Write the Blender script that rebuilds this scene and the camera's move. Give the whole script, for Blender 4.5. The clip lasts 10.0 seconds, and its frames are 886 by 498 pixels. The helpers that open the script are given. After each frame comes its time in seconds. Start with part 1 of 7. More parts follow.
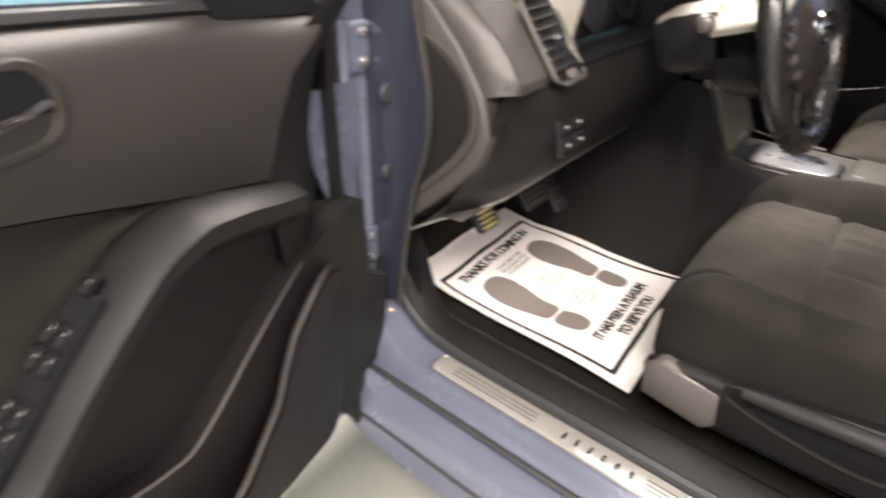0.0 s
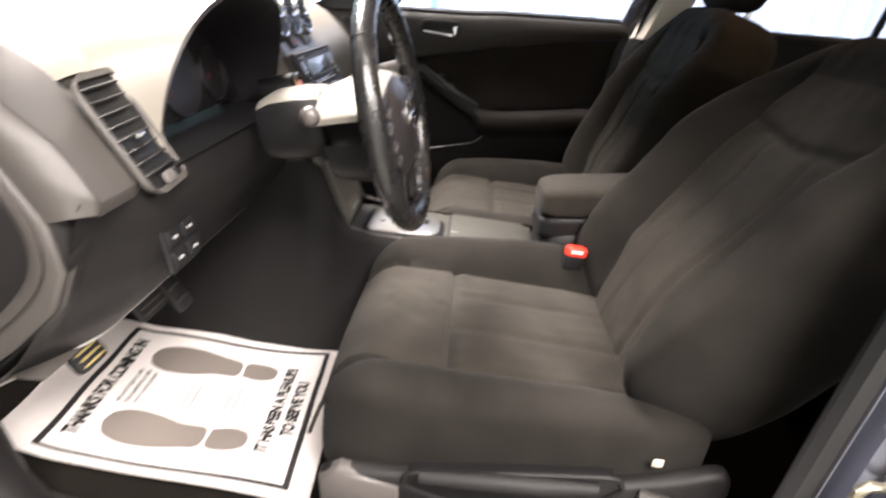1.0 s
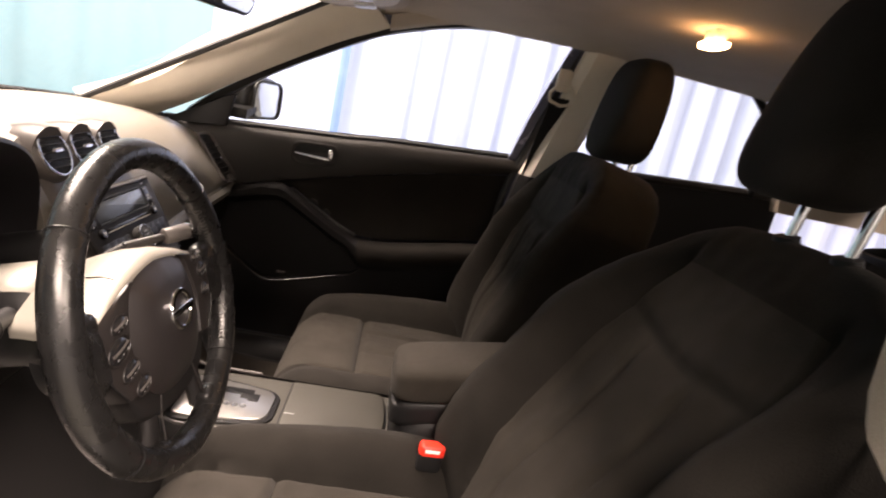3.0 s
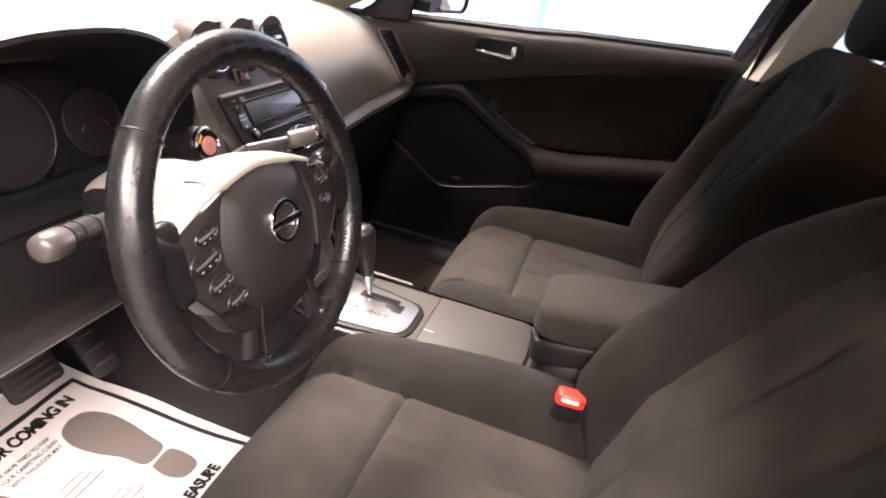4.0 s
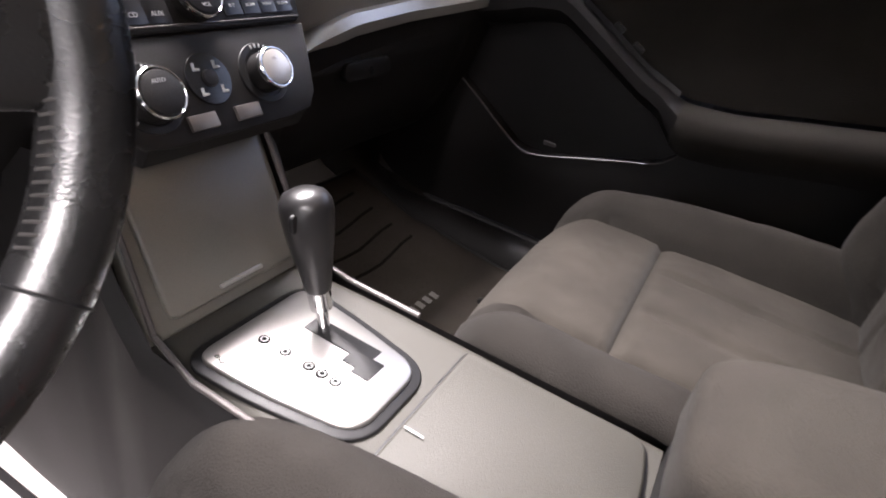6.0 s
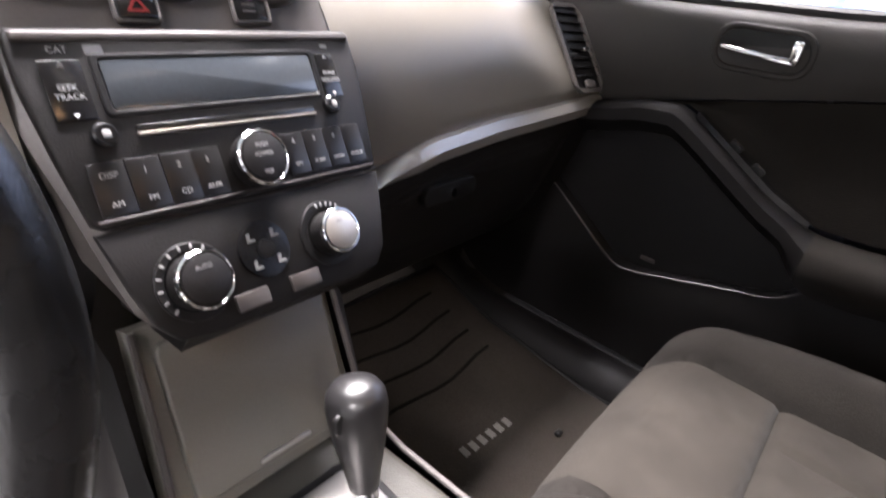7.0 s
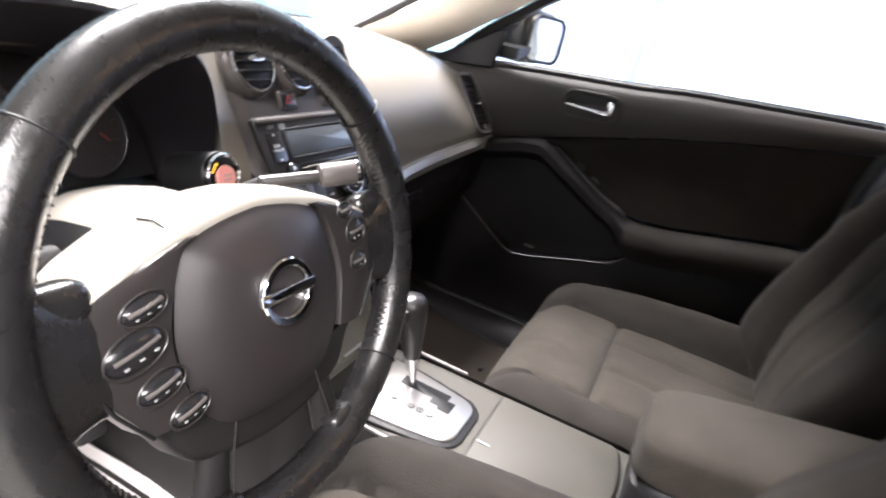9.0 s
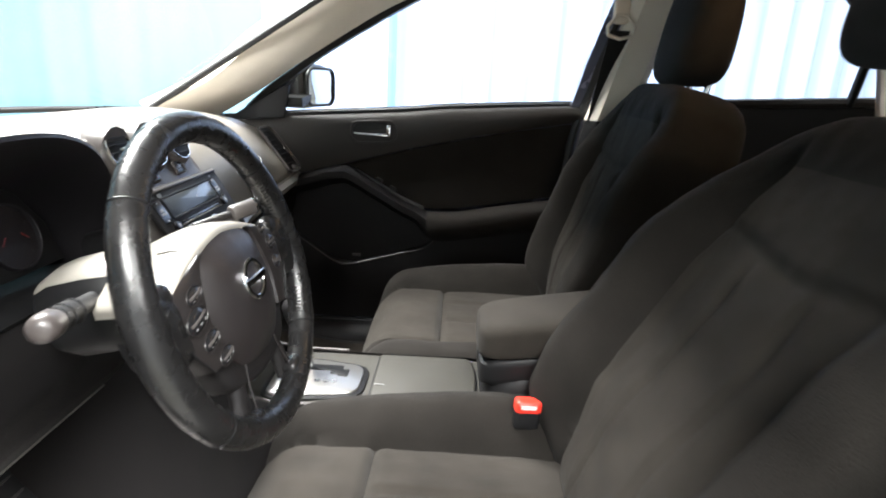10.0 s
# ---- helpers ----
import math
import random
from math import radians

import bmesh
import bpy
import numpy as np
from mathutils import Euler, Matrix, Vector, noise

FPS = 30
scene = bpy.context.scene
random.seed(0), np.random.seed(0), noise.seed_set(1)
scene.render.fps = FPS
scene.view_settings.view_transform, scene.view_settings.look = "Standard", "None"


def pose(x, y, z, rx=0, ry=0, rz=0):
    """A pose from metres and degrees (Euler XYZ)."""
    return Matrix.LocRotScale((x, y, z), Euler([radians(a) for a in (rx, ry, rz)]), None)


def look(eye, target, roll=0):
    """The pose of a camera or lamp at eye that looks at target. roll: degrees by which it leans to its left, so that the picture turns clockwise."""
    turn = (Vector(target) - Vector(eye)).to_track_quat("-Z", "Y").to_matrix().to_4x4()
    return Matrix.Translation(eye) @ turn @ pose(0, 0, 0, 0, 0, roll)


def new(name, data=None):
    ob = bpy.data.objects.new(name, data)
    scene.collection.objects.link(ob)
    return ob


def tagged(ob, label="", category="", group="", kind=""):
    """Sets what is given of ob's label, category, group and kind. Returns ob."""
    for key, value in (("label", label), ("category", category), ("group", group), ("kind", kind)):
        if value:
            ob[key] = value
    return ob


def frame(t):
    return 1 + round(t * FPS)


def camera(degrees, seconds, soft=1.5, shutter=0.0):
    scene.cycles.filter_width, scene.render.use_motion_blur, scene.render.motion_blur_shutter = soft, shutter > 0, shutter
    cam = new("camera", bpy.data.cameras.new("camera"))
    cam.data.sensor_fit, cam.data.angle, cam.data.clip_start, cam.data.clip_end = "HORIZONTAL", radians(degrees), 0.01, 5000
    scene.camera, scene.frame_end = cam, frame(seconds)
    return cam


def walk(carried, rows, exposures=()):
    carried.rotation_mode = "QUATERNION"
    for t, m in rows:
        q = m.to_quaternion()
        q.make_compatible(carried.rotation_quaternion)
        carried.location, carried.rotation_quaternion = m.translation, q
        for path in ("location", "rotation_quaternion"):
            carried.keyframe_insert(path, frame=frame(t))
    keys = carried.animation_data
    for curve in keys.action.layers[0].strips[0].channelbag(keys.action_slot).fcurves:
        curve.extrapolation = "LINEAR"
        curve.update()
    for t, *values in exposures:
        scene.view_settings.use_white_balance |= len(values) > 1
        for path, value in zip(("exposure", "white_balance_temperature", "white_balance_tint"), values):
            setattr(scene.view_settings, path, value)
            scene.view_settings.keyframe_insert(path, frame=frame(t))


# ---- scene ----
cam = camera(75.1, 10.0, soft=1.9, shutter=0.35)
PATH = [
    (0, (-1.324, -0.131, 1.103), (-0.011, 0.946, 0.047), 1.2),
    (0.2, (-1.277, -0.13, 1.082), (0.187, 0.743, 0.035), 2.3),
    (0.5, (-1.25, -0.098, 1.108), (0.39, 0.407, 0.081), 5.0),
    (1, (-1.208, -0.074, 1.123), (0.622, -0.079, 0.315), 8.7),
    (1.5, (-1.152, -0.057, 1.166), (0.736, -0.388, 0.597), 10.1),
    (2, (-1.09, -0.082, 1.188), (0.809, -0.565, 0.79), 11.1),
    (2.2, (-1.06, -0.107, 1.196), (0.843, -0.609, 0.838), 11.4),
    (3.3, (-0.924, -0.233, 1.23), (0.978, -0.243, 0.613), 12.6),
    (3.5, (-0.901, -0.257, 1.234), (0.956, -0.116, 0.505), 12.4),
    (4, (-0.827, -0.268, 1.218), (0.911, 0.121, 0.307), 10.8),
    (4.5, (-0.695, -0.234, 1.169), (0.99, 0.22, 0.192), 8.8),
    (5, (-0.549, -0.222, 1.101), (1.137, 0.206, 0.115), 9.4),
    (5.2, (-0.503, -0.216, 1.071), (1.183, 0.224, 0.09), 10.7),
    (6.3, (-0.29, -0.214, 1.001), (1.227, 0.596, -0.019), 11.2),
    (6.5, (-0.266, -0.198, 1.011), (1.226, 0.68, 0.009), 10.9),
    (7, (-0.241, -0.15, 1.067), (1.219, 0.855, 0.141), 10.9),
    (7.2, (-0.243, -0.143, 1.092), (1.204, 0.907, 0.196), 10.9),
    (7.5, (-0.27, -0.151, 1.117), (1.154, 0.961, 0.258), 10.9),
    (8, (-0.367, -0.162, 1.108), (1.068, 0.964, 0.287), 12.7),
    (8.5, (-0.477, -0.201, 1.116), (1.044, 0.804, 0.293), 14.0),
    (9, (-0.641, -0.202, 1.145), (1.093, 0.441, 0.383), 13.3),
    (9.5, (-0.762, -0.209, 1.165), (1.123, -0.022, 0.522), 4.5),
    (10, (-0.932, -0.208, 1.17), (0.983, -0.177, 0.596), 3.1),
]
walk(cam, [(t, look(eye, target, roll)) for t, eye, target, roll in PATH], exposures=[(0.0, -0.15, 6900, 16), (1.0, 0.32, 6800, 16), (1.3, 0.40, 6800, 16), (1.8, 0.0, 7200, 16), (3.5, -0.38, 8000, 27), (4.0, 0.25, 7100, 26), (4.5, 0.35, 6550, 19), (5.0, 0.6, 6500, 20), (6.5, 0.5, 6350, 21), (7.0, 0.75, 6330, 20), (7.5, 0.92, 6300, 18), (8.5, 0.75, 6320, 17), (9.0, 0.65, 6350, 17), (9.6, 0.3, 6450, 17), (10.0, 0.15, 6250, 9)])

# ---- world and lights: a closed, brightly lit bay, its ceiling lamps unseen ----
world = bpy.data.worlds.new("bay_air")
world.use_nodes = True
world.node_tree.nodes["Background"].inputs[0].default_value = (0.85, 0.9, 1.0, 1)
world.node_tree.nodes["Background"].inputs[1].default_value = 0.02
scene.world = world


def lamp(name, m, sx, sy, watts, colour):
    data = bpy.data.lights.new(name, "AREA")
    data.shape, data.size, data.size_y, data.energy, data.color = "RECTANGLE", sx, sy, watts, colour
    ob = new(name, data)
    ob.matrix_basis = m
    return ob


TUBE = (1.0, 0.97, 0.92)
lamp("bay_lamp_front", pose(0.60, 1.25, 3.02, -6), 1.5, 0.8, 560, TUBE)
lamp("bay_lamp_side", pose(-2.6, -0.9, 3.02), 1.2, 1.6, 470, TUBE)
# fill lamps added to brighten the curtain, the backdrop and the open door
lamp("curtain_fill", pose(1.75, -0.4, 2.98, 0, -35, 0), 0.7, 3.8, 30, TUBE)
lamp("backdrop_fill", pose(0.0, 3.0, 2.98, 40, 0, 0), 5.0, 0.5, 12, TUBE)
lamp("rear_fill", pose(-1.8, -3.2, 3.02), 2.0, 1.0, 420, TUBE)

# ---- building tools ----
WORLD_OF = {}


def thing(name, label, category, loc=(0, 0, 0), group="", kind=""):
    ob = new(name)
    ob.empty_display_size = 0.05
    ob.matrix_basis = Matrix.Translation(loc)
    WORLD_OF[ob.name] = Matrix.Translation(loc)
    return tagged(ob, label, category, group, kind)


def part(name, bm, material, parent=None, label="", smooth=40, kind="", category=""):
    me = bpy.data.meshes.new(name)
    bmesh.ops.recalc_face_normals(bm, faces=bm.faces)
    bm.to_mesh(me)
    bm.free()
    me.polygons.foreach_set("use_smooth", [True] * len(me.polygons))
    me.set_sharp_from_angle(angle=radians(smooth))
    me.materials.append(material)
    ob = new(name, me)
    if parent is not None:
        ob.parent = parent
        ob.matrix_parent_inverse = WORLD_OF.get(parent.name, Matrix()).inverted()
    return tagged(ob, label, category, "", kind)


def smoothstep(a, b, x):
    t = min(1.0, max(0.0, (x - a) / (b - a)))
    return t * t * (3 - 2 * t)


def interp(x, table):
    """Piecewise-linear table of (x, value)."""
    if x <= table[0][0]:
        return table[0][1]
    for (a, va), (b, vb) in zip(table, table[1:]):
        if x <= b:
            return va + (vb - va) * (x - a) / (b - a)
    return table[-1][1]


def curve_through(points, n):
    """n + 1 points along a smooth Catmull-Rom curve through the given points."""
    pts = [Vector(p) for p in points]
    pts = [2 * pts[0] - pts[1]] + pts + [2 * pts[-1] - pts[-2]]
    spans, out = len(pts) - 3, []
    for k in range(n + 1):
        s = min(k / n * spans, spans - 1e-6)
        i, t = int(s), s - int(s)
        a, b, c, d = pts[i:i + 4]
        out.append(0.5 * ((2 * b) + (c - a) * t + (2 * a - 5 * b + 4 * c - d) * t * t + (3 * b - a - 3 * c + d) * t ** 3))
    return out


def grid(nu, nv, fn, close_u=False, bm=None):
    bm = bm or bmesh.new()
    rows = [[bm.verts.new(fn(i / nu, j / nv)) for j in range(nv + 1)] for i in range(nu if close_u else nu + 1)]
    for i in range(nu):
        a, b = rows[i], rows[(i + 1) % len(rows)]
        for j in range(nv):
            bm.faces.new((a[j], b[j], b[j + 1], a[j + 1]))
    return bm


def loft(rings, caps=True, bm=None, closed=True):
    bm = bm or bmesh.new()
    rows = [[bm.verts.new(p) for p in ring] for ring in rings]
    for a, b in zip(rows, rows[1:]):
        n = len(a)
        for j in range(n if closed else n - 1):
            bm.faces.new((a[j], a[(j + 1) % n], b[(j + 1) % n], b[j]))
    if caps:
        bm.faces.new(rows[0][::-1])
        bm.faces.new(rows[-1])
    return bm


def tube(path, r, seg=10, closed=False, bm=None, flat=1.0):
    """A tube along a path; r is a number or a function of 0..1; flat squeezes its second axis."""
    pts = [Vector(p) for p in path]
    n = len(pts)
    rings, up = [], None
    for k, p in enumerate(pts):
        if closed:
            d = pts[(k + 1) % n] - pts[k - 1]
        else:
            d = pts[min(k + 1, n - 1)] - pts[max(k - 1, 0)]
        d.normalize()
        if up is None:
            up = d.orthogonal().normalized()
        up = (up - d * up.dot(d)).normalized()
        side = d.cross(up)
        rr = r(k / max(1, n - 1)) if callable(r) else r
        rings.append([p + rr * (math.cos(a) * up + flat * math.sin(a) * side) for a in (2 * math.pi * j / seg for j in range(seg))])
    if closed:
        return loft(rings + [rings[0]], False, bm)
    return loft(rings, True, bm)


def rrect(w, h, r, n=4, x=0.0, y=0.0):
    r = min(r, w / 2 - 1e-4, h / 2 - 1e-4)
    out = []
    for cx, cy, a0 in ((w / 2 - r, h / 2 - r, 0), (-w / 2 + r, h / 2 - r, 90), (-w / 2 + r, -h / 2 + r, 180), (w / 2 - r, -h / 2 + r, 270)):
        for k in range(n + 1):
            a = radians(a0 + 90 * k / n)
            out.append((x + cx + r * math.cos(a), y + cy + r * math.sin(a)))
    return out


def ellipse(a, b, n=32, x=0.0, y=0.0):
    return [(x + a * math.cos(2 * math.pi * k / n), y + b * math.sin(2 * math.pi * k / n)) for k in range(n)]


def fillet(points, r, n=5):
    """A closed outline with its corners rounded."""
    out, m = [], len(points)
    for k in range(m):
        a, b, c = (Vector(points[(k + j) % m][:2]) for j in (-1, 0, 1))
        rr = r[k] if isinstance(r, (list, tuple)) else r
        p, q = b + (a - b).normalized() * min(rr, (a - b).length * 0.48), b + (c - b).normalized() * min(rr, (c - b).length * 0.48)
        for j in range(n + 1):
            t = j / n
            out.append(tuple((1 - t) ** 2 * p + 2 * t * (1 - t) * b + t * t * q))
    return out


def inset(outline, d):
    n, out = len(outline), []
    area = sum(outline[k - 1][0] * outline[k][1] - outline[k][0] * outline[k - 1][1] for k in range(n))
    s = 1 if area > 0 else -1
    for k in range(n):
        (ax, ay), (bx, by), (cx, cy) = outline[k - 1], outline[k], outline[(k + 1) % n]
        tx, ty = cx - ax, cy - ay
        q = math.hypot(tx, ty) or 1
        out.append((bx - s * ty / q * d, by + s * tx / q * d))
    return out


def plate(outline, th, m=None, bevel=0.0015, bm=None, z0=0.0):
    """A plate from an outline in the local XY plane, z0 to z0 + th, with rounded upper edges."""
    m = m or Matrix()
    b = min(bevel, th * 0.6)
    levels = [(outline, z0), (outline, z0 + th - b), (inset(outline, b * 0.35), z0 + th - b * 0.3), (inset(outline, b), z0 + th)]
    return loft([[m @ Vector((x, y, z)) for x, y in o] for o, z in levels], True, bm)


def ring_plate(outer, inner, th, m=None, bm=None, z0=0.0):
    m, bm = m or Matrix(), bm or bmesh.new()
    loops = [(outer, z0), (outer, z0 + th * 0.7), (inset(outer, th * 0.3), z0 + th), (inset(inner, -th * 0.3), z0 + th), (inner, z0 + th * 0.7), (inner, z0)]
    return loft([[m @ Vector((x, y, z)) for x, y in o] for o, z in loops], False, bm)


def revolve(profile, m=None, n=28, bm=None):
    """profile: (radius, height) pairs, turned round the local z axis."""
    m = m or Matrix()
    rings = [[m @ Vector((r * math.cos(2 * math.pi * k / n), r * math.sin(2 * math.pi * k / n), z)) for k in range(n)] for r, z in profile]
    return loft(rings, True, bm)


def superbox(nx, ny, nz, power, fn, keep=None, bm=None):
    """A soft box: unit cube faces in a grid, rounded by a p-norm, then placed by fn(u, v, w); keep(u, v, w) picks faces."""
    bm = bm or bmesh.new()
    seen = {}

    def vert(u, v, w):
        key = (round(u, 5), round(v, 5), round(w, 5))
        if key not in seen:
            big = max(abs(u), abs(v), abs(w))
            q = (abs(u) ** power + abs(v) ** power + abs(w) ** power) ** (1 / power)
            s = big / q
            seen[key] = bm.verts.new(fn(u * s, v * s, w * s))
        return seen[key]

    def face(corners):
        c = [sum(p[i] for p in corners) / 4 for i in range(3)]
        if keep is None or keep(*c):
            bm.faces.new([vert(*p) for p in corners])

    def lin(n, i):
        return -1 + 2 * i / n

    for i in range(nx):
        for j in range(ny):
            a, b, c, d = lin(nx, i), lin(nx, i + 1), lin(ny, j), lin(ny, j + 1)
            for w in (-1, 1):
                face([(a, c, w), (b, c, w), (b, d, w), (a, d, w)])
    for i in range(nx):
        for j in range(nz):
            a, b, c, d = lin(nx, i), lin(nx, i + 1), lin(nz, j), lin(nz, j + 1)
            for v in (-1, 1):
                face([(a, v, c), (b, v, c), (b, v, d), (a, v, d)])
    for i in range(ny):
        for j in range(nz):
            a, b, c, d = lin(ny, i), lin(ny, i + 1), lin(nz, j), lin(nz, j + 1)
            for u in (-1, 1):
                face([(u, a, c), (u, b, c), (u, b, d), (u, a, d)])
    return bm


def softbox(sx, sy, sz, m=None, power=8, n=6, bm=None):
    m = m or Matrix()
    return superbox(n, n, n, power, lambda u, v, w: m @ Vector((u * sx / 2, v * sy / 2, w * sz / 2)), bm=bm)


def frame_of(origin, x_axis, y_axis):
    """A matrix with that origin, x and (about) y; z is their cross product."""
    x = Vector(x_axis).normalized()
    z = x.cross(Vector(y_axis)).normalized()
    y = z.cross(x)
    m = Matrix((x, y, z)).transposed().to_4x4()
    m.translation = origin
    return m


def writing(body, size, m, material, name, parent, align="CENTER", shape=None, bold=0.0, spread=1.0):
    """Letters as a thin mesh in the local XY plane of m; shape moves each point on to a curved surface."""
    data = bpy.data.curves.new(name, "FONT")
    data.body, data.size, data.align_x, data.align_y, data.extrude = body, size, align, "CENTER", 0.00015
    data.offset, data.space_character = bold, spread
    tmp = new(name + "_outline", data)
    bpy.context.view_layer.update()
    me = bpy.data.meshes.new_from_object(tmp.evaluated_get(bpy.context.evaluated_depsgraph_get()))
    bpy.data.objects.remove(tmp)
    for v in me.vertices:
        p = m @ v.co
        v.co = shape(p) if shape else p
    me.name = name
    me.materials.clear()
    me.materials.append(material)
    ob = new(name, me)
    ob.parent = parent
    ob.matrix_parent_inverse = WORLD_OF.get(parent.name, Matrix()).inverted()
    return ob


# ---- materials ----
def mat(name, colour, rough=0.5, metal=0.0, fine=400.0, vary=0.15, coarse=9.0, blotch=0.12, bump=0.15, coat=0.0, sheen=0.0, spec=0.5, stretch=(1, 1, 1), rough_vary=0.1):
    m = bpy.data.materials.new(name)
    m.use_nodes = True
    nt = m.node_tree
    bsdf = nt.nodes["Principled BSDF"]
    tex = nt.nodes.new("ShaderNodeTexCoord")
    mapping = nt.nodes.new("ShaderNodeMapping")
    mapping.inputs["Scale"].default_value = stretch
    nt.links.new(tex.outputs["Object"], mapping.inputs[0])
    small, large = nt.nodes.new("ShaderNodeTexNoise"), nt.nodes.new("ShaderNodeTexNoise")
    small.inputs["Scale"].default_value, small.inputs["Detail"].default_value = fine, 3
    large.inputs["Scale"].default_value, large.inputs["Detail"].default_value = coarse, 5
    nt.links.new(mapping.outputs[0], small.inputs[0])
    nt.links.new(tex.outputs["Object"], large.inputs[0])
    total = nt.nodes.new("ShaderNodeMath")
    total.operation = "MULTIPLY_ADD"
    total.inputs[1].default_value, total.inputs[2].default_value = 2 * vary, 1 - vary
    nt.links.new(small.outputs[0], total.inputs[0])
    wide = nt.nodes.new("ShaderNodeMath")
    wide.operation = "MULTIPLY_ADD"
    wide.inputs[1].default_value, wide.inputs[2].default_value = 2 * blotch, 1 - blotch
    nt.links.new(large.outputs[0], wide.inputs[0])
    both = nt.nodes.new("ShaderNodeMath")
    both.operation = "MULTIPLY"
    nt.links.new(total.outputs[0], both.inputs[0])
    nt.links.new(wide.outputs[0], both.inputs[1])
    tint = nt.nodes.new("ShaderNodeVectorMath")
    tint.operation = "SCALE"
    tint.inputs[0].default_value = colour
    nt.links.new(both.outputs[0], tint.inputs["Scale"])
    nt.links.new(tint.outputs[0], bsdf.inputs["Base Color"])
    rv = nt.nodes.new("ShaderNodeMath")
    rv.operation = "MULTIPLY_ADD"
    rv.inputs[1].default_value, rv.inputs[2].default_value = 2 * rough_vary, max(0.02, rough - rough_vary)
    nt.links.new(large.outputs[0], rv.inputs[0])
    nt.links.new(rv.outputs[0], bsdf.inputs["Roughness"])
    bsdf.inputs["Metallic"].default_value = metal
    bsdf.inputs["Coat Weight"].default_value = coat
    bsdf.inputs["Sheen Weight"].default_value = sheen
    bsdf.inputs["Specular IOR Level"].default_value = spec
    if bump:
        node = nt.nodes.new("ShaderNodeBump")
        node.inputs["Strength"].default_value, node.inputs["Distance"].default_value = bump, 0.002
        nt.links.new(small.outputs[0], node.inputs["Height"])
        nt.links.new(node.outputs[0], bsdf.inputs["Normal"])
    return m


def glow(name, colour, strength):
    m = mat(name, colour, 0.4, bump=0)
    b = m.node_tree.nodes["Principled BSDF"]
    b.inputs["Emission Color"].default_value = (*colour, 1)
    b.inputs["Emission Strength"].default_value = strength
    return m


def glass(name, colour=(0.93, 0.97, 0.96)):
    m = bpy.data.materials.new(name)
    m.use_nodes = True
    nt = m.node_tree
    clear, gloss, mix = nt.nodes.new("ShaderNodeBsdfTransparent"), nt.nodes.new("ShaderNodeBsdfGlossy"), nt.nodes.new("ShaderNodeMixShader")
    clear.inputs[0].default_value = (*colour, 1)
    gloss.inputs["Roughness"].default_value = 0.01
    mix.inputs[0].default_value = 0.05
    nt.links.new(clear.outputs[0], mix.inputs[1])
    nt.links.new(gloss.outputs[0], mix.inputs[2])
    nt.links.new(mix.outputs[0], nt.nodes["Material Output"].inputs[0])
    return m


DARK = mat("charcoal_moulded_plastic", (0.0102, 0.0095, 0.0097), 0.5, fine=900, bump=0.25, spec=0.2)
DARKER = mat("black_plastic", (0.008, 0.008, 0.0085), 0.45, fine=900, bump=0.15, spec=0.2)
GLOSS = mat("gloss_black_plastic", (0.010, 0.010, 0.011), 0.16, fine=500, bump=0.02)
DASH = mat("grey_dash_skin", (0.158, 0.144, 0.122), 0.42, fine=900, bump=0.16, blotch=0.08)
TRIM = mat("grey_door_trim", (0.024, 0.0215, 0.0200), 0.5, fine=700, bump=0.3, blotch=0.08, spec=0.25)
BEZEL = mat("satin_grey_bezel", (0.070, 0.063, 0.060), 0.34, fine=600, bump=0.05, spec=0.35)
SILVER = mat("silver_painted_plastic", (0.40, 0.385, 0.36), 0.32, 0.55, fine=900, bump=0.05)
WING = mat("pewter_painted_plastic", (0.21, 0.192, 0.168), 0.34, 0.45, fine=900, bump=0.06)
CHROME = mat("chrome", (0.75, 0.75, 0.76), 0.1, 1.0, bump=0, rough_vary=0.03)
STEEL = mat("brushed_metal_gate", (0.38, 0.37, 0.355), 0.30, 0.9, fine=300, stretch=(1, 14, 1), vary=0.2, bump=0.05)
LEATHER = mat("black_wheel_leather", (0.009, 0.0088, 0.009), 0.27, fine=700, coarse=45, bump=0.12, blotch=0.30, rough_vary=0.17)
PAD = mat("airbag_pad_vinyl", (0.0135, 0.0115, 0.0117), 0.40, fine=1300, bump=0.12, spec=0.5)
THREAD = mat("stitching_thread", (0.020, 0.018, 0.017), 0.8, fine=900)
CLOTH = mat("seat_insert_velour", (0.0245, 0.0216, 0.0182), 0.9, fine=520, vary=0.3, coarse=14, blotch=0.55, bump=0.5, sheen=0.04, spec=0.06, stretch=(3, 1, 1))
CLOTH_DARK = mat("seat_bolster_velour", (0.0148, 0.0133, 0.0118), 0.9, fine=620, vary=0.35, coarse=12, blotch=0.55, bump=0.5, sheen=0.03, spec=0.05)
CARPET = mat("dark_car_carpet", (0.0125, 0.0108, 0.0094), 0.95, fine=700, vary=0.5, coarse=12, blotch=0.35, bump=1.0, spec=0.03)
MATCARPET = mat("ribbed_floor_mat_carpet", (0.042, 0.036, 0.031), 0.95, fine=500, vary=0.5, coarse=10, blotch=0.3, bump=1.0, spec=0.03)
HEADLINER = mat("beige_headliner_cloth", (0.44, 0.38, 0.32), 0.9, fine=600, bump=0.3, spec=0.1)
PILLAR = mat("beige_pillar_plastic", (0.66, 0.60, 0.51), 0.55, fine=700, bump=0.2)
PAINT = mat("slate_blue_metallic_paint", (0.165, 0.176, 0.238), 0.26, 0.5, fine=1500, vary=0.2, bump=0.01, coat=0.8)
RUBBER = mat("black_rubber_seal", (0.014, 0.014, 0.015), 0.6, fine=500)
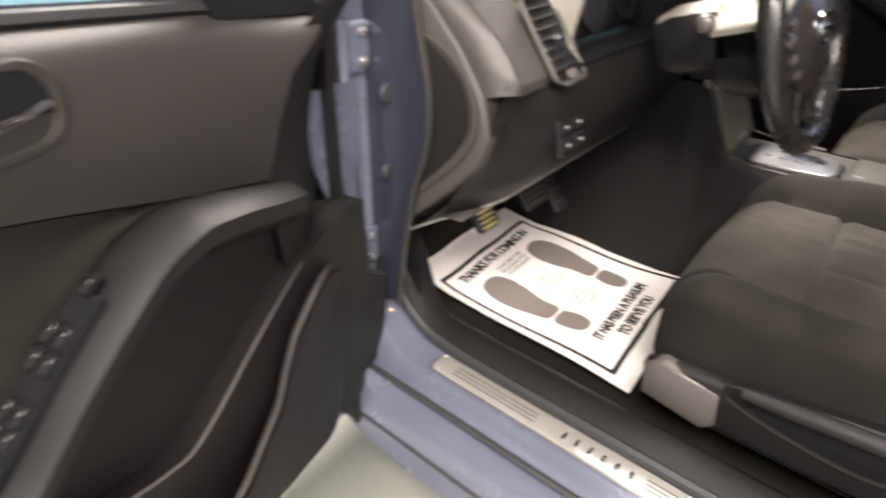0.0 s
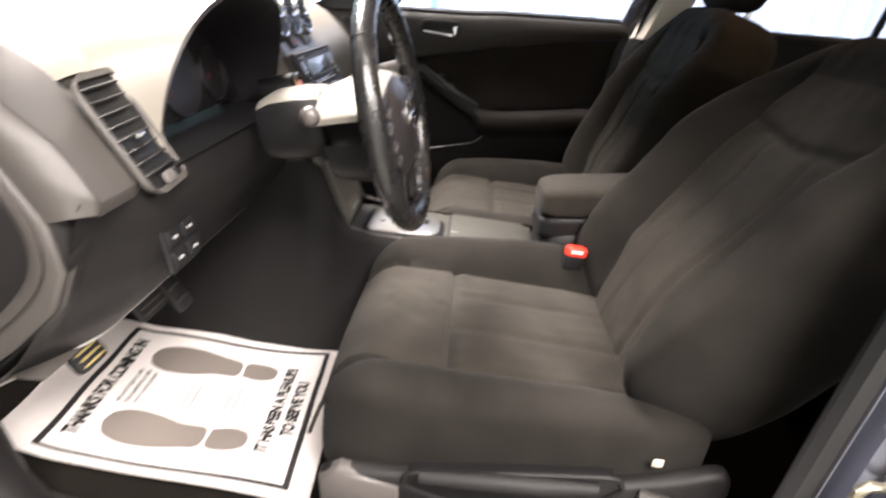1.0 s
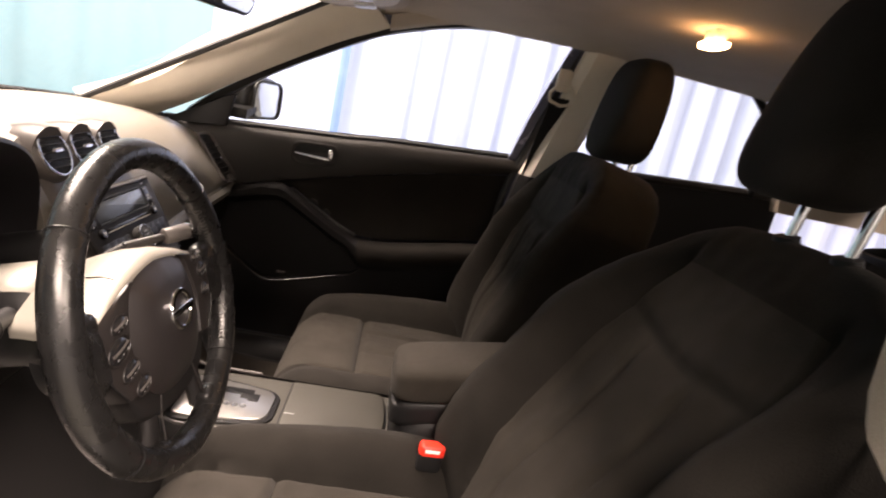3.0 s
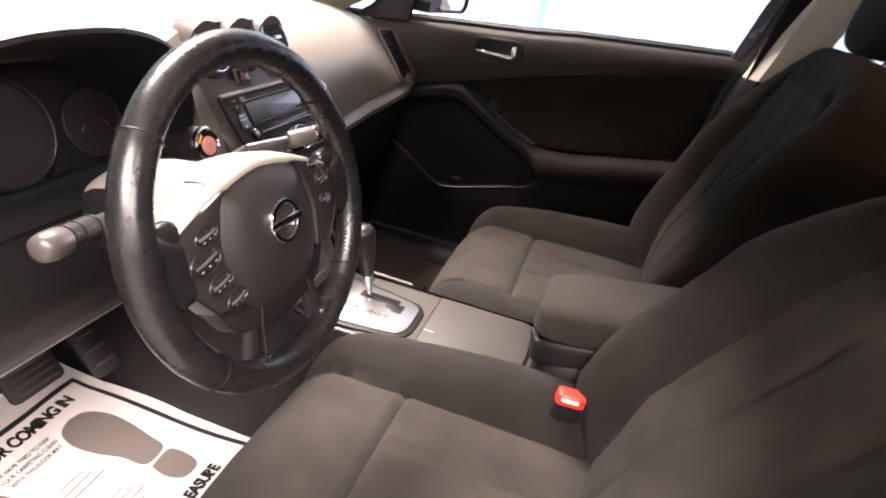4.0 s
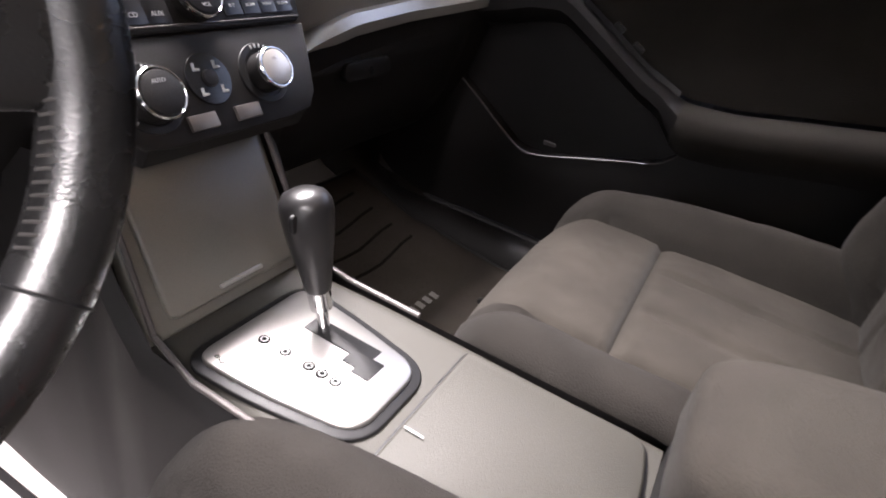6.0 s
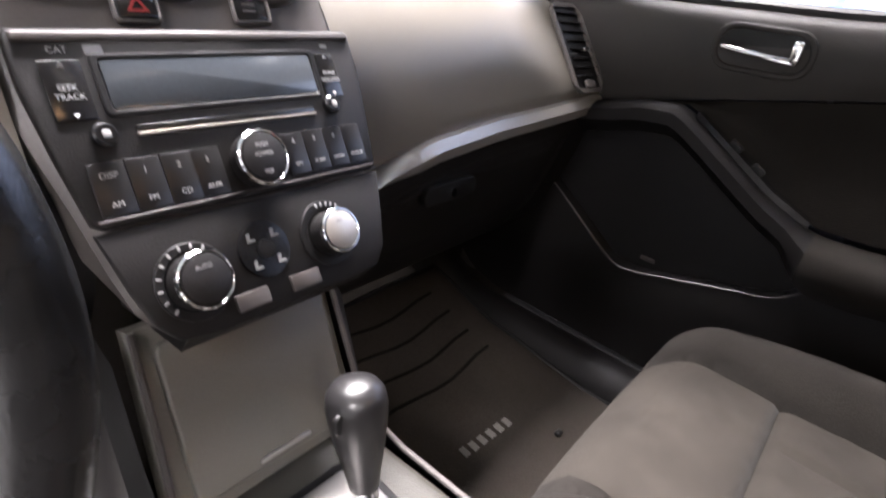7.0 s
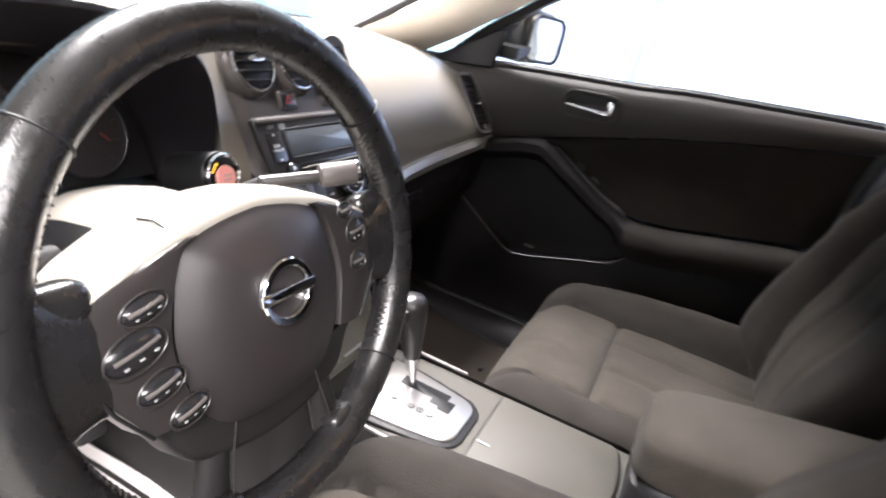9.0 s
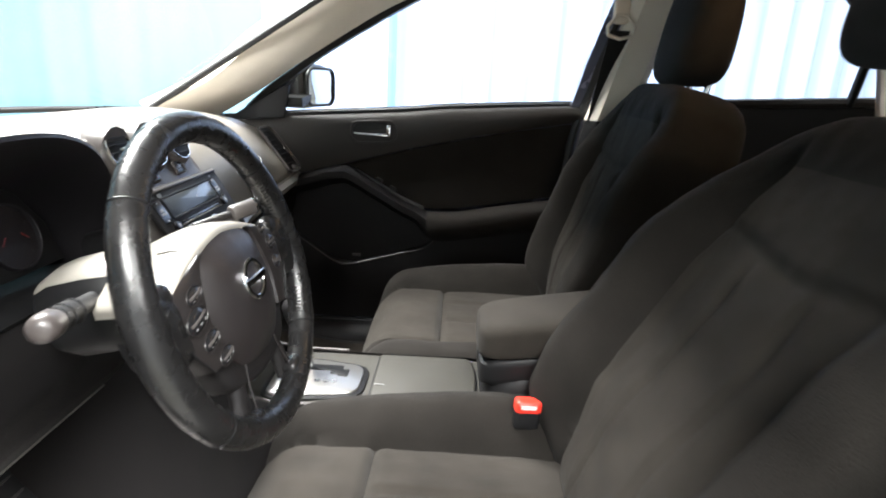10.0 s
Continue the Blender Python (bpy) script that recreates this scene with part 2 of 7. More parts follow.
PAPER = mat("white_paper", (0.80, 0.755, 0.735), 0.85, fine=300, vary=0.04, coarse=6, blotch=0.05, bump=0.1, spec=0.2)
INK = mat("grey_printing_ink", (0.19, 0.165, 0.150), 0.85, fine=900, vary=0.3, bump=0, spec=0.2)
INK_DARK = mat("black_printing_ink", (0.028, 0.026, 0.027), 0.85, fine=900, vary=0.2, bump=0, spec=0.2)
BUCKLE_RED = mat("red_buckle_plastic", (0.75, 0.035, 0.02), 0.35, fine=500, bump=0.02)
WEBBING = mat("tan_belt_webbing", (0.42, 0.38, 0.32), 0.8, fine=500, vary=0.3, stretch=(1, 1, 4), bump=0.4)
CONCRETE = mat("sealed_concrete", (0.20, 0.197, 0.172), 0.55, fine=90, vary=0.12, coarse=2.2, blotch=0.16, bump=0.1)
WALL = mat("grey_painted_wall", (0.31, 0.32, 0.33), 0.7, fine=60, bump=0.05)
CEILING = mat("white_bay_ceiling", (0.6, 0.6, 0.59), 0.8, fine=40, bump=0.05)
MARK = mat("white_marking", (0.25, 0.25, 0.25), 0.6, bump=0)
SCREEN = mat("lcd_screen", (0.045, 0.052, 0.06), 0.12, fine=300, bump=0)
STORAGE = mat("light_grey_storage_door", (0.125, 0.118, 0.102), 0.36, fine=700, bump=0.12, blotch=0.1)
CONSOLE = mat("olive_grey_console", (0.031, 0.0293, 0.0245), 0.58, fine=700, spec=0.28, bump=0.25, blotch=0.1)
BRASS = mat("yellow_zinc_plating", (0.50, 0.45, 0.34), 0.42, 0.9, fine=300, vary=0.3, bump=0.1)
HUBGREY = mat("pale_pewter_hub", (0.24, 0.225, 0.198), 0.36, 0.2, fine=900, bump=0.06)
LINING = mat("black_hood_lining", (0.012, 0.011, 0.0125), 0.38, fine=900, bump=0.15, spec=0.4)
# dash skin grey darkened to put the shade of its driver-side end into the colour
DASH_SHADED = mat("shaded_grey_dash_skin", (0.043, 0.039, 0.036), 0.5, fine=700, bump=0.3, blotch=0.08)
SPOKE = mat("satin_grey_spoke", (0.0160, 0.0140, 0.0138), 0.32, fine=900, bump=0.08, spec=0.4)
KNOB = mat("satin_black_knob", (0.011, 0.0105, 0.011), 0.34, fine=900, bump=0.04, spec=0.45, rough_vary=0.04)
STALK = mat("pinkish_grey_plastic", (0.048, 0.041, 0.039), 0.35, fine=700, bump=0.05)
GLASS = glass("clear_glass")
KEYCAP = mat("satin_black_keys", (0.009, 0.0085, 0.009), 0.33, fine=900, bump=0.03, spec=0.35)
# body paint darkened: the shade on the inner jamb is in this colour
JAMB_SHADED = mat("shaded_blue_jamb_paint", (0.018, 0.020, 0.030), 0.3, fine=1200, bump=0.02, coat=0.5)
MIRROR = mat("mirror_glass", (0.92, 0.93, 0.94), 0.02, 1.0, bump=0, vary=0, blotch=0, rough_vary=0)

# ---- the bay round the car ----
def curtain_cloth():
    m = mat("pale_blue_curtain_cloth", (0.44, 0.53, 0.76), 0.85, fine=300, vary=0.08, coarse=1.4, blotch=0.18, bump=0.1, spec=0.15)
    return m


CURTAIN = curtain_cloth()
CURTAIN_DARK = mat("deep_blue_curtain_hem", (0.15, 0.25, 0.52), 0.85, fine=300, spec=0.15)
CYAN = mat("sky_blue_backdrop_cloth", (0.175, 0.305, 0.375), 0.8, fine=120, coarse=0.9, blotch=0.25, bump=0.05, spec=0.15)

part("ground", grid(12, 12, lambda u, v: Vector((-6 + 12 * u, -6 + 12 * v, 0))), CONCRETE, None, "pale sealed concrete floor of the bay", kind="structure", category="floor")
part("ceiling", grid(2, 2, lambda u, v: Vector((-6 + 12 * u, -6 + 12 * v, 3.2))), CEILING, None, "white flat ceiling of the bay", kind="structure", category="ceiling")
for nm, a, b in (("wall_north", (-6, 5.0), (6, 5.0)), ("wall_south", (-6, -5.5), (6, -5.5)), ("wall_west", (-4.2, -6), (-4.2, 6)), ("wall_east", (4.2, -6), (4.2, 6))):
    ax, ay = a
    bx, by = b
    nx, ny = (by - ay) / 12, -(bx - ax) / 12
    def slab(u, v, ax=ax, ay=ay, bx=bx, by=by):
        return Vector((ax + (bx - ax) * u, ay + (by - ay) * u, 3.2 * v))
    part(nm, grid(8, 4, slab), WALL, None, "grey painted wall of the bay", kind="structure", category="wall")


def pleated(path_len, place, depth, pitch, seed, height=3.0):
    rnd = random.Random(seed)
    n = int(path_len / 0.02)
    offs, ph = [], 0.0
    for k in range(n + 1):
        ph += 2 * math.pi * 0.02 / pitch * (0.7 + 0.6 * noise.noise((k * 0.03, seed, 0)) + 0.25)
        offs.append(depth * (math.sin(ph) + 0.35 * math.sin(2.3 * ph + 1) + 0.6 * noise.noise((k * 0.021, seed + 5, 1))))

    def fn(u, v):
        k = min(n, int(round(u * n)))
        return place(u, offs[k] * (0.55 + 0.45 * (1 - v)), 0.04 + height * v)
    return grid(n, 6, fn)


curtain = thing("curtain", "pale blue pleated cloth curtain hanging beside the car", "curtain", (2.6, 0, 0))
part("cloth", pleated(5.55, lambda u, d, z: Vector((2.55 + d, -4.6 + 5.55 * u, z)), 0.030, 0.17, 3), CURTAIN, curtain, smooth=80)
part("hem", pleated(0.10, lambda u, d, z: Vector((2.46 + d * 0.4, 0.165 + 0.05 * u, z)), 0.012, 0.1, 9), CURTAIN_DARK, curtain, "deep blue vertical hem strip", smooth=80)
part("rail", tube([(2.55, -4.6, 3.08), (2.55, 3.85, 3.08)], 0.018, 8), SILVER, curtain, "metal curtain rail")
screen = thing("backdrop_curtain", "sky blue cloth backdrop hanging ahead of the car", "curtain", (0, 3.8, 0))
part("side_cloth", pleated(2.90, lambda u, d, z: Vector((2.58 + d, 0.94 + 2.90 * u, z)), 0.009, 0.33, 11), CYAN, screen, smooth=80)
part("cloth", pleated(8.2, lambda u, d, z: Vector((-4.1 + 8.2 * u, 3.9 + d, z)), 0.03, 0.4, 7), CYAN, screen, smooth=80)
# unseen frames added on the ceiling where the lamps above hang
for x, y, sx, sy in ((0.60, 1.25, 1.6, 0.9), (-2.6, -0.9, 1.3, 1.7), (1.75, -0.4, 1.0, 3.9), (0.0, 3.0, 5.1, 0.8), (-1.8, -3.2, 2.1, 1.1)):
    f = thing("unseen_light_frame", "unseen ceiling light frame added round a lamp", "ceiling light", (x, y, 3.1), group="bay ceiling lights")
    part("frame", ring_plate(rrect(sx, sy, 0.02), rrect(sx - 0.1, sy - 0.1, 0.02), 0.1, pose(x, y, 3.1)), SILVER, f)

# ---- car shell ----
SHELL = thing("car", "slate blue metallic car with the driver's door opening", "car", (0, 0, 0))


# floor pan with toe board
def floor_z(y, x=1.0):
    flat = interp(y, [(-0.7, 0.345), (0.58, 0.345), (0.64, 0.38), (0.72, 0.50)])
    ramp = interp(y, [(-0.7, 0.36), (0.1, 0.362), (0.3, 0.385), (0.46, 0.43), (0.56, 0.50), (0.72, 0.66)])
    f = smoothstep(-0.13, -0.02, x)
    return flat * (1 - f) + ramp * f


part("car_floor", grid(40, 40, lambda u, v: Vector((-0.735 + 1.47 * u, -1.35 + 2.12 * v, floor_z(-1.35 + 2.12 * v, -0.735 + 1.47 * u) + 0.004 * noise.noise((u * 20, v * 30, 0)) + 0.05 * smoothstep(0.66, 0.735, abs(-0.735 + 1.47 * u))))), CARPET, None, "dark carpeted car floor", kind="structure", category="floor")
part("car_firewall", grid(6, 6, lambda u, v: Vector((-0.76 + 1.52 * u, 0.70 + 0.02 * v, 0.44 + 0.57 * v))), CARPET, None, "dark carpeted bulkhead under the dash", kind="structure", category="wall")


# roof and headliner
def roof_z(x, y):
    side = 1 - (abs(x) / 0.62) ** 2.6 * 0.022
    return interp(y, [(-1.9, 1.28), (-1.5, 1.38), (-1.1, 1.435), (-0.6, 1.452), (-0.2, 1.442), (0.05, 1.405)]) * side


part("headliner", grid(30, 40, lambda u, v: Vector(((-0.575 + 1.15 * u), -1.7 + 1.72 * v, roof_z(-0.575 + 1.15 * u, -1.7 + 1.72 * v)))), HEADLINER, None, "beige cloth headliner of the car", kind="structure", category="ceiling")
part("roof", grid(20, 24, lambda u, v: Vector(((-0.64 + 1.28 * u), -1.75 + 1.82 * v, roof_z(-0.575 + 1.15 * u, -1.7 + 1.72 * v) + 0.062))), PAINT, SHELL, "slate blue roof panel")

# windshield
def shield(u, v, off=0.0):
    x = (-0.58 + 0.10 * v + (1.16 - 0.20 * v) * u)
    bow = 1 - (2 * u - 1) ** 2
    return Vector((x, 0.60 + 0.14 * bow - (0.60) * v - 0.06 * bow * v + off * 0.5, 1.052 + 0.36 * v + 0.012 * bow + off))


w = part("windshield", grid(16, 10, shield), GLASS, SHELL, "clear laminated windshield")
w.visible_shadow = False
part("windshield_seal", tube([shield(k / 16, 0, -0.004) for k in range(17)] , 0.007, 6), RUBBER, SHELL)
for s in (0, 1):
    part("windshield_seal", tube([shield(s, k / 12, -0.004) for k in range(13)], 0.008, 6), RUBBER, SHELL)


# A pillars: inner trim from the dash corner to the roof
def pillar_trim(s):
    inner = curve_through([(0.575, 0.60, 1.045), (0.56, 0.43, 1.128), (0.555, 0.305, 1.228), (0.545, 0.177, 1.315), (0.53, 0.045, 1.392), (0.52, -0.05, 1.425)], 24)
    outer = curve_through([(0.70, 0.47, 1.03), (0.675, 0.36, 1.093), (0.655, 0.25, 1.165), (0.635, 0.13, 1.240), (0.61, 0.0, 1.316), (0.60, -0.12, 1.375)], 24)
    rings = []
    for a, b in zip(inner, outer):
        mid, d = (a + b) / 2, b - a
        nrm = Vector((-0.75, -0.5, -0.2)).normalized()
        ring = [a + Vector((0.02, 0.03, 0.02)), a, a.lerp(b, 0.3) + nrm * 0.016, a.lerp(b, 0.65) + nrm * 0.018, b, b + Vector((0.02, 0.02, 0.03))]
        rings.append([Vector((s * p.x, p.y, p.z)) for p in ring])
    return loft(rings, True)


for s in (1, -1):
    part("pillar_trim", pillar_trim(s), PILLAR, SHELL, "beige windshield pillar trim")
    part("pillar_skin", loft([[Vector((s * q[0], q[1], q[2])) for q in ((x, y, z), (x + 0.06, y + 0.02, z), (x + 0.06, y + 0.05, z + 0.05), (x - 0.03, y + 0.05, z + 0.06))] for x, y, z in ((0.69, 0.50, 1.03), (0.655, 0.26, 1.18), (0.615, 0.0, 1.33), (0.60, -0.14, 1.385))], True), PAINT, SHELL, "slate blue windshield pillar")
    # roof side rail above the doors
    rail = curve_through([(0.60, -0.12, 1.380), (0.60, -0.27, 1.428), (0.60, -0.42, 1.452), (0.60, -0.60, 1.467), (0.60, -0.8, 1.470), (0.595, -1.05, 1.462), (0.575, -1.3, 1.41)], 24)
    part("roof_rail_trim", loft([[Vector((s * q.x, q.y, q.z)) for q in (p + Vector((-0.055, 0, 0.02)), p + Vector((-0.03, 0, -0.006)), p + Vector((0.0, 0, -0.012)), p + Vector((0.03, 0, 0.0)), p + Vector((0.03, 0, 0.04)))] for p in rail], True), HEADLINER, SHELL, "beige roof edge trim")
    part("roof_rail_skin", loft([[Vector((s * q.x, q.y, q.z)) for q in (p + Vector((0.03, 0, 0.0)), p + Vector((0.075, 0, -0.015)), p + Vector((0.07, 0, 0.03)), p + Vector((0.02, 0, 0.05)))] for p in rail], True), PAINT, SHELL, "slate blue roof rail")


# B pillars
def b_pillar(s):
    path = curve_through([(0.655, -0.600, 0.40), (0.662, -0.600, 0.70), (0.672, -0.603, 1.0), (0.662, -0.622, 1.13), (0.635, -0.648, 1.25), (0.575, -0.685, 1.44)], 20)
    rings = []
    for p in path:
        w_ = interp(p.z, [(0.4, 0.085), (1.0, 0.07), (1.12, 0.058), (1.44, 0.058)])
        rings.append([Vector((s * q.x, q.y, q.z)) for q in (p + Vector((0.03, w_, 0)), p + Vector((0, w_, 0)), p + Vector((-0.022, w_ * 0.6, 0)), p + Vector((-0.022, -w_ * 0.6, 0)), p + Vector((0, -w_, 0)), p + Vector((0.03, -w_, 0)))])
    return rings


for s in (1, -1):
    rings = b_pillar(s)
    cut = 11
    part("pillar_trim", loft(rings[:cut]), DARK, SHELL, "charcoal lower pillar trim")
    part("pillar_trim", loft(rings[cut - 1:]), PILLAR, SHELL, "beige upper pillar trim")
    outer = [[r[0] + Vector((s * x_, y_, 0)) for x_, y_ in ((0.004, 0.004), (0.020, 0.012), (0.026, 0.002), (0.050, -0.002), (0.058, -0.016), (0.074, -0.018), (0.082, -0.006), (0.105, -0.010))] + [r[5] + Vector((s * 0.125, -0.05, 0)), r[5] + Vector((s * 0.004, -0.004, 0))] for r in rings]
    part("pillar_skin", loft(outer), PAINT, SHELL, "slate blue door pillar")
    part("door_seal", tube([r[0] + Vector((s * 0.012, 0.012, 0)) for r in rings], 0.011 if s > 0 else 0.017, 8), RUBBER, SHELL, "black rubber door seal")
    # C pillar and rear quarter
    part("rear_pillar_trim", loft([[Vector((s * x, y, z)) for x, y, z in q] for q in (
        ((0.70, -1.33, 1.12), (0.66, -1.33, 1.12), (0.60, -1.75, 1.13), (0.70, -1.75, 1.13)),
        ((0.62, -1.22, 1.36), (0.575, -1.22, 1.36), (0.54, -1.62, 1.33), (0.62, -1.62, 1.33)),
        ((0.60, -1.15, 1.43), (0.55, -1.15, 1.43), (0.52, -1.5, 1.39), (0.60, -1.5, 1.39)))]), HEADLINER, SHELL, "beige rear pillar trim")

# rear glass and parcel shelf close the cabin
part("parcel_shelf", softbox(1.26, 0.42, 0.03, pose(0, -1.72, 1.06)), DARK, None, "charcoal parcel shelf under the rear window", kind="structure", category="shelf")
g = part("rear_window", grid(8, 6, lambda u, v: Vector((-0.56 + 1.12 * u, -1.93 + 0.36 * v, 1.07 + 0.30 * v))), GLASS, SHELL, "clear rear window")
g.visible_shadow = False
part("rear_bulkhead", softbox(1.4, 0.03, 0.75, pose(0, -1.62, 0.70)), CARPET, None, "dark trunk bulkhead behind the rear seat", kind="structure", category="wall")

# sills, both sides
for s in (1, -1):
    def prof(y, s=s):
        pts = [(0.654, 0.36), (0.658, 0.402), (0.682, 0.422), (0.710, 0.424), (0.716, 0.412), (0.782, 0.409), (0.796, 0.392), (0.803, 0.352), (0.834, 0.345), (0.850, 0.316), (0.856, 0.240), (0.80, 0.20), (0.68, 0.20), (0.654, 0.30)]
        up = 0.16 * smoothstep(0.37, 0.56, y) ** 1.5
        return [Vector((s * (x - 0.05 * up / 0.16 * (x < 0.80)), y, z + up * (0.4 + 0.6 * (z > 0.36)))) for x, z in pts]
    ys = [-1.40 + 2.0 * k / 50 for k in range(51)]
    part("sill", loft([prof(y) for y in ys]), PAINT, SHELL, "slate blue painted door sill")
    def trim_prof(y, s=s):
        up = 0.16 * smoothstep(0.37, 0.56, y) ** 1.5
        pts = [(0.632, 0.345), (0.639, 0.395), (0.652, 0.425), (0.672, 0.437), (0.697, 0.437), (0.717, 0.428), (0.718, 0.412), (0.645, 0.34)]
        return [Vector((s * (x - 0.05 * up / 0.16), y, z + up)) for x, z in pts]
    part("sill_trim", loft([trim_prof(-1.3 + 1.88 * k / 44) for k in range(45)]), DARK, SHELL, "charcoal plastic sill trim")
    part("kick_panel", grid(10, 10, lambda u, v, s=s: Vector((s * (0.688 - 0.012 * math.sin(math.pi * u)), 0.44 + 0.27 * u, 0.40 + 0.42 * v))), DARK, SHELL, "charcoal kick panel")
    part("sill_groove", tube([(s * 0.804, y, 0.369) for y in (-1.3, -0.4, 0.2, 0.5)], 0.006, 6), RUBBER, SHELL, "black seal strip on the sill")
    part("sill_groove", tube([(s * 0.849, y, 0.299) for y in (-1.3, -0.4, 0.2, 0.5)], 0.006, 6), RUBBER, SHELL, "black seal strip on the sill")
    part("door_seal", tube(curve_through([(s * 0.725, -0.56, 0.424), (s * 0.725, 0.0, 0.424), (s * 0.725, 0.33, 0.426), (s * 0.722, 0.43, 0.455), (s * 0.715, 0.48, 0.52), (s * 0.70, 0.495, 0.66), (s * 0.695, 0.50, 0.84), (s * 0.70, 0.49, 1.0)], 40), 0.010, 8), RUBBER, SHELL, "black rubber door seal")

# driver's scuff plate with raised lettering shapes
scuff = thing("scuff_plate", "brushed silver scuff plate on the door sill", "scuff plate", (-0.77, -0.1, 0.40))
part("plate", plate(rrect(0.040, 0.86, 0.012, x=-0.752, y=-0.085), 0.004, pose(0, 0, 0.411)), SILVER, scuff)
part("rim", ring_plate(rrect(0.046, 0.866, 0.014, x=-0.752, y=-0.085), rrect(0.040, 0.86, 0.012, x=-0.752, y=-0.085), 0.003, pose(0, 0, 0.411)), STEEL, scuff)
for k in range(3):
    part("rib", plate(rrect(0.0022, 0.16, 0.001, 2, x=-0.760 + 0.008 * k, y=0.225), 0.001, pose(0, 0, 0.415), 0.0003), BEZEL, scuff)
    part("rib", plate(rrect(0.0022, 0.18, 0.001, 2, x=-0.760 + 0.008 * k, y=-0.12), 0.001, pose(0, 0, 0.415), 0.0003), BEZEL, scuff)
for k in range(6):
    part("emblem_bar", plate(rrect(0.016, 0.006, 0.002, 2, x=-0.753, y=0.095 - 0.021 * k), 0.001, pose(0, 0, 0.415), 0.0003), CHROME, scuff)

# driver's hinge post
def post(z):
    f = smoothstep(0.44, 0.75, z)
    return [Vector((x, y, z)) for x, y in ((-0.705, 0.47 + 0.0 * f), (-0.745, 0.485), (-0.785 - 0.04 * f, 0.49), (-0.80 - 0.05 * f, 0.53), (-0.80 - 0.05 * f, 0.74), (-0.69, 0.74))]


part("hinge_post", loft([post(z) for z in (0.40, 0.46, 0.52, 0.60, 0.70, 0.80, 0.92, 1.03)]), PAINT, SHELL, "slate blue hinge post of the driver's door")
part("post_seal", tube(curve_through([(-0.772, 0.482, 0.47), (-0.785, 0.482, 0.62), (-0.80, 0.482, 0.80), (-0.815, 0.482, 1.0)], 20), 0.008, 8), RUBBER, SHELL)
for z in (0.60, 0.92):
    h = part("door_hinge", softbox(0.045, 0.012, 0.07, pose(-0.775, 0.482, z)), PAINT, SHELL, "slate blue steel door hinge")
    part("knuckle", tube([(-0.803, 0.478, z - 0.04), (-0.803, 0.478, z + 0.04)], 0.010, 12), PAINT, h)
    for dz in (-0.02, 0.02):
        part("bolt", revolve([(0.007, 0), (0.007, 0.005), (0.004, 0.007)], frame_of((-0.768, 0.476, z + dz), (1, 0, 0), (0, 0, 1)), 10), STEEL, h)
part("inner_jamb", plate([(-y, z) for y, z in ((0.500, 1.02), (0.399, 1.02), (0.394, 0.986), (0.380, 0.934), (0.369, 0.885), (0.367, 0.831), (0.376, 0.778), (0.393, 0.733), (0.405, 0.677), (0.418, 0.610), (0.430, 0.50), (0.500, 0.48))], 0.006, frame_of((-0.750, 0, 0), (0, -1, 0), (0, 0, 1)), 0.002), JAMB_SHADED, SHELL, "inner door jamb, blue paint darkened for shade")
part("jamb_seal", tube(curve_through([(-0.756, 0.396, 1.02), (-0.756, 0.378, 0.934), (-0.756, 0.367, 0.885), (-0.756, 0.365, 0.831), (-0.756, 0.374, 0.778), (-0.756, 0.391, 0.733), (-0.756, 0.403, 0.677), (-0.756, 0.416, 0.61), (-0.757, 0.43, 0.50)], 32), 0.0055, 8), TRIM, SHELL, "grey rubber door seal")
part("post_plug", revolve([(0.016, 0), (0.014, 0.004), (0.008, 0.005)], frame_of((-0.757, 0.44, 0.86), (1, 0, 0), (0, 0, 1)), 16), RUBBER, SHELL, "black rubber plug")
part("post_plug", revolve([(0.013, 0), (0.011, 0.004), (0.006, 0.005)], frame_of((-0.757, 0.445, 0.74), (1, 0, 0), (0, 0, 1)), 16), RUBBER, SHELL, "black rubber plug")
# striker on the driver's B pillar
st = thing("door_striker", "bright metal door striker on the pillar", "striker", (-0.755, -0.55, 0.72))
sm = frame_of((-0.762, -0.548, 0.722), (-1, 0, 0), (0, 0, 1))
part("plate", plate(rrect(0.044, 0.062, 0.012), 0.005, sm), BRASS, st)
part("loop", tube([sm @ Vector(p) for p in ((0, -0.022, 0.0), (0, -0.022, 0.026), (0, -0.014, 0.033), (0, 0.014, 0.033), (0, 0.022, 0.026), (0, 0.022, 0.0))], 0.0055, 8), BRASS, st)
for dy in (-0.026, 0.026):
    part("screw", revolve([(0.008, 0.005), (0.007, 0.009), (0.004, 0.009)], sm @ Matrix.Translation((0, dy, 0)), 12), STEEL, st)

# ---- dashboard ----
dash = thing("dashboard", "grey moulded car dashboard with charcoal lower half", "dashboard", (0, 0.5, 0.6))


def strip_z(x):
    return interp(abs(x), [(0.14, 0.818), (0.2, 0.836), (0.28, 0.852), (0.4, 0.862), (0.54, 0.867), (0.66, 0.872), (0.75, 0.872)])


PROFILE_MID = [(0.70, 1.045), (0.62, 1.058), (0.52, 1.066), (0.43, 1.063), (0.36, 1.050), (0.31, 1.022), (0.275, 0.985), (0.255, 0.945), (0.247, 0.905)]
PROFILE_END = [(0.70, 1.020), (0.62, 1.035), (0.54, 1.046), (0.47, 1.047), (0.40, 1.036), (0.345, 1.012), (0.302, 0.972), (0.265, 0.930), (0.248, 0.905)]


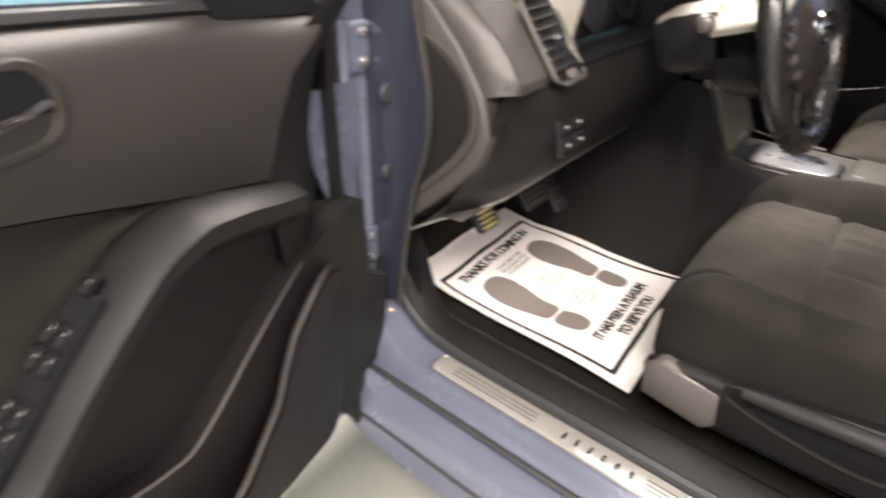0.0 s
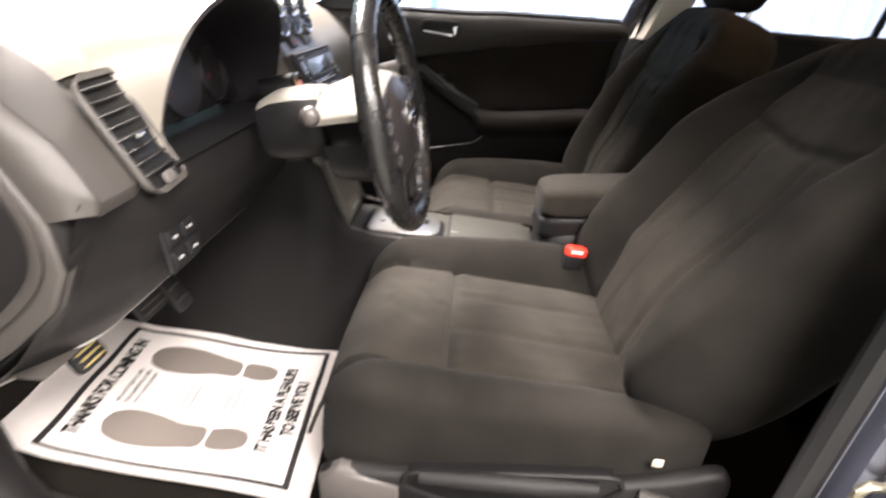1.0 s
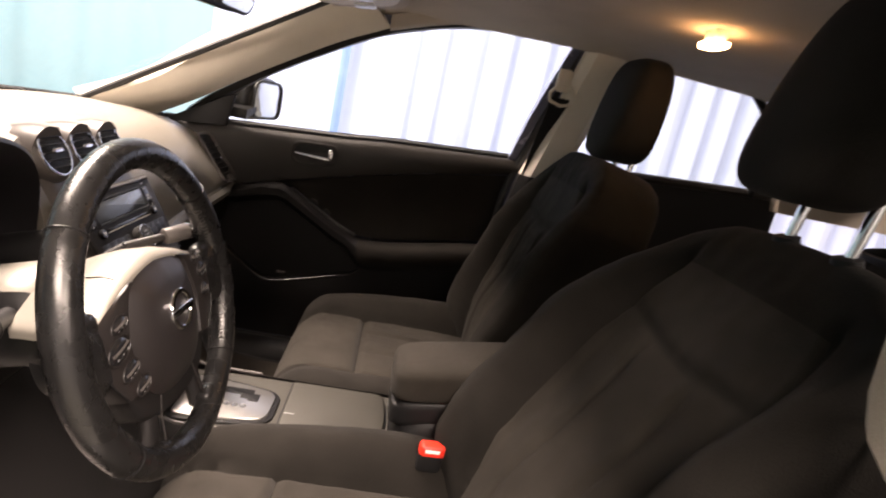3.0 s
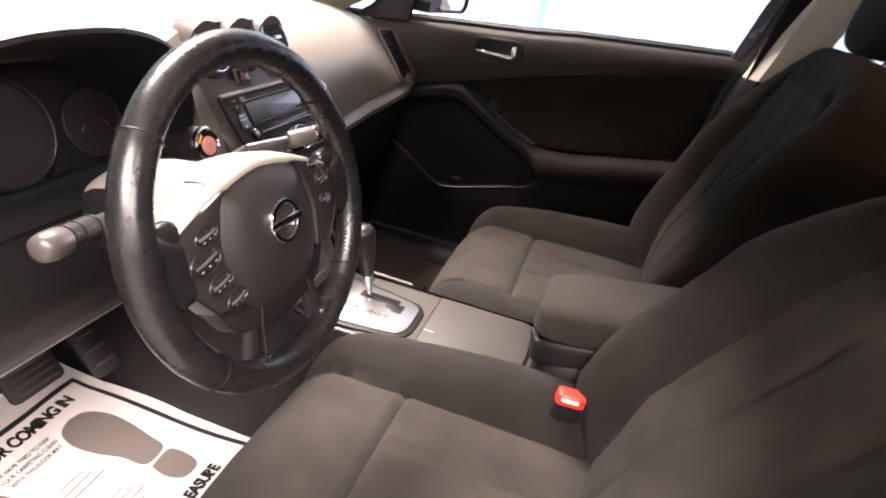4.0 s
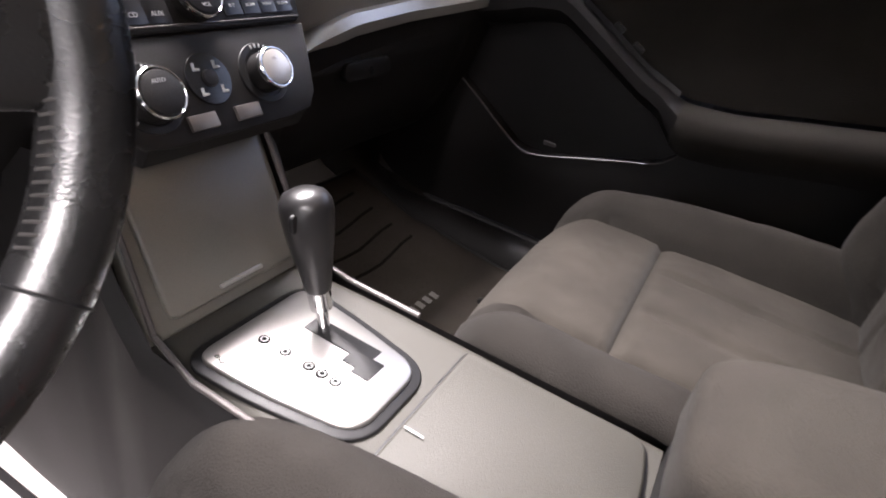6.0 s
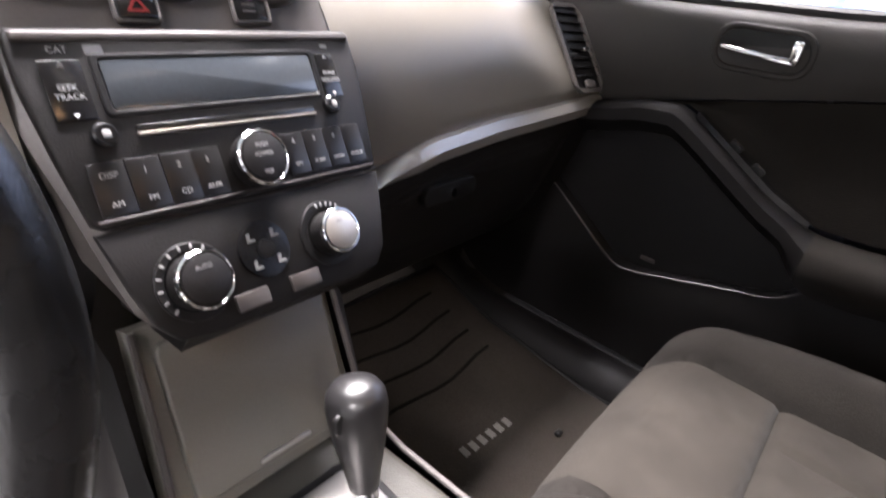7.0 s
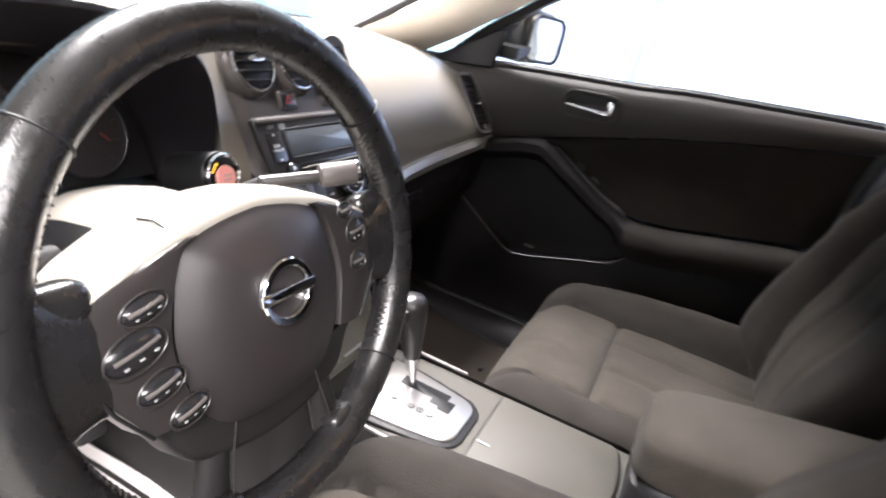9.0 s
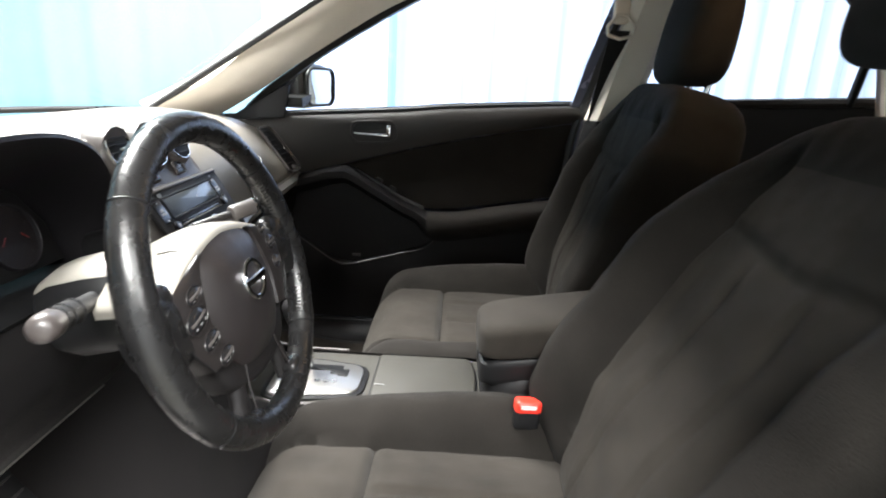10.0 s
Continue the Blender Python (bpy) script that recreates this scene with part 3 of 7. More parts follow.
def dash_skin(x, v):
    f = smoothstep(0.40, 0.62, abs(x))
    pts = [(a[0] * (1 - f) + b[0] * f, a[1] * (1 - f) + b[1] * f) for a, b in zip(PROFILE_MID, PROFILE_END)]
    lip = strip_z(x) + 0.014
    pts.append((0.246, lip + 0.012))
    pts.append((0.249, lip))
    s = v * (len(pts) - 1)
    i = min(int(s), len(pts) - 2)
    t = s - i
    q = [pts[max(0, i - 1)], pts[i], pts[i + 1], pts[min(len(pts) - 1, i + 2)]]
    y, z = [0.5 * (2 * q[1][k] + (q[2][k] - q[0][k]) * t + (2 * q[0][k] - 5 * q[1][k] + 4 * q[2][k] - q[3][k]) * t * t + (3 * q[1][k] - q[0][k] - 3 * q[2][k] + q[3][k]) * t ** 3) for k in (0, 1)]
    drop = 0.03 * smoothstep(0.60, 0.735, abs(x)) * (z > 0.95)
    return Vector((x, y, z - drop * (z - 0.95) / 0.1))


part("passenger_panel", grid(40, 44, lambda u, v: dash_skin(0.128 + 0.592 * u, v)), DASH, dash, "grey grained passenger side panel")
part("dash_top", grid(40, 16, lambda u, v: dash_skin(-0.74 + 0.868 * u, v * 0.45)), DASH, dash, "grey dash top")
part("outer_cheek", grid(10, 44, lambda u, v: dash_skin(-0.72 + 0.072 * u, 0.445 + 0.555 * v)), DASH_SHADED, dash, "grey panel beside the driver's vent")
part("inner_cheek", grid(6, 44, lambda u, v: dash_skin(-0.600 + 0.03 * u, 0.445 + 0.555 * v)), DASH, dash, "grey panel between vent and instruments")


# hood over the instruments
def arch(a, cx, half, base, rise, y, p=0.75):
    c, s = math.cos(a), math.sin(a)
    return Vector((cx + half * math.copysign(abs(c) ** 0.85, c), y, base + rise * abs(s) ** p))


def hood(u, v):
    a = math.pi * u
    s = math.sin(a)
    back = arch(a, -0.372, 0.245, 0.90, 0.160, 0.31 + 0.15 * s, 0.5)
    mid = arch(a, -0.370, 0.226, 0.90, 0.184, 0.285 + 0.045 * s, 0.62)
    lip = arch(a, -0.367, 0.200, 0.90, 0.192, 0.232, 0.60)
    p = back.lerp(mid, v * 2) if v < 0.5 else mid.lerp(lip, v * 2 - 1)
    return p + Vector((0, 0.035 * (1 - math.sin(a)) * v, 0))


part("instrument_hood", grid(40, 12, hood), DASH, dash, "grey arched instrument hood")


def cave(u, v):
    a = math.pi * u
    lip = hood(u, 1)
    if v < 0.12:
        return lip + Vector((0, -0.004 * math.sin(math.pi * v / 0.12), -0.006 * v / 0.12))
    deep = arch(a, -0.375, 0.192, 0.890, 0.140, 0.360, 0.7)
    return (lip + Vector((0, 0, -0.006))).lerp(deep, (v - 0.12) / 0.88)


part("hood_lining", grid(40, 10, cave), LINING, dash, "black lining of the instrument hood")
part("hood_floor", loft([[Vector((-0.63, 0.235, 0.905)), Vector((-0.18, 0.235, 0.905)), Vector((-0.18, 0.25, 0.885)), Vector((-0.63, 0.25, 0.885))], [Vector((-0.61, 0.35, 0.892)), Vector((-0.19, 0.35, 0.892)), Vector((-0.19, 0.35, 0.87)), Vector((-0.61, 0.35, 0.87))]]), DARKER, dash)

# cap between the centre stack and the windshield, and the defroster slots
def stack_cap(u, v):
    x = 0.170 * (2 * u - 1)
    y = 0.309 + 0.20 * v
    low = interp(y, [(0.31, 1.022), (0.36, 1.050), (0.43, 1.063), (0.52, 1.066)]) - 0.004
    rise = (1 - smoothstep(0.105, 0.168, abs(x))) * (1 - smoothstep(0.3, 1.0, v))
    return Vector((x, y + 0.004 * (x / 0.12) ** 2, low + (max(0.0, 1.0635 - low) + 0.004) * rise))


part("stack_cap", grid(36, 14, stack_cap), DASH, dash, "grey cap over the centre stack", smooth=70)


# rounded corner between the dash skin and its end face
SHOULDER = [(0.70, 1.005), (0.60, 1.015), (0.50, 1.018), (0.43, 1.006), (0.375, 0.978), (0.325, 0.930), (0.288, 0.88)]


def end_roll(u, v):
    a = dash_skin(-0.713, v)
    s = v * (len(SHOULDER) - 1)
    i = min(int(s), len(SHOULDER) - 2)
    y, z = (SHOULDER[i][k] + (SHOULDER[i + 1][k] - SHOULDER[i][k]) * (s - i) for k in (0, 1))
    p = a.lerp(Vector((-0.737, y, z)), u)
    return p + Vector((-0.008, -0.004, 0.004)) * math.sin(math.pi * u)


part("end_roll", grid(5, 30, end_roll), DASH_SHADED, dash, "grey rounded corner of the dash", smooth=80)
for x0 in (-0.62, 0.42):
    for k in range(3):
        bar = [dash_skin(x0 + 0.16 * j / 8, 0.060 + 0.022 * k) + Vector((0, 0, 0.0035)) for j in range(9)]
        part("defroster_slot", tube(bar, 0.0035, 6, flat=0.6), DARKER, dash, "dark defroster slot")

part("vent_brow", grid(8, 8, lambda u, v: dash_skin(-0.649 + 0.050 * u, 0.445 + 0.10 * v)), DASH, dash, "grey brow over the driver's vent")
# silver lip over the glove box
for a, b in ((0.175, 0.70),):
    rings = []
    for k in range(31):
        x = a + (b - a) * k / 30
        z = strip_z(x)
        h = 0.015 * smoothstep(0.165, 0.26, abs(x)) + 0.004
        rings.append([Vector((x, 0.262, z + h)), Vector((x, 0.240, z + h * 0.8)), Vector((x, 0.232, z + h * 0.2)), Vector((x, 0.236, z - h * 0.6)), Vector((x, 0.262, z - h))])
    part("lip_strip", loft(rings), SILVER, dash, "satin silver lip strip")


# glove box and lower passenger side
def lower(x, v, x0=0.0):
    z0 = strip_z(x) - 0.014
    pts = [(0.255, z0), (0.252, z0 - 0.03), (0.262, 0.78), (0.285, 0.70), (0.325, 0.63), (0.40, 0.585), (0.52, 0.57)]
    s = v * (len(pts) - 1)
    i = min(int(s), len(pts) - 2)
    y, z = (pts[i][k] + (pts[i + 1][k] - pts[i][k]) * (s - i) for k in (0, 1))
    return Vector((x, y, z))


part("lower_panel", grid(30, 24, lambda u, v: lower(0.11 + 0.60 * u, v)), DARK, dash, "charcoal lower panel")
gb = part("glove_box", grid(24, 20, lambda u, v: lower(0.20 + 0.44 * u, 0.17 + 0.62 * v) + Vector((0, -0.006 * min(1, 12 * min(u, 1 - u, v, 1 - v)), 0))), DARK, dash, "closed charcoal glove box lid")
hm = frame_of((0.325, 0.252, 0.790), (1, 0, 0), (0, 0.15, 1))
part("handle", plate(rrect(0.105, 0.026, 0.012), 0.010, hm), DARKER, gb, "black glove box handle")
part("lock", revolve([(0.006, 0.010), (0.006, 0.013), (0.003, 0.013)], hm @ Matrix.Translation((0, -0.001, 0)), 14), CHROME, gb, "chrome lock")


# driver's lower panel (knee board)
def knee(x, v):
    z0 = 0.90
    pts = [(0.240, z0), (0.236, 0.86), (0.245, 0.80), (0.275, 0.735), (0.325, 0.68), (0.335, 0.672)]
    s = v * (len(pts) - 1)
    i = min(int(s), len(pts) - 2)
    y, z = (pts[i][k] + (pts[i + 1][k] - pts[i][k]) * (s - i) for k in (0, 1))
    e = smoothstep(-0.60, -0.73, x)
    return Vector((x, y + 0.09 * e * v + 0.02 * e, z - 0.05 * e * v))


part("knee_panel", grid(34, 22, lambda u, v: knee(-0.73 + 0.63 * u, v)), DARK, dash, "charcoal knee panel")
LOWER_END = [(0.288, 0.89), (0.275, 0.83), (0.29, 0.785), (0.34, 0.73), (0.41, 0.665), (0.43, 0.655)]


def knee_end(u, v):
    s = v * (len(LOWER_END) - 1)
    i = min(int(s), len(LOWER_END) - 2)
    y, z = (LOWER_END[i][k] + (LOWER_END[i + 1][k] - LOWER_END[i][k]) * (s - i) for k in (0, 1))
    return knee(-0.70, v).lerp(Vector((-0.736, y, z)), u)


part("knee_corner", grid(5, 20, knee_end), DARK, dash, "charcoal rounded corner of the knee panel", smooth=80)
part("knee_edge", tube([knee(-0.73 + 0.60 * k / 24, 1.0) for k in range(25)], 0.0035, 8), SILVER, dash, "thin bright edge of the knee panel")
part("under_cover", grid(20, 6, lambda u, v: Vector((-0.70 + 0.56 * u, 0.345 + 0.30 * v, 0.665 - 0.03 * v))), BEZEL, dash, "grey cover under the knee panel")
# switch block left of the column
sw = thing("switch_panel", "black switch block on the driver's knee panel", "switch panel", (-0.585, 0.235, 0.80))
sm = frame_of((-0.585, 0.243, 0.806), (1, 0, 0), (0, 0.25, 1))
part("body", plate(rrect(0.075, 0.060, 0.006), 0.006, sm), GLOSS, sw)
for dx, dy in ((-0.018, 0.012), (0.018, 0.012), (-0.018, -0.014), (0.018, -0.014)):
    b = part("button", plate(rrect(0.028, 0.020, 0.003), 0.004, sm @ Matrix.Translation((dx, dy, 0.006))), DARKER, sw)
    part("mark", plate(rrect(0.010, 0.004, 0.001, 2), 0.0004, sm @ Matrix.Translation((dx, dy, 0.010)), 0.0002), MARK, b)

# dash end face seen with the door open
END = [(0.70, 1.01), (0.60, 1.02), (0.50, 1.025), (0.43, 1.015), (0.375, 0.985), (0.325, 0.935), (0.288, 0.88), (0.275, 0.83), (0.29, 0.785), (0.34, 0.73), (0.41, 0.665), (0.48, 0.615), (0.56, 0.57), (0.70, 0.57)]
em = frame_of((-0.735, 0, 0), (0, -1, 0), (0, 0, 1))
part("end_face", plate([(-y, z) for y, z in END], 0.018, frame_of((-0.722, 0, 0), (0, -1, 0), (0, 0, 1)), 0.008), DASH_SHADED, dash, "grey end face of the dash")
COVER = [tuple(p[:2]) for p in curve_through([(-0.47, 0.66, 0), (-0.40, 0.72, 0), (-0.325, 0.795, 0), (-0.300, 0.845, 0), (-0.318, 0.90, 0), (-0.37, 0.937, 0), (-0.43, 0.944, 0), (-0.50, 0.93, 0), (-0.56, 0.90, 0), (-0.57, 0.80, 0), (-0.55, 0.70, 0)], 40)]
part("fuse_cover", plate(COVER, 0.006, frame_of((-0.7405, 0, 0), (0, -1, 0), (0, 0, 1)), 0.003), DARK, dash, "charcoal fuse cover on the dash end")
part("cover_rim", tube([em @ Vector((x, y, 0.006)) for x, y in COVER[:24]], lambda t: 0.003 + 0.010 * math.sin(math.pi * t), 8, flat=0.5), DASH_SHADED, dash, "grey curved rim round the fuse cover")


# outer vents
def outer_vent(s):
    vent = thing("air_vent", "black slatted side air vent in the dash", "air vent", (s * 0.64, 0.28, 0.96), group="dash side vents")
    top, bot = (Vector((0.628, 0.328, 1.006)), Vector((0.642, 0.238, 0.898))) if s > 0 else (Vector((-0.603, 0.314, 0.990)), Vector((-0.628, 0.238, 0.886)))
    axis = (top - bot).normalized()
    length = (top - bot).length
    m = frame_of((top + bot) / 2, (1.0, -0.10 * s, 0.0), axis)
    nrm = m.to_3x3() @ Vector((0, 0, 1))
    def outline(k):
        pts = rrect((0.066 if s > 0 else 0.078) * k, length * (1.02 if k == 1 else 0.97), 0.012 * k, 5)
        return [(x + s * 0.012 * (1 - (2 * y / length) ** 2), y) for x, y in pts]
    part("rim", ring_plate(outline(1.25 if s > 0 else 1.18), outline(1), 0.006, m, z0=0.006), BEZEL if s > 0 else DASH_SHADED, vent)
    part("well", plate(outline(1.0), 0.004, m, z0=0.004), DARKER, vent)
    for k in range(8):
        y = -length * 0.33 + length * 0.80 * k / 7.6
        x = s * 0.012 * (1 - (2 * y / length) ** 2)
        part("slat", softbox(0.062 if s > 0 else 0.074, 0.0022, 0.010, m @ pose(x, y, 0.010, 25), 6, 3), DARK, vent)
    part("tab", softbox(0.014, 0.006, 0.010, m @ pose(s * 0.011, -0.006, 0.016), 5, 3), CHROME, vent, "bright metal vent tab")
    part("wheel", softbox(0.028, 0.014, 0.006, m @ pose(s * 0.002, -length * 0.43, 0.012), 5, 3), BEZEL, vent, "grey vent thumb wheel")


outer_vent(1)
outer_vent(-1)

# ---- centre stack ----
stack = thing("centre_stack", "satin grey centre stack panel of the dash", "console panel", (0, 0.2, 0.8))
ROWS_OF_STACK = [(0.309, 1.062, 0.120), (0.306, 1.058, 0.128), (0.300, 1.045, 0.133), (0.285, 1.012, 0.1355), (0.266, 0.985, 0.1365), (0.252, 0.965, 0.1365), (0.235, 0.942, 0.134), (0.214, 0.915, 0.128), (0.192, 0.886, 0.1205), (0.168, 0.855, 0.114), (0.153, 0.831, 0.107), (0.146, 0.820, 0.099), (0.142, 0.814, 0.085)]


def bezel_rings():
    rings = []
    for y, z, w in ROWS_OF_STACK:
        row = []
        for k in range(17):
            f = 2 * k / 16 - 1
            edge = max(0.0, abs(f) - 0.88) / 0.12
            row.append(Vector((w * f, y + 0.004 * f * f + 0.012 * edge ** 2, z - 0.004 * edge)))
        row = [Vector((-w - 0.001, y + 0.09, z))] + row + [Vector((w + 0.001, y + 0.09, z))]
        rings.append(row)
    return rings


part("bezel", loft(bezel_rings(), False, None, False), BEZEL, stack, "satin grey bezel")
y0, z0, w0 = ROWS_OF_STACK[-1]
part("underside", loft([[Vector((-w0, y0 + 0.001, z0)), Vector((w0, y0 + 0.001, z0)), Vector((w0, y0 + 0.10, z0 + 0.006)), Vector((-w0, y0 + 0.10, z0 + 0.006))], [Vector((-w0, y0 + 0.012, z0 - 0.02)), Vector((w0, y0 + 0.012, z0 - 0.02)), Vector((w0, y0 + 0.10, z0 - 0.03)), Vector((-w0, y0 + 0.10, z0 - 0.03))]]), DARK, stack)
UP = frame_of((-0.014, 0.293, 1.036), (1, 0, 0), (0, 0.47, 0.88))
LOW = frame_of((-0.003, 0.2335, 0.955), (1, 0, 0), (0, 0.55, 0.835))

for k, x in enumerate((-0.0805, 0.0, 0.0825)):
    vent = thing("air_vent", "round chrome-ringed air vent in the centre stack", "air vent", UP @ Vector((x, 0, 0)), group="round centre vents")
    m = UP @ Matrix.Translation((x, -0.002, 0))
    bm = revolve([(0.0415, -0.035), (0.0410, 0.000), (0.0385, 0.006), (0.0345, 0.0085)], m, 36)
    part("housing", bm, BEZEL, vent)
    part("hood", tube([m @ Vector(p) for p in ((0, 0, 0.000), (0, 0.010, -0.018), (0, 0.018, -0.045), (0, 0.022, -0.08))], lambda t: 0.0408 - 0.006 * t * t, 32), BEZEL, vent, "grey rounded hood of the vent")
    part("ring", ring_plate(ellipse(0.0348, 0.0348, 40), ellipse(0.0312, 0.0312, 40), 0.004, m, z0=0.008), CHROME, vent, "chrome ring")
    part("well", revolve([(0.0315, 0.0092), (0.031, 0.0096), (0.01, 0.0098)], m, 32), DARKER, vent)
    for j in range(5):
        y = -0.022 + 0.011 * j
        half = math.sqrt(0.0305 ** 2 - y * y)
        part("slat", softbox(2 * half, 0.0022, 0.006, m @ pose(0, y, 0.0115, 20), 8, 3), DARK, vent)
    part("tab", softbox(0.026, 0.006, 0.005, m @ pose(0.001, 0.002, 0.0145), 6, 4), CHROME, vent, "bright metal vent tab")

hz = thing("hazard_switch", "black hazard light switch with red triangle", "switch", UP @ Vector((-0.03, -0.049, 0)))
m = UP @ Matrix.Translation((-0.031, -0.047, 0.001))
part("surround", ring_plate(rrect(0.032, 0.024, 0.004), rrect(0.027, 0.019, 0.003), 0.004, m), BEZEL, hz)
part("key", plate(rrect(0.027, 0.019, 0.003), 0.004, m), GLOSS, hz)
part("triangle", ring_plate([(0.0, 0.0065), (-0.0075, -0.005), (0.0075, -0.005)], [(0.0, 0.003), (-0.0045, -0.0033), (0.0045, -0.0033)], 0.0006, m, z0=0.004), mat("red_marking", (0.22, 0.012, 0.010), 0.5, bump=0), hz, "red warning triangle")
al = thing("airbag_indicator", "black airbag indicator window", "indicator", UP @ Vector((0.058, -0.047, 0)))
m = UP @ Matrix.Translation((0.058, -0.046, 0.001))
part("surround", ring_plate(rrect(0.034, 0.024, 0.003), rrect(0.029, 0.019, 0.002), 0.004, m), BEZEL, al)
part("window", plate(rrect(0.029, 0.019, 0.002), 0.002, m), GLOSS, al)
for dy in (0.003, -0.002):
    part("mark", plate(rrect(0.012, 0.002, 0.0005, 2), 0.0004, m @ Matrix.Translation((-0.002, dy, 0.002)), 0.0001), BEZEL, al)


# radio
radio = thing("car_radio", "black car radio with a wide dark screen", "radio", (0, 0.23, 0.95))
FACE = [(-0.128, 0.030), (-0.1285, 0.0), (-0.123, -0.045), (-0.1165, -0.085), (-0.11, -0.089), (0.11, -0.089), (0.1165, -0.085), (0.123, -0.045), (0.1285, 0.0), (0.128, 0.030), (0.124, 0.033), (-0.124, 0.033)]
part("faceplate", plate(FACE[::-1], 0.006, LOW, 0.002, z0=-0.001), DARK, radio)
part("top_ledge", plate(rrect(0.250, 0.006, 0.002, y=0.0275), 0.004, LOW, z0=0.004), BEZEL, radio)
part("screen", plate(rrect(0.160, 0.031, 0.003, x=-0.003, y=-0.003), 0.002, LOW, 0.0006, z0=0.005), SCREEN, radio, "dark blank display")
part("screen_frame", ring_plate(rrect(0.170, 0.039, 0.004, x=-0.003, y=-0.003), rrect(0.161, 0.032, 0.003, x=-0.003, y=-0.003), 0.003, LOW, z0=0.0045), DARKER, radio)
part("cd_slot", plate(rrect(0.142, 0.005, 0.0024, x=-0.003, y=-0.0315), 0.002, LOW, 0.0004, z0=0.0045), GLOSS, radio, "CD slot")
part("slot_lip", plate(rrect(0.142, 0.0016, 0.0007, 2, x=-0.003, y=-0.0350), 0.0032, LOW, 0.0004, z0=0.0045), WING, radio)


def key(x, y, w, h, parent=radio, z=0.005, mats=GLOSS, r=0.0008, m=LOW, th=0.0010):
    return part("button", plate(rrect(w, h, r, 3, x=x, y=y), th, m, 0.0003, z0=z + 0.0006), mats, parent)


for x, words in ((-0.1045, ("SEEK", "TRACK")), (0.0935, ("TUNE", "FOLDER"))):
    b = key(x, -0.005, 0.023 if x < 0 else 0.018, 0.036)
    for j, wd in enumerate(words):
        writing(wd, 0.0052, LOW @ Matrix.Translation((x, -0.0035 - 0.0055 * j, 0.0068)), MARK, "lettering", b)
    for dy, s in ((0.009, 1), (-0.019, -1)):
        part("arrow", plate([(x - 0.002, dy), (x + 0.002, dy), (x, dy + 0.003 * s)][::s], 0.0003, LOW, 0.0001, z0=0.0066), MARK, b)
for x, y in ((-0.094, -0.0335), (0.0855, -0.030)):
    k = part("knob", revolve([(0.0075, 0.004), (0.0075, 0.010), (0.006, 0.0115), (0.003, 0.0115)], LOW @ Matrix.Translation((x, y, 0)), 20), GLOSS, radio)
    part("mark", plate(rrect(0.005, 0.005, 0.001, 2), 0.0003, LOW @ Matrix.Translation((x, y, 0.0117)), 0.0001), MARK, k)
writing("CAT", 0.0058, LOW @ Matrix.Translation((-0.103, 0.0195, 0.0054)), MARK, "lettering", radio)
part("logo_mark", plate(rrect(0.011, 0.006, 0.001, 2, x=-0.083, y=0.0195), 0.0004, LOW, 0.0001, z0=0.005), MARK, radio)
part("logo_mark", plate(rrect(0.007, 0.003, 0.001, 2, x=0.097, y=0.0195), 0.0004, LOW, 0.0001, z0=0.005), MARK, radio)
# row of keys
left = [("DISP", -0.099), ("1", -0.077), ("2", -0.055), ("3", -0.035)]
for (wd, x), sub in zip(left, ("AM", "FM", "CD", "AUX")):
    b = key(x, -0.0660, 0.0214, 0.0335, z=0.0045, mats=KEYCAP)
    writing(wd, 0.0056, LOW @ Matrix.Translation((x, -0.0575, 0.0064)), MARK, "lettering", b)
    writing(sub, 0.0052, LOW @ Matrix.Translation((x, -0.0755, 0.0064)), MARK, "lettering", b)
for wd, x, sub in (("4", 0.038, "RPT"), ("5", 0.0585, "SCAN"), ("6", 0.0785, "MENU"), ("", 0.0985, "CLOCK")):
    b = key(x, -0.0640, 0.0196, 0.0325, z=0.0045, mats=KEYCAP)
    if wd:
        writing(wd, 0.0056, LOW @ Matrix.Translation((x, -0.0545, 0.0064)), MARK, "lettering", b)
    writing(sub, 0.0040, LOW @ Matrix.Translation((x, -0.0725, 0.0064)), MARK, "lettering", b)
part("key_line", plate(rrect(0.226, 0.0012, 0.0005, 2, y=-0.0845), 0.0062, LOW, 0.0004), BEZEL, radio)


def knob(x, y, r, h, parent, words, cap=DARK):
    m = LOW @ Matrix.Translation((x, y, 0))
    k = part("knob", revolve([(r * 0.97, 0.0), (r * 0.95, h * 0.9), (r * 0.80, h), (r * 0.4, h * 1.01)], m, 40), DARK, parent, "black rotary knob")
    part("cap", plate(ellipse(r * 0.84, r * 0.84, 40), 0.0008, m, 0.0003, z0=h - 0.0003), cap, k)
    part("ring", ring_plate(ellipse(r, r, 44), ellipse(r * 0.87, r * 0.87, 44), 0.005, m, z0=h - 0.0045), CHROME, k, "chrome knob ring")
    for j, wd in enumerate(words):
        writing(wd, r * 0.21, m @ Matrix.Translation((0, r * (0.42 - 0.32 * j), h + 0.0006)), MARK, "lettering", k)
    return k


knob(0.0015, -0.0640, 0.0205, 0.019, radio, ("PUSH", "POWER", "", "VOL"))

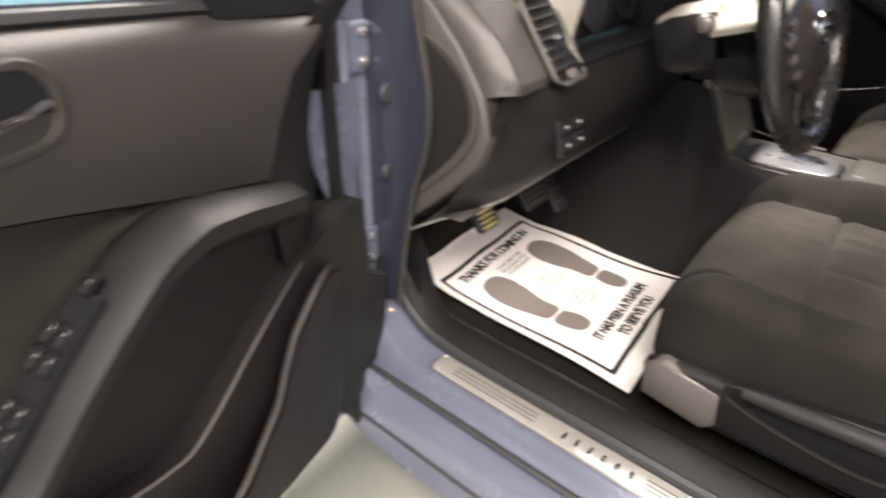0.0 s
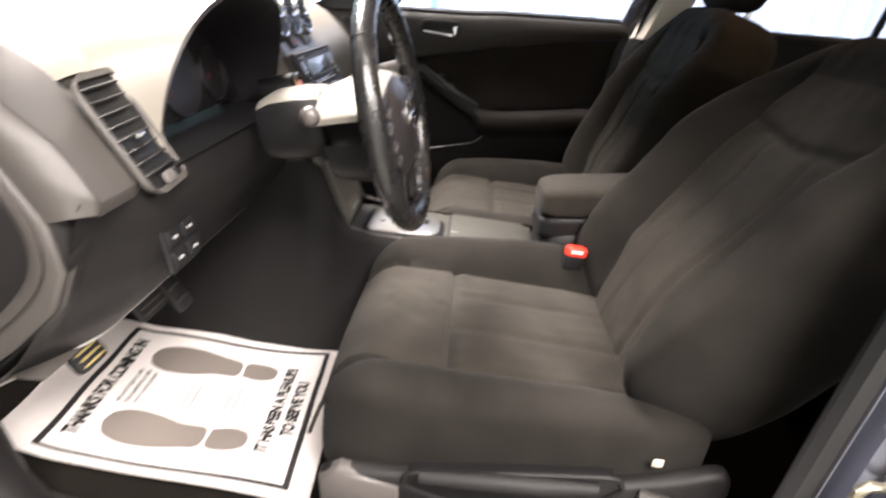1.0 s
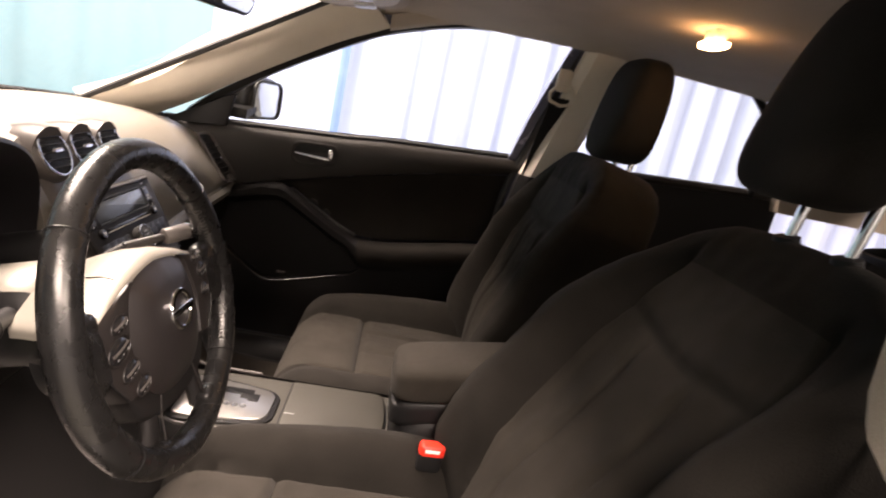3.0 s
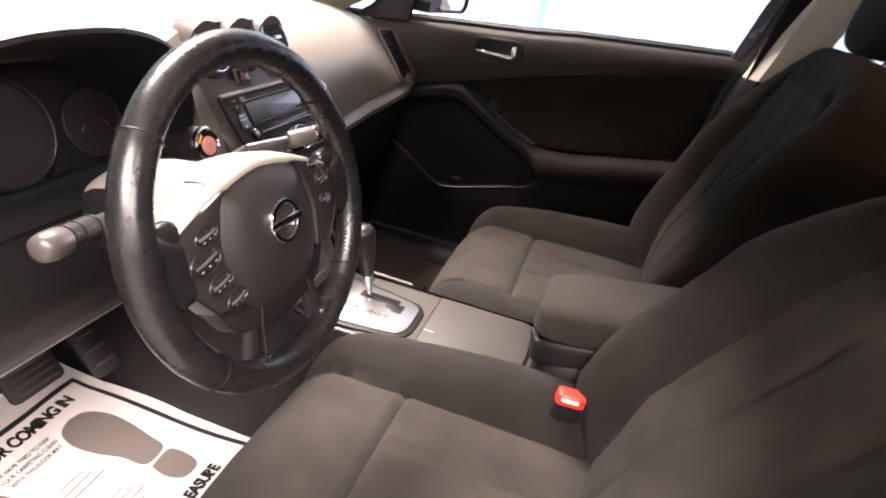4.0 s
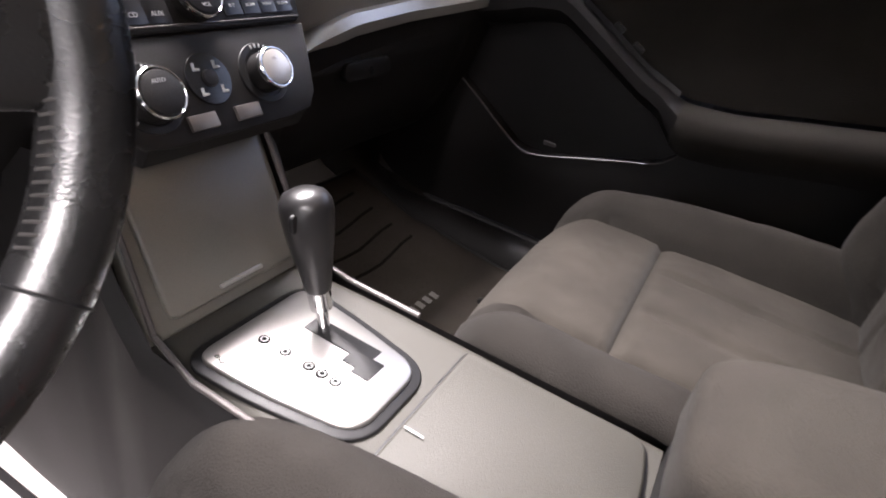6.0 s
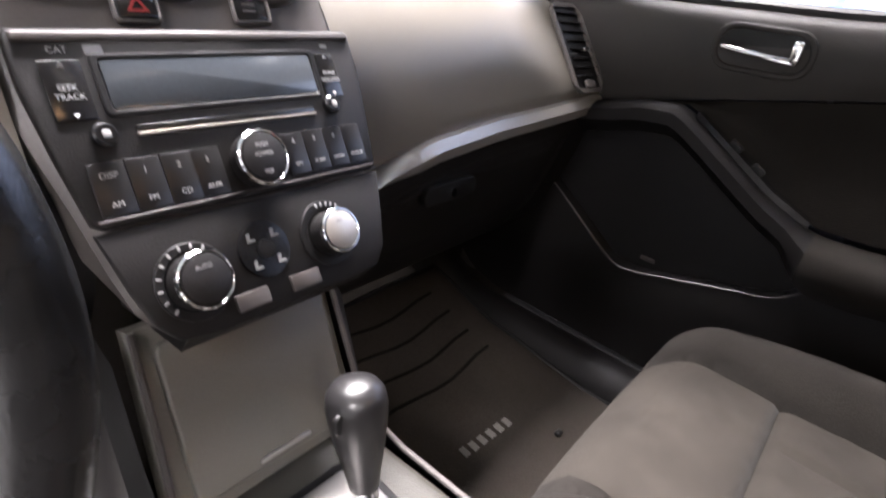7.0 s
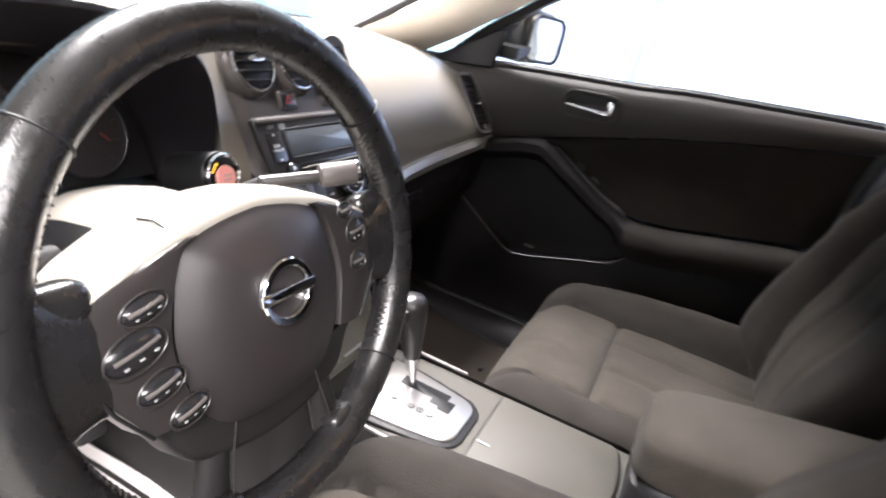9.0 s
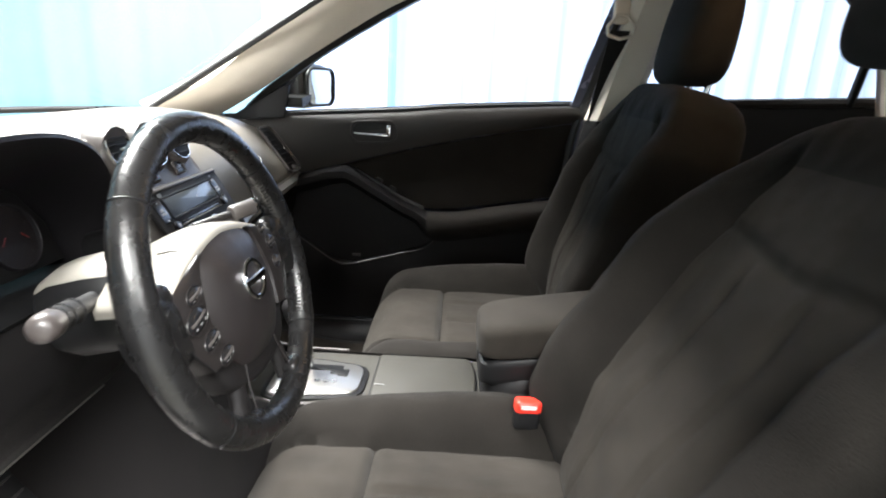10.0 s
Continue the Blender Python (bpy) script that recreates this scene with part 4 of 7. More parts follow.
# climate panel
clim = thing("climate_control", "black climate control panel with two chrome-ringed dials", "climate control", (0, 0.16, 0.85))
CL = [(-0.1165, -0.0905), (-0.108, -0.130), (-0.100, -0.155), (-0.088, -0.1685), (-0.06, -0.1725), (0.06, -0.1725), (0.088, -0.1685), (0.100, -0.155), (0.108, -0.130), (0.1165, -0.0905)]
part("panel", plate(CL, 0.005, LOW, 0.002, z0=-0.0015), DARK, clim)
knob(-0.0690, -0.1345, 0.0195, 0.022, clim, ("AUTO",))
knob(0.0460, -0.1305, 0.0178, 0.022, clim, ("A/C",), SILVER)
for cx, cy, a0 in ((-0.0690, -0.1345, 20), (0.0460, -0.1305, 30)):
    part("dial_recess", ring_plate(ellipse(0.0265, 0.0265, 40, cx, cy), ellipse(0.0200, 0.0200, 40, cx, cy), 0.002, LOW, z0=0.003), DARKER, clim)
    for j in range(11 if cx < 0 else 7):
        a = radians(a0 + (200 if cx < 0 else 120) * j / 10)
        c = MARK
        part("tick", plate(rrect(0.0034, 0.0016, 0.0004, 2), 0.0004, LOW @ Matrix.Translation((cx + 0.0235 * math.cos(a), cy + 0.0235 * math.sin(a), 0.005)) @ Matrix.Rotation(a, 4, "Z"), 0.0001), c, clim)
m = LOW @ Matrix.Translation((-0.013, -0.1275, 0))
pad_ = part("mode_pad", revolve([(0.0215, 0.003), (0.0205, 0.0055), (0.010, 0.006)], m, 40), GLOSS, clim, "round black mode pad")
part("mode_button", revolve([(0.0070, 0.006), (0.0065, 0.0085), (0.003, 0.009)], m, 24), DARK, pad_)
for a in (45, 135, 225, 315):
    mm = m @ Matrix.Translation((0.0140 * math.cos(radians(a)), 0.0140 * math.sin(radians(a)), 0.006))
    part("symbol", plate([(-0.003, -0.003), (0.0035, -0.003), (0.0035, -0.0012), (-0.0005, -0.0008), (0.0005, 0.0035), (-0.0025, 0.0035)], 0.0004, mm, 0.0001), MARK, pad_)
for x in (-0.034, 0.012):
    b = key(x, -0.1590, 0.026, 0.012, clim, 0.003, BEZEL, th=0.003)
    part("mark", plate(rrect(0.008, 0.003, 0.001, 2, x=x, y=-0.1590), 0.0004, LOW, 0.0001, z0=0.006), MARK, b)

# ---- instrument cluster ----
cl = thing("instrument_cluster", "dark instrument cluster with round gauges and red needles", "instrument cluster", (-0.38, 0.33, 0.95))
CM = frame_of((-0.385, 0.345, 0.955), (1, 0, 0), (0, 0.30, 0.95))
part("face", plate([(x * 0.195, -0.055 + 0.135 * yy) for x, yy in ((-1, 0), (1, 0), (0.97, 0.4), (0.82, 0.75), (0.5, 0.95), (0, 1.0), (-0.5, 0.95), (-0.82, 0.75), (-0.97, 0.4))], 0.004, CM), DARKER, cl)
RED = mat("red_needle", (0.16, 0.014, 0.012), 0.5, bump=0)
DIM = mat("dim_marking", (0.030, 0.030, 0.031), 0.6, bump=0)
for x, y, r, a in ((-0.108, 0.0, 0.046, 215), (0.010, 0.004, 0.060, 215), (0.124, -0.006, 0.043, None)):
    g_ = part("gauge", revolve([(r, 0.003), (r * 0.98, 0.008), (r * 0.95, 0.0085), (r * 0.93, 0.005), (0.004, 0.005)], CM @ Matrix.Translation((x, y, 0)), 40), LINING, cl, "round black gauge")
    part("ring", ring_plate(ellipse(r, r, 44), ellipse(r * 0.95, r * 0.95, 44), 0.003, CM @ Matrix.Translation((x, y, 0.008))), LINING, g_)
    for j in range(9):
        t = radians(225 - 270 * j / 8)
        part("tick", plate(rrect(0.006, 0.0014, 0.0004, 2), 0.0004, CM @ Matrix.Translation((x + r * 0.8 * math.cos(t), y + r * 0.8 * math.sin(t), 0.0055)) @ Matrix.Rotation(t, 4, "Z"), 0.0001), DIM, g_)
    for a_, cx_ in ((a, 0.0),) if a else ((228, -0.013), (316, 0.016)):
        part("needle", plate(rrect(0.013, 0.0016, 0.0006, 2, x=r * 0.62 if a else 0.004), 0.0012, CM @ Matrix.Translation((x + cx_, y, 0.0075)) @ Matrix.Rotation(radians(a_), 4, "Z"), 0.0003), RED, g_, "red needle")

# start button
sb = thing("start_button", "chrome-ringed engine start button with red face", "push button", (-0.2066, 0.211, 0.941))
SM = frame_of((-0.2066, 0.2130, 0.941), (1, 0, 0), (0, 0.30, 0.95))
part("mount", plate(ellipse(0.0238, 0.0238, 32), 0.060, SM, 0.003, z0=-0.060), DARKER, sb)
part("ring", ring_plate(ellipse(0.0225, 0.0225, 40), ellipse(0.0185, 0.0185, 40), 0.007, SM), CHROME, sb, "chrome ring")
part("dial", revolve([(0.0185, 0.002), (0.018, 0.004), (0.012, 0.004)], SM, 32), GLOSS, sb)
part("face", revolve([(0.0125, 0.004), (0.0118, 0.0065), (0.004, 0.007)], SM @ Matrix.Translation((0.002, -0.003, 0)), 32), mat("pink_red_button", (0.74, 0.30, 0.26), 0.4, bump=0.02), sb, "pale red push face")
for j, wd in enumerate(("START", "STOP")):
    writing(wd, 0.0042, SM @ Matrix.Translation((0.002, -0.001 - 0.0045 * j, 0.0073)), MARK, "lettering", sb)
writing("LOCK", 0.0048, SM @ Matrix.Translation((-0.0105, 0.0085, 0.0045)) @ Matrix.Rotation(radians(48), 4, "Z"), glow("amber_lock_lamp", (1.0, 0.55, 0.05), 1.2), "lettering", sb)
# grey cheek between hood and stack
part("stack_cheek", loft([[Vector((-0.172, 0.235, 0.86)), Vector((-0.128, 0.222, 0.86)), Vector((-0.118, 0.27, 0.86)), Vector((-0.165, 0.30, 0.86))], [Vector((-0.160, 0.25, 0.93)), Vector((-0.134, 0.245, 0.945)), Vector((-0.128, 0.30, 0.95)), Vector((-0.155, 0.32, 0.95))], [Vector((-0.168, 0.264, 1.00)), Vector((-0.134, 0.280, 1.00)), Vector((-0.128, 0.33, 1.0)), Vector((-0.158, 0.34, 1.0))], [Vector((-0.188, 0.290, 1.050)), Vector((-0.130, 0.312, 1.058)), Vector((-0.12, 0.36, 1.065)), Vector((-0.180, 0.36, 1.06))]]), DASH, dash)

# ---- steering wheel and column ----
wheel = thing("steering_wheel", "black leather steering wheel with pewter spokes and buttons", "steering wheel", (-0.36, 0, 0.95))
RIM_M = frame_of((-0.3638, 0.0192, 0.9555), (0.999, -0.045, 0), (0, 0.295, 0.9545))
WM = frame_of((-0.3655, -0.002, 0.9560), (0.999, -0.045, 0), (0, 0.295, 0.9545)) @ Matrix.Diagonal((0.9, 0.9, 1, 1))
RIM_R = 0.1597


def rim_point(a, r=RIM_R, z=0.0):
    return RIM_M @ Vector((r * math.cos(a), r * math.sin(a), z))


def rim_arc(a0, a1, fat, n=40):
    pts = []
    rings = []
    for k in range(n + 1):
        a = radians(a0 + (a1 - a0) * k / n)
        c = rim_point(a)
        rad = (RIM_M.to_3x3() @ Vector((math.cos(a), math.sin(a), 0)))
        nrm = RIM_M.to_3x3() @ Vector((0, 0, 1))
        f = fat(k / n) if callable(fat) else fat
        wob = 1 + 0.012 * noise.noise((a * 9, 3, 0))
        rings.append([c + f * wob * (0.0165 * math.cos(t) * rad + 0.0158 * math.sin(t) * nrm) for t in (2 * math.pi * j / 16 for j in range(16))])
    return loft(rings)


# upper arc, side grips, lower arc, with narrow seams between
part("rim", rim_arc(40, 139, 0.97), LEATHER, wheel, "worn black leather rim")
part("rim", rim_arc(-42, 39.4, lambda t: 1.0 + 0.05 * math.sin(math.pi * t)), LEATHER, wheel, "worn black leather grip")
part("rim", rim_arc(139.6, 222, lambda t: 1.0 + 0.05 * math.sin(math.pi * t)), LEATHER, wheel, "worn black leather grip")
part("rim", rim_arc(222.6, 317.4, 0.97), LEATHER, wheel, "worn black leather rim")
for a in (39.7, 139.3, 222.3, 317.7):
    rad = RIM_M.to_3x3() @ Vector((math.cos(radians(a)), math.sin(radians(a)), 0))
    nrm = RIM_M.to_3x3() @ Vector((0, 0, 1))
    c = rim_point(radians(a))
    part("rim_seam", tube([c + 0.0167 * math.cos(t) * rad + 0.0160 * math.sin(t) * nrm for t in (2 * math.pi * j / 20 for j in range(20))], 0.0009, 5, closed=True), DARKER, wheel)
# stitches along the inner side of the grips
for a0, a1 in ((-38, -5), (5, 36), (185, 218), (144, 175)):
    bm = bmesh.new()
    n = int(abs(a1 - a0) / 1.9)
    for k in range(n):
        a = radians(a0 + (a1 - a0) * (k + 0.5) / n)
        p = rim_point(a, RIM_R - 0.0172, 0.002)
        q = rim_point(a + 0.012, RIM_R - 0.0125, 0.0085)
        tube([p, (p + q) / 2 + (WM.to_3x3() @ Vector((-0.0012 * math.cos(a), -0.0012 * math.sin(a), 0.0012))), q], 0.00075, 5, bm=bm)
    part("stitching", bm, THREAD, wheel, kind="stuff")
# hub pad
PADSHAPE = [tuple(p[:2]) for p in curve_through([(x, y, 0) for x, y in ((0.0, 0.0635), (-0.034, 0.0590), (-0.056, 0.0515), (-0.068, 0.0410), (-0.0770, 0.011), (-0.0805, -0.018), (-0.073, -0.056), (-0.049, -0.084), (0.0, -0.092), (0.049, -0.084), (0.073, -0.056), (0.0805, -0.018), (0.0770, 0.011), (0.068, 0.0410), (0.056, 0.0515), (0.034, 0.0590), (0.0, 0.0635))], 64)][:-1]


def dome(outline, m, base, rise, rings_n=7, edge=0.006):
    rings = [[m @ Vector((x, y, base - 0.03)) for x, y in outline], [m @ Vector((x, y, base - edge)) for x, y in outline]]
    for k in range(1, rings_n + 1):
        f = k / rings_n
        s = 1 - f * 0.97
        h = base + rise * (1 - s ** 2.2) - edge * (1 - min(1, f * 5)) 
        rings.append([m @ Vector((x * s, y * s, h)) for x, y in inset(outline, edge * 0.4)])
    return loft(rings)


part("airbag_pad", dome(PADSHAPE, WM, -0.0150, 0.0135, edge=0.0045), PAD, wheel, "charcoal vinyl airbag pad")
# emblem: plain ring and bar
part("emblem_ring", ring_plate(ellipse(0.0262, 0.0250, 40), ellipse(0.0197, 0.0186, 40), 0.004, WM, z0=-0.002), CHROME, wheel, "chrome emblem ring")
part("emblem_bar", plate(rrect(0.056, 0.0088, 0.001, 2), 0.004, WM, 0.001, z0=-0.0012), CHROME, wheel, "chrome emblem bar")

# button panels beside the pad; the pale hub shell rolls back from their upper edge
PANEL_IN = [(-0.054, 0.0535), (-0.0665, 0.0440), (-0.0785, 0.011), (-0.082, -0.018), (-0.0745, -0.058)]
PANEL_OUT = [(-0.066, 0.0535), (-0.100, 0.0430), (-0.134, 0.028), (-0.1395, -0.010), (-0.108, -0.062)]
SHELL_EDGE = [(-0.139, 0.018), (-0.134, 0.030), (-0.100, 0.0435), (-0.066, 0.0545), (-0.034, 0.0612), (0.0, 0.0648), (0.034, 0.0612), (0.066, 0.0545), (0.100, 0.0435), (0.134, 0.030), (0.139, 0.018)]


def wing(s):
    a = curve_through([(x, y, 0) for x, y in PANEL_IN], 24)
    b = curve_through([(x, y, 0) for x, y in PANEL_OUT], 24)
    rings = []
    for p, q in zip(a, b):
        row = []
        for f, z in ((0, -0.045), (0, -0.0190), (0.05, -0.0160), (0.35, -0.0150), (0.75, -0.0160), (0.96, -0.0190), (1.0, -0.023), (1.0, -0.045)):
            r = p.lerp(q, f)
            row.append(WM @ Vector((s * r.x, r.y, z)))
        rings.append(row)
    return loft(rings)


for s in (1, -1):
    part("spoke_wing", wing(s), SPOKE, wheel, "dark satin spoke panel")
    part("wing_edge", tube([WM @ Vector((s * x, y, -0.0175)) for x, y in ((-0.1075, -0.062), (-0.127, -0.036), (-0.1395, -0.010), (-0.134, 0.028))], 0.0012, 6), DARKER, wheel)
    spots = ((-0.0995, 0.0205, 0.0155, 0.0082), (-0.1090, -0.0030, 0.0205, 0.0122), (-0.0975, -0.0305, 0.0165, 0.0092), (-0.0815, -0.0550, 0.0150, 0.0084)) if s > 0 else ((-0.0950, 0.0400, 0.0088, 0.0072), (-0.1085, 0.0190, 0.0130, 0.0112), (-0.1080, -0.0080, 0.0108, 0.0092))
    for x, y, a, b in spots:
        mm = WM @ Matrix.Translation((x if s > 0 else -x, y, -0.0165)) @ Matrix.Rotation(radians(12 if s > 0 else 8), 4, "Z")
        k = part("button", dome(ellipse(a, b, 28), mm, 0.002, 0.0025, 4, 0.0015), GLOSS, wheel, "gloss black oval button")
        part("rim", tube([mm @ Vector((p[0], p[1], 0.0020)) for p in ellipse(a + 0.0008, b + 0.0008, 28)], 0.0007, 6, closed=True), SPOKE, k, "thin satin button rim")
        # pale ridge colour and white marks stand in for gloss highlights on the button
        part("ridge", tube([mm @ Vector((a * 0.75 * q, b * 0.10, 0.0040 - 0.0012 * q * q)) for q in (-1, -0.5, 0, 0.5, 1)], 0.0014, 8), BEZEL, k)
        for q in (-0.5, 0.0, 0.5) if a > 0.012 else (0.0,):
            part("mark", plate(rrect(a * 0.16, b * 0.12, 0.0004, 2, x=a * q, y=-b * 0.38), 0.0003, mm @ Matrix.Translation((0, 0, 0.0040)), 0.0001), MARK, k)
    # leather spoke from the panel to the rim
    rings = []
    for k in range(13):
        u = k / 12
        x = s * (0.100 + 0.066 * u)
        lo = -0.046 - 0.012 * u * u + 0.010 * math.sin(math.pi * u)
        hi = 0.034 + 0.022 * u * u - 0.006 * math.sin(math.pi * u)
        ring = []
        for j in range(20):
            t = 2 * math.pi * j / 20
            c, q = math.cos(t), math.sin(t)
            y = (lo + hi) / 2 + (hi - lo) / 2 * math.copysign(abs(c) ** 0.6, c)
            p = Vector((x, y, 0.0115 * math.copysign(abs(q) ** 0.7, q)))
            ring.append((WM @ (p + Vector((0, 0, -0.030)))).lerp(RIM_M @ p, smoothstep(0.1, 1.0, u)))
        rings.append(ring)
    part("side_spoke", loft(rings), LEATHER, wheel, "black leather side spoke", smooth=60)
    part("spoke_thumb", superbox(8, 8, 6, 3, lambda u, v, w, s=s: WM @ Vector((s * 0.143 + 0.021 * u, 0.034 + 0.014 * v, -0.026 + 0.010 * w))), LEATHER, wheel, "shiny worn leather thumb rest", smooth=80)

# lower spokes and lower cover
for s in (1, -1):
    rings = []
    for k in range(9):
        f = k / 8
        p = Vector((s * (0.047 + 0.019 * f), -0.055 - 0.095 * f, -0.030 - 0.004 * f))
        d = Vector((s * 0.54, -0.84, 0))
        q = Vector((s * 0.98, 0.19, 0))
        w_ = 0.017 - 0.004 * math.sin(math.pi * f)
        rings.append([WM @ (p + q * (w_ * math.cos(t)) + Vector((0, 0, 0.009 * math.sin(t)))) for t in (2 * math.pi * j / 12 for j in range(12))])
    part("lower_spoke", loft(rings), DARK, wheel, "charcoal lower spoke")
    part("spoke_crease", tube([WM @ Vector((s * 0.040, -0.075, -0.0205)), WM @ Vector((s * 0.050, -0.112, -0.0215)), WM @ Vector((s * 0.056, -0.142, -0.020))], 0.0010, 6), SPOKE, wheel)
    part("spoke_tip", softbox(0.030, 0.022, 0.020, WM @ pose(s * 0.066, -0.146, -0.022, 0, 0, s * 14), 4, 6), LEATHER, wheel)
COVERS = [tuple(p[:2]) for p in curve_through([(-0.110, -0.050, 0), (-0.095, -0.075, 0), (-0.070, -0.105, 0), (0.0, -0.118, 0), (0.070, -0.105, 0), (0.095, -0.075, 0), (0.110, -0.050, 0), (0.05, -0.06, 0), (-0.05, -0.06, 0)], 40)]
part("lower_cover", plate(COVERS, 0.028, WM, 0.008, z0=-0.050), DARK, wheel, "charcoal lower cover")


def squircle(half_w, top_y, low_y, z, a0, a1, n=28):
    """Part of a rounded ring about the column, from angle a0 to a1."""
    out = []
    for k in range(n + 1):
        a = a0 + (a1 - a0) * k / n
        c, s_ = math.cos(a), math.sin(a)
        mid = (top_y + low_y) / 2
        out.append(WM @ Vector((half_w * math.copysign(abs(c) ** 0.75, c), mid + (top_y - low_y) / 2 * math.copysign(abs(s_) ** 0.75, s_), z)))
    return out


HUB = ((0.098, 0.050, -0.092, -0.026), (0.104, 0.052, -0.098, -0.036), (0.102, 0.052, -0.096, -0.060), (0.096, 0.050, -0.088, -0.095), (0.090, 0.048, -0.082, -0.113))
arc_ = curve_through([(x, y, 0) for x, y in SHELL_EDGE], 48)
part("hub_shell", loft([[WM @ Vector((p.x * kx, p.y + dy * (1 - (p.x / 0.16) ** 2), z)) for p in arc_] for kx, dy, z in ((0.98, -0.006, -0.019), (0.985, -0.001, -0.0178), (0.995, 0.003, -0.020), (1.0, 0.0075, -0.028), (0.99, 0.0105, -0.042), (0.94, 0.0105, -0.060), (0.87, 0.007, -0.080), (0.78, 0.002, -0.100), (0.72, -0.002, -0.116))], False, None, False), HUBGREY, wheel, "pale grey upper hub shell", smooth=70)
for s in (1, -1):
    part("shell_joint", tube([WM @ Vector((s * 0.068, 0.0605, -0.0265)), WM @ Vector((s * 0.066, 0.0640, -0.038)), WM @ Vector((s * 0.064, 0.0640, -0.055))], 0.0006, 5), DARKER, wheel)
part("hub_cover", loft([squircle(w_, t_, b_, z_, math.pi - 0.01, 2 * math.pi + 0.01) for w_, t_, b_, z_ in HUB], False, None, False), DARKER, wheel, "black lower hub cover", smooth=70)
part("hub_core", revolve([(0.040, -0.16), (0.044, -0.12), (0.048, -0.112), (0.048, -0.030), (0.02, -0.028)], WM, 36), DARKER, wheel)

# column shroud and stalks
col = thing("steering_column", "grey steering column shroud with two stalks", "steering column", (-0.36, 0.2, 0.85))
SHROUD = ((0.058, 0.060, -0.040, -0.119), (0.063, 0.066, -0.045, -0.124), (0.064, 0.070, -0.046, -0.15), (0.063, 0.070, -0.044, -0.19), (0.052, 0.060, -0.035, -0.215))
part("upper_shroud", loft([squircle(w_, t_, b_, z_, 0.72, math.pi - 0.72) for w_, t_, b_, z_ in SHROUD], False, None, False), HUBGREY, col, "pale grey upper column shroud", smooth=70)
part("lower_shroud", loft([squircle(w_, t_, b_, z_, math.pi - 0.71, 2 * math.pi + 0.71) for w_, t_, b_, z_ in SHROUD], False, None, False), DARKER, col, "black lower column shroud", smooth=70)
# turn signal stalk: dark ribbed shaft with a pale rounded cap
base, tip = Vector((-0.430, 0.132, 0.948)), Vector((-0.543, 0.100, 0.970))
st = part("stalk", tube([base, base.lerp(tip, 0.35), base.lerp(tip, 0.42), base.lerp(tip, 0.84)], lambda t: 0.0085 + 0.003 * smoothstep(0.3, 0.6, t), 18), DARK, col, "dark turn signal stalk")
part("stalk_tip", tube([base.lerp(tip, q) for q in (0.76, 0.79, 0.90, 0.97, 1.0, 1.01)], lambda t: (0.0112, 0.0122, 0.0124, 0.0112, 0.0078, 0.003)[round(t * 5)], 22), STALK, st, "pale rounded stalk cap")
for q in (0.44, 0.62, 0.74):
    part("rib", tube([base.lerp(tip, q), base.lerp(tip, q + 0.02)], 0.0124, 18), DARKER, st)
for k in range(3):
    q = base.lerp(tip, 0.50 + 0.09 * k) + Vector((0, -0.0100, 0.0060))
    part("mark", softbox(0.004, 0.0006, 0.002, frame_of(q, tip - base, (0, 0.2, 1)) @ Matrix.Rotation(radians(90), 4, "X"), 6, 2), MARK, st)
# wiper stalk: grey shaft, silver barrel and chrome-rimmed end
root, base, tip = Vector((-0.330, 0.135, 0.950)), Vector((-0.284, 0.097, 0.9835)), Vector((-0.225, 0.047, 1.000))
part("stalk_root", tube([root, base], 0.006, 12), DARKER, col)
st = part("stalk", tube([base, base.lerp(tip, 0.4), base.lerp(tip, 0.66)], lambda t: 0.0062 - 0.0015 * t, 16), SPOKE, col, "grey wiper stalk")
part("stalk_barrel", tube([base.lerp(tip, q) for q in (0.60, 0.62, 0.65, 0.985, 1.0)], lambda t: (0.0075, 0.0098, 0.0102, 0.0102, 0.0095)[round(t * 4)], 22), BEZEL, st, "silver stalk barrel")
part("chrome_band", tube([base.lerp(tip, 0.995), base.lerp(tip, 1.025)], 0.0106, 22), CHROME, st, "chrome end ring")
part("stalk_tip", tube([base.lerp(tip, q) for q in (1.02, 1.06, 1.085)], lambda t: 0.0088 - 0.003 * (t > 0.9), 18), DARK, st, "dark stalk end")

# ---- centre console ----
con = thing("centre_console", "grey centre console with silver shift gate and covered cup holder", "console", (-0.02, -0.2, 0.36))


def console_side(s):
    x_top, x_bot = (0.078, 0.105) if s > 0 else (-0.118, -0.140)
    pts = [(0.68, 0.76), (0.36, 0.77), (0.22, 0.790), (0.185, 0.778), (0.150, 0.705), (0.115, 0.655), (0.0, 0.648), (-0.26, 0.650), (-0.34, 0.64), (-0.70, 0.60)]
    top = [Vector((x_top, y, z)) for y, z in pts]
    bm = bmesh.new()
    rows = [top, [p + Vector((0.012 * s, 0, -0.02)) for p in top], [Vector((x_bot, p.y, 0.36)) for p in top]]
    return loft(rows, False, bm, False)


part("side_panel", console_side(1), DARK, con, "charcoal console side")
part("side_panel", console_side(-1), DARK, con, "charcoal console side")


def deck(u, v):
    y = 0.130 - 0.400 * v
    x0, x1 = -0.118, 0.078
    x = x0 + (x1 - x0) * u
    e = max(0, abs(2 * u - 1) - 0.86) / 0.14
    return Vector((x, y, 0.650 - 0.012 * e * e - 0.004 * smoothstep(0.0, 0.12, y)))


part("deck", grid(28, 24, deck), CONSOLE, con, "grey console deck")
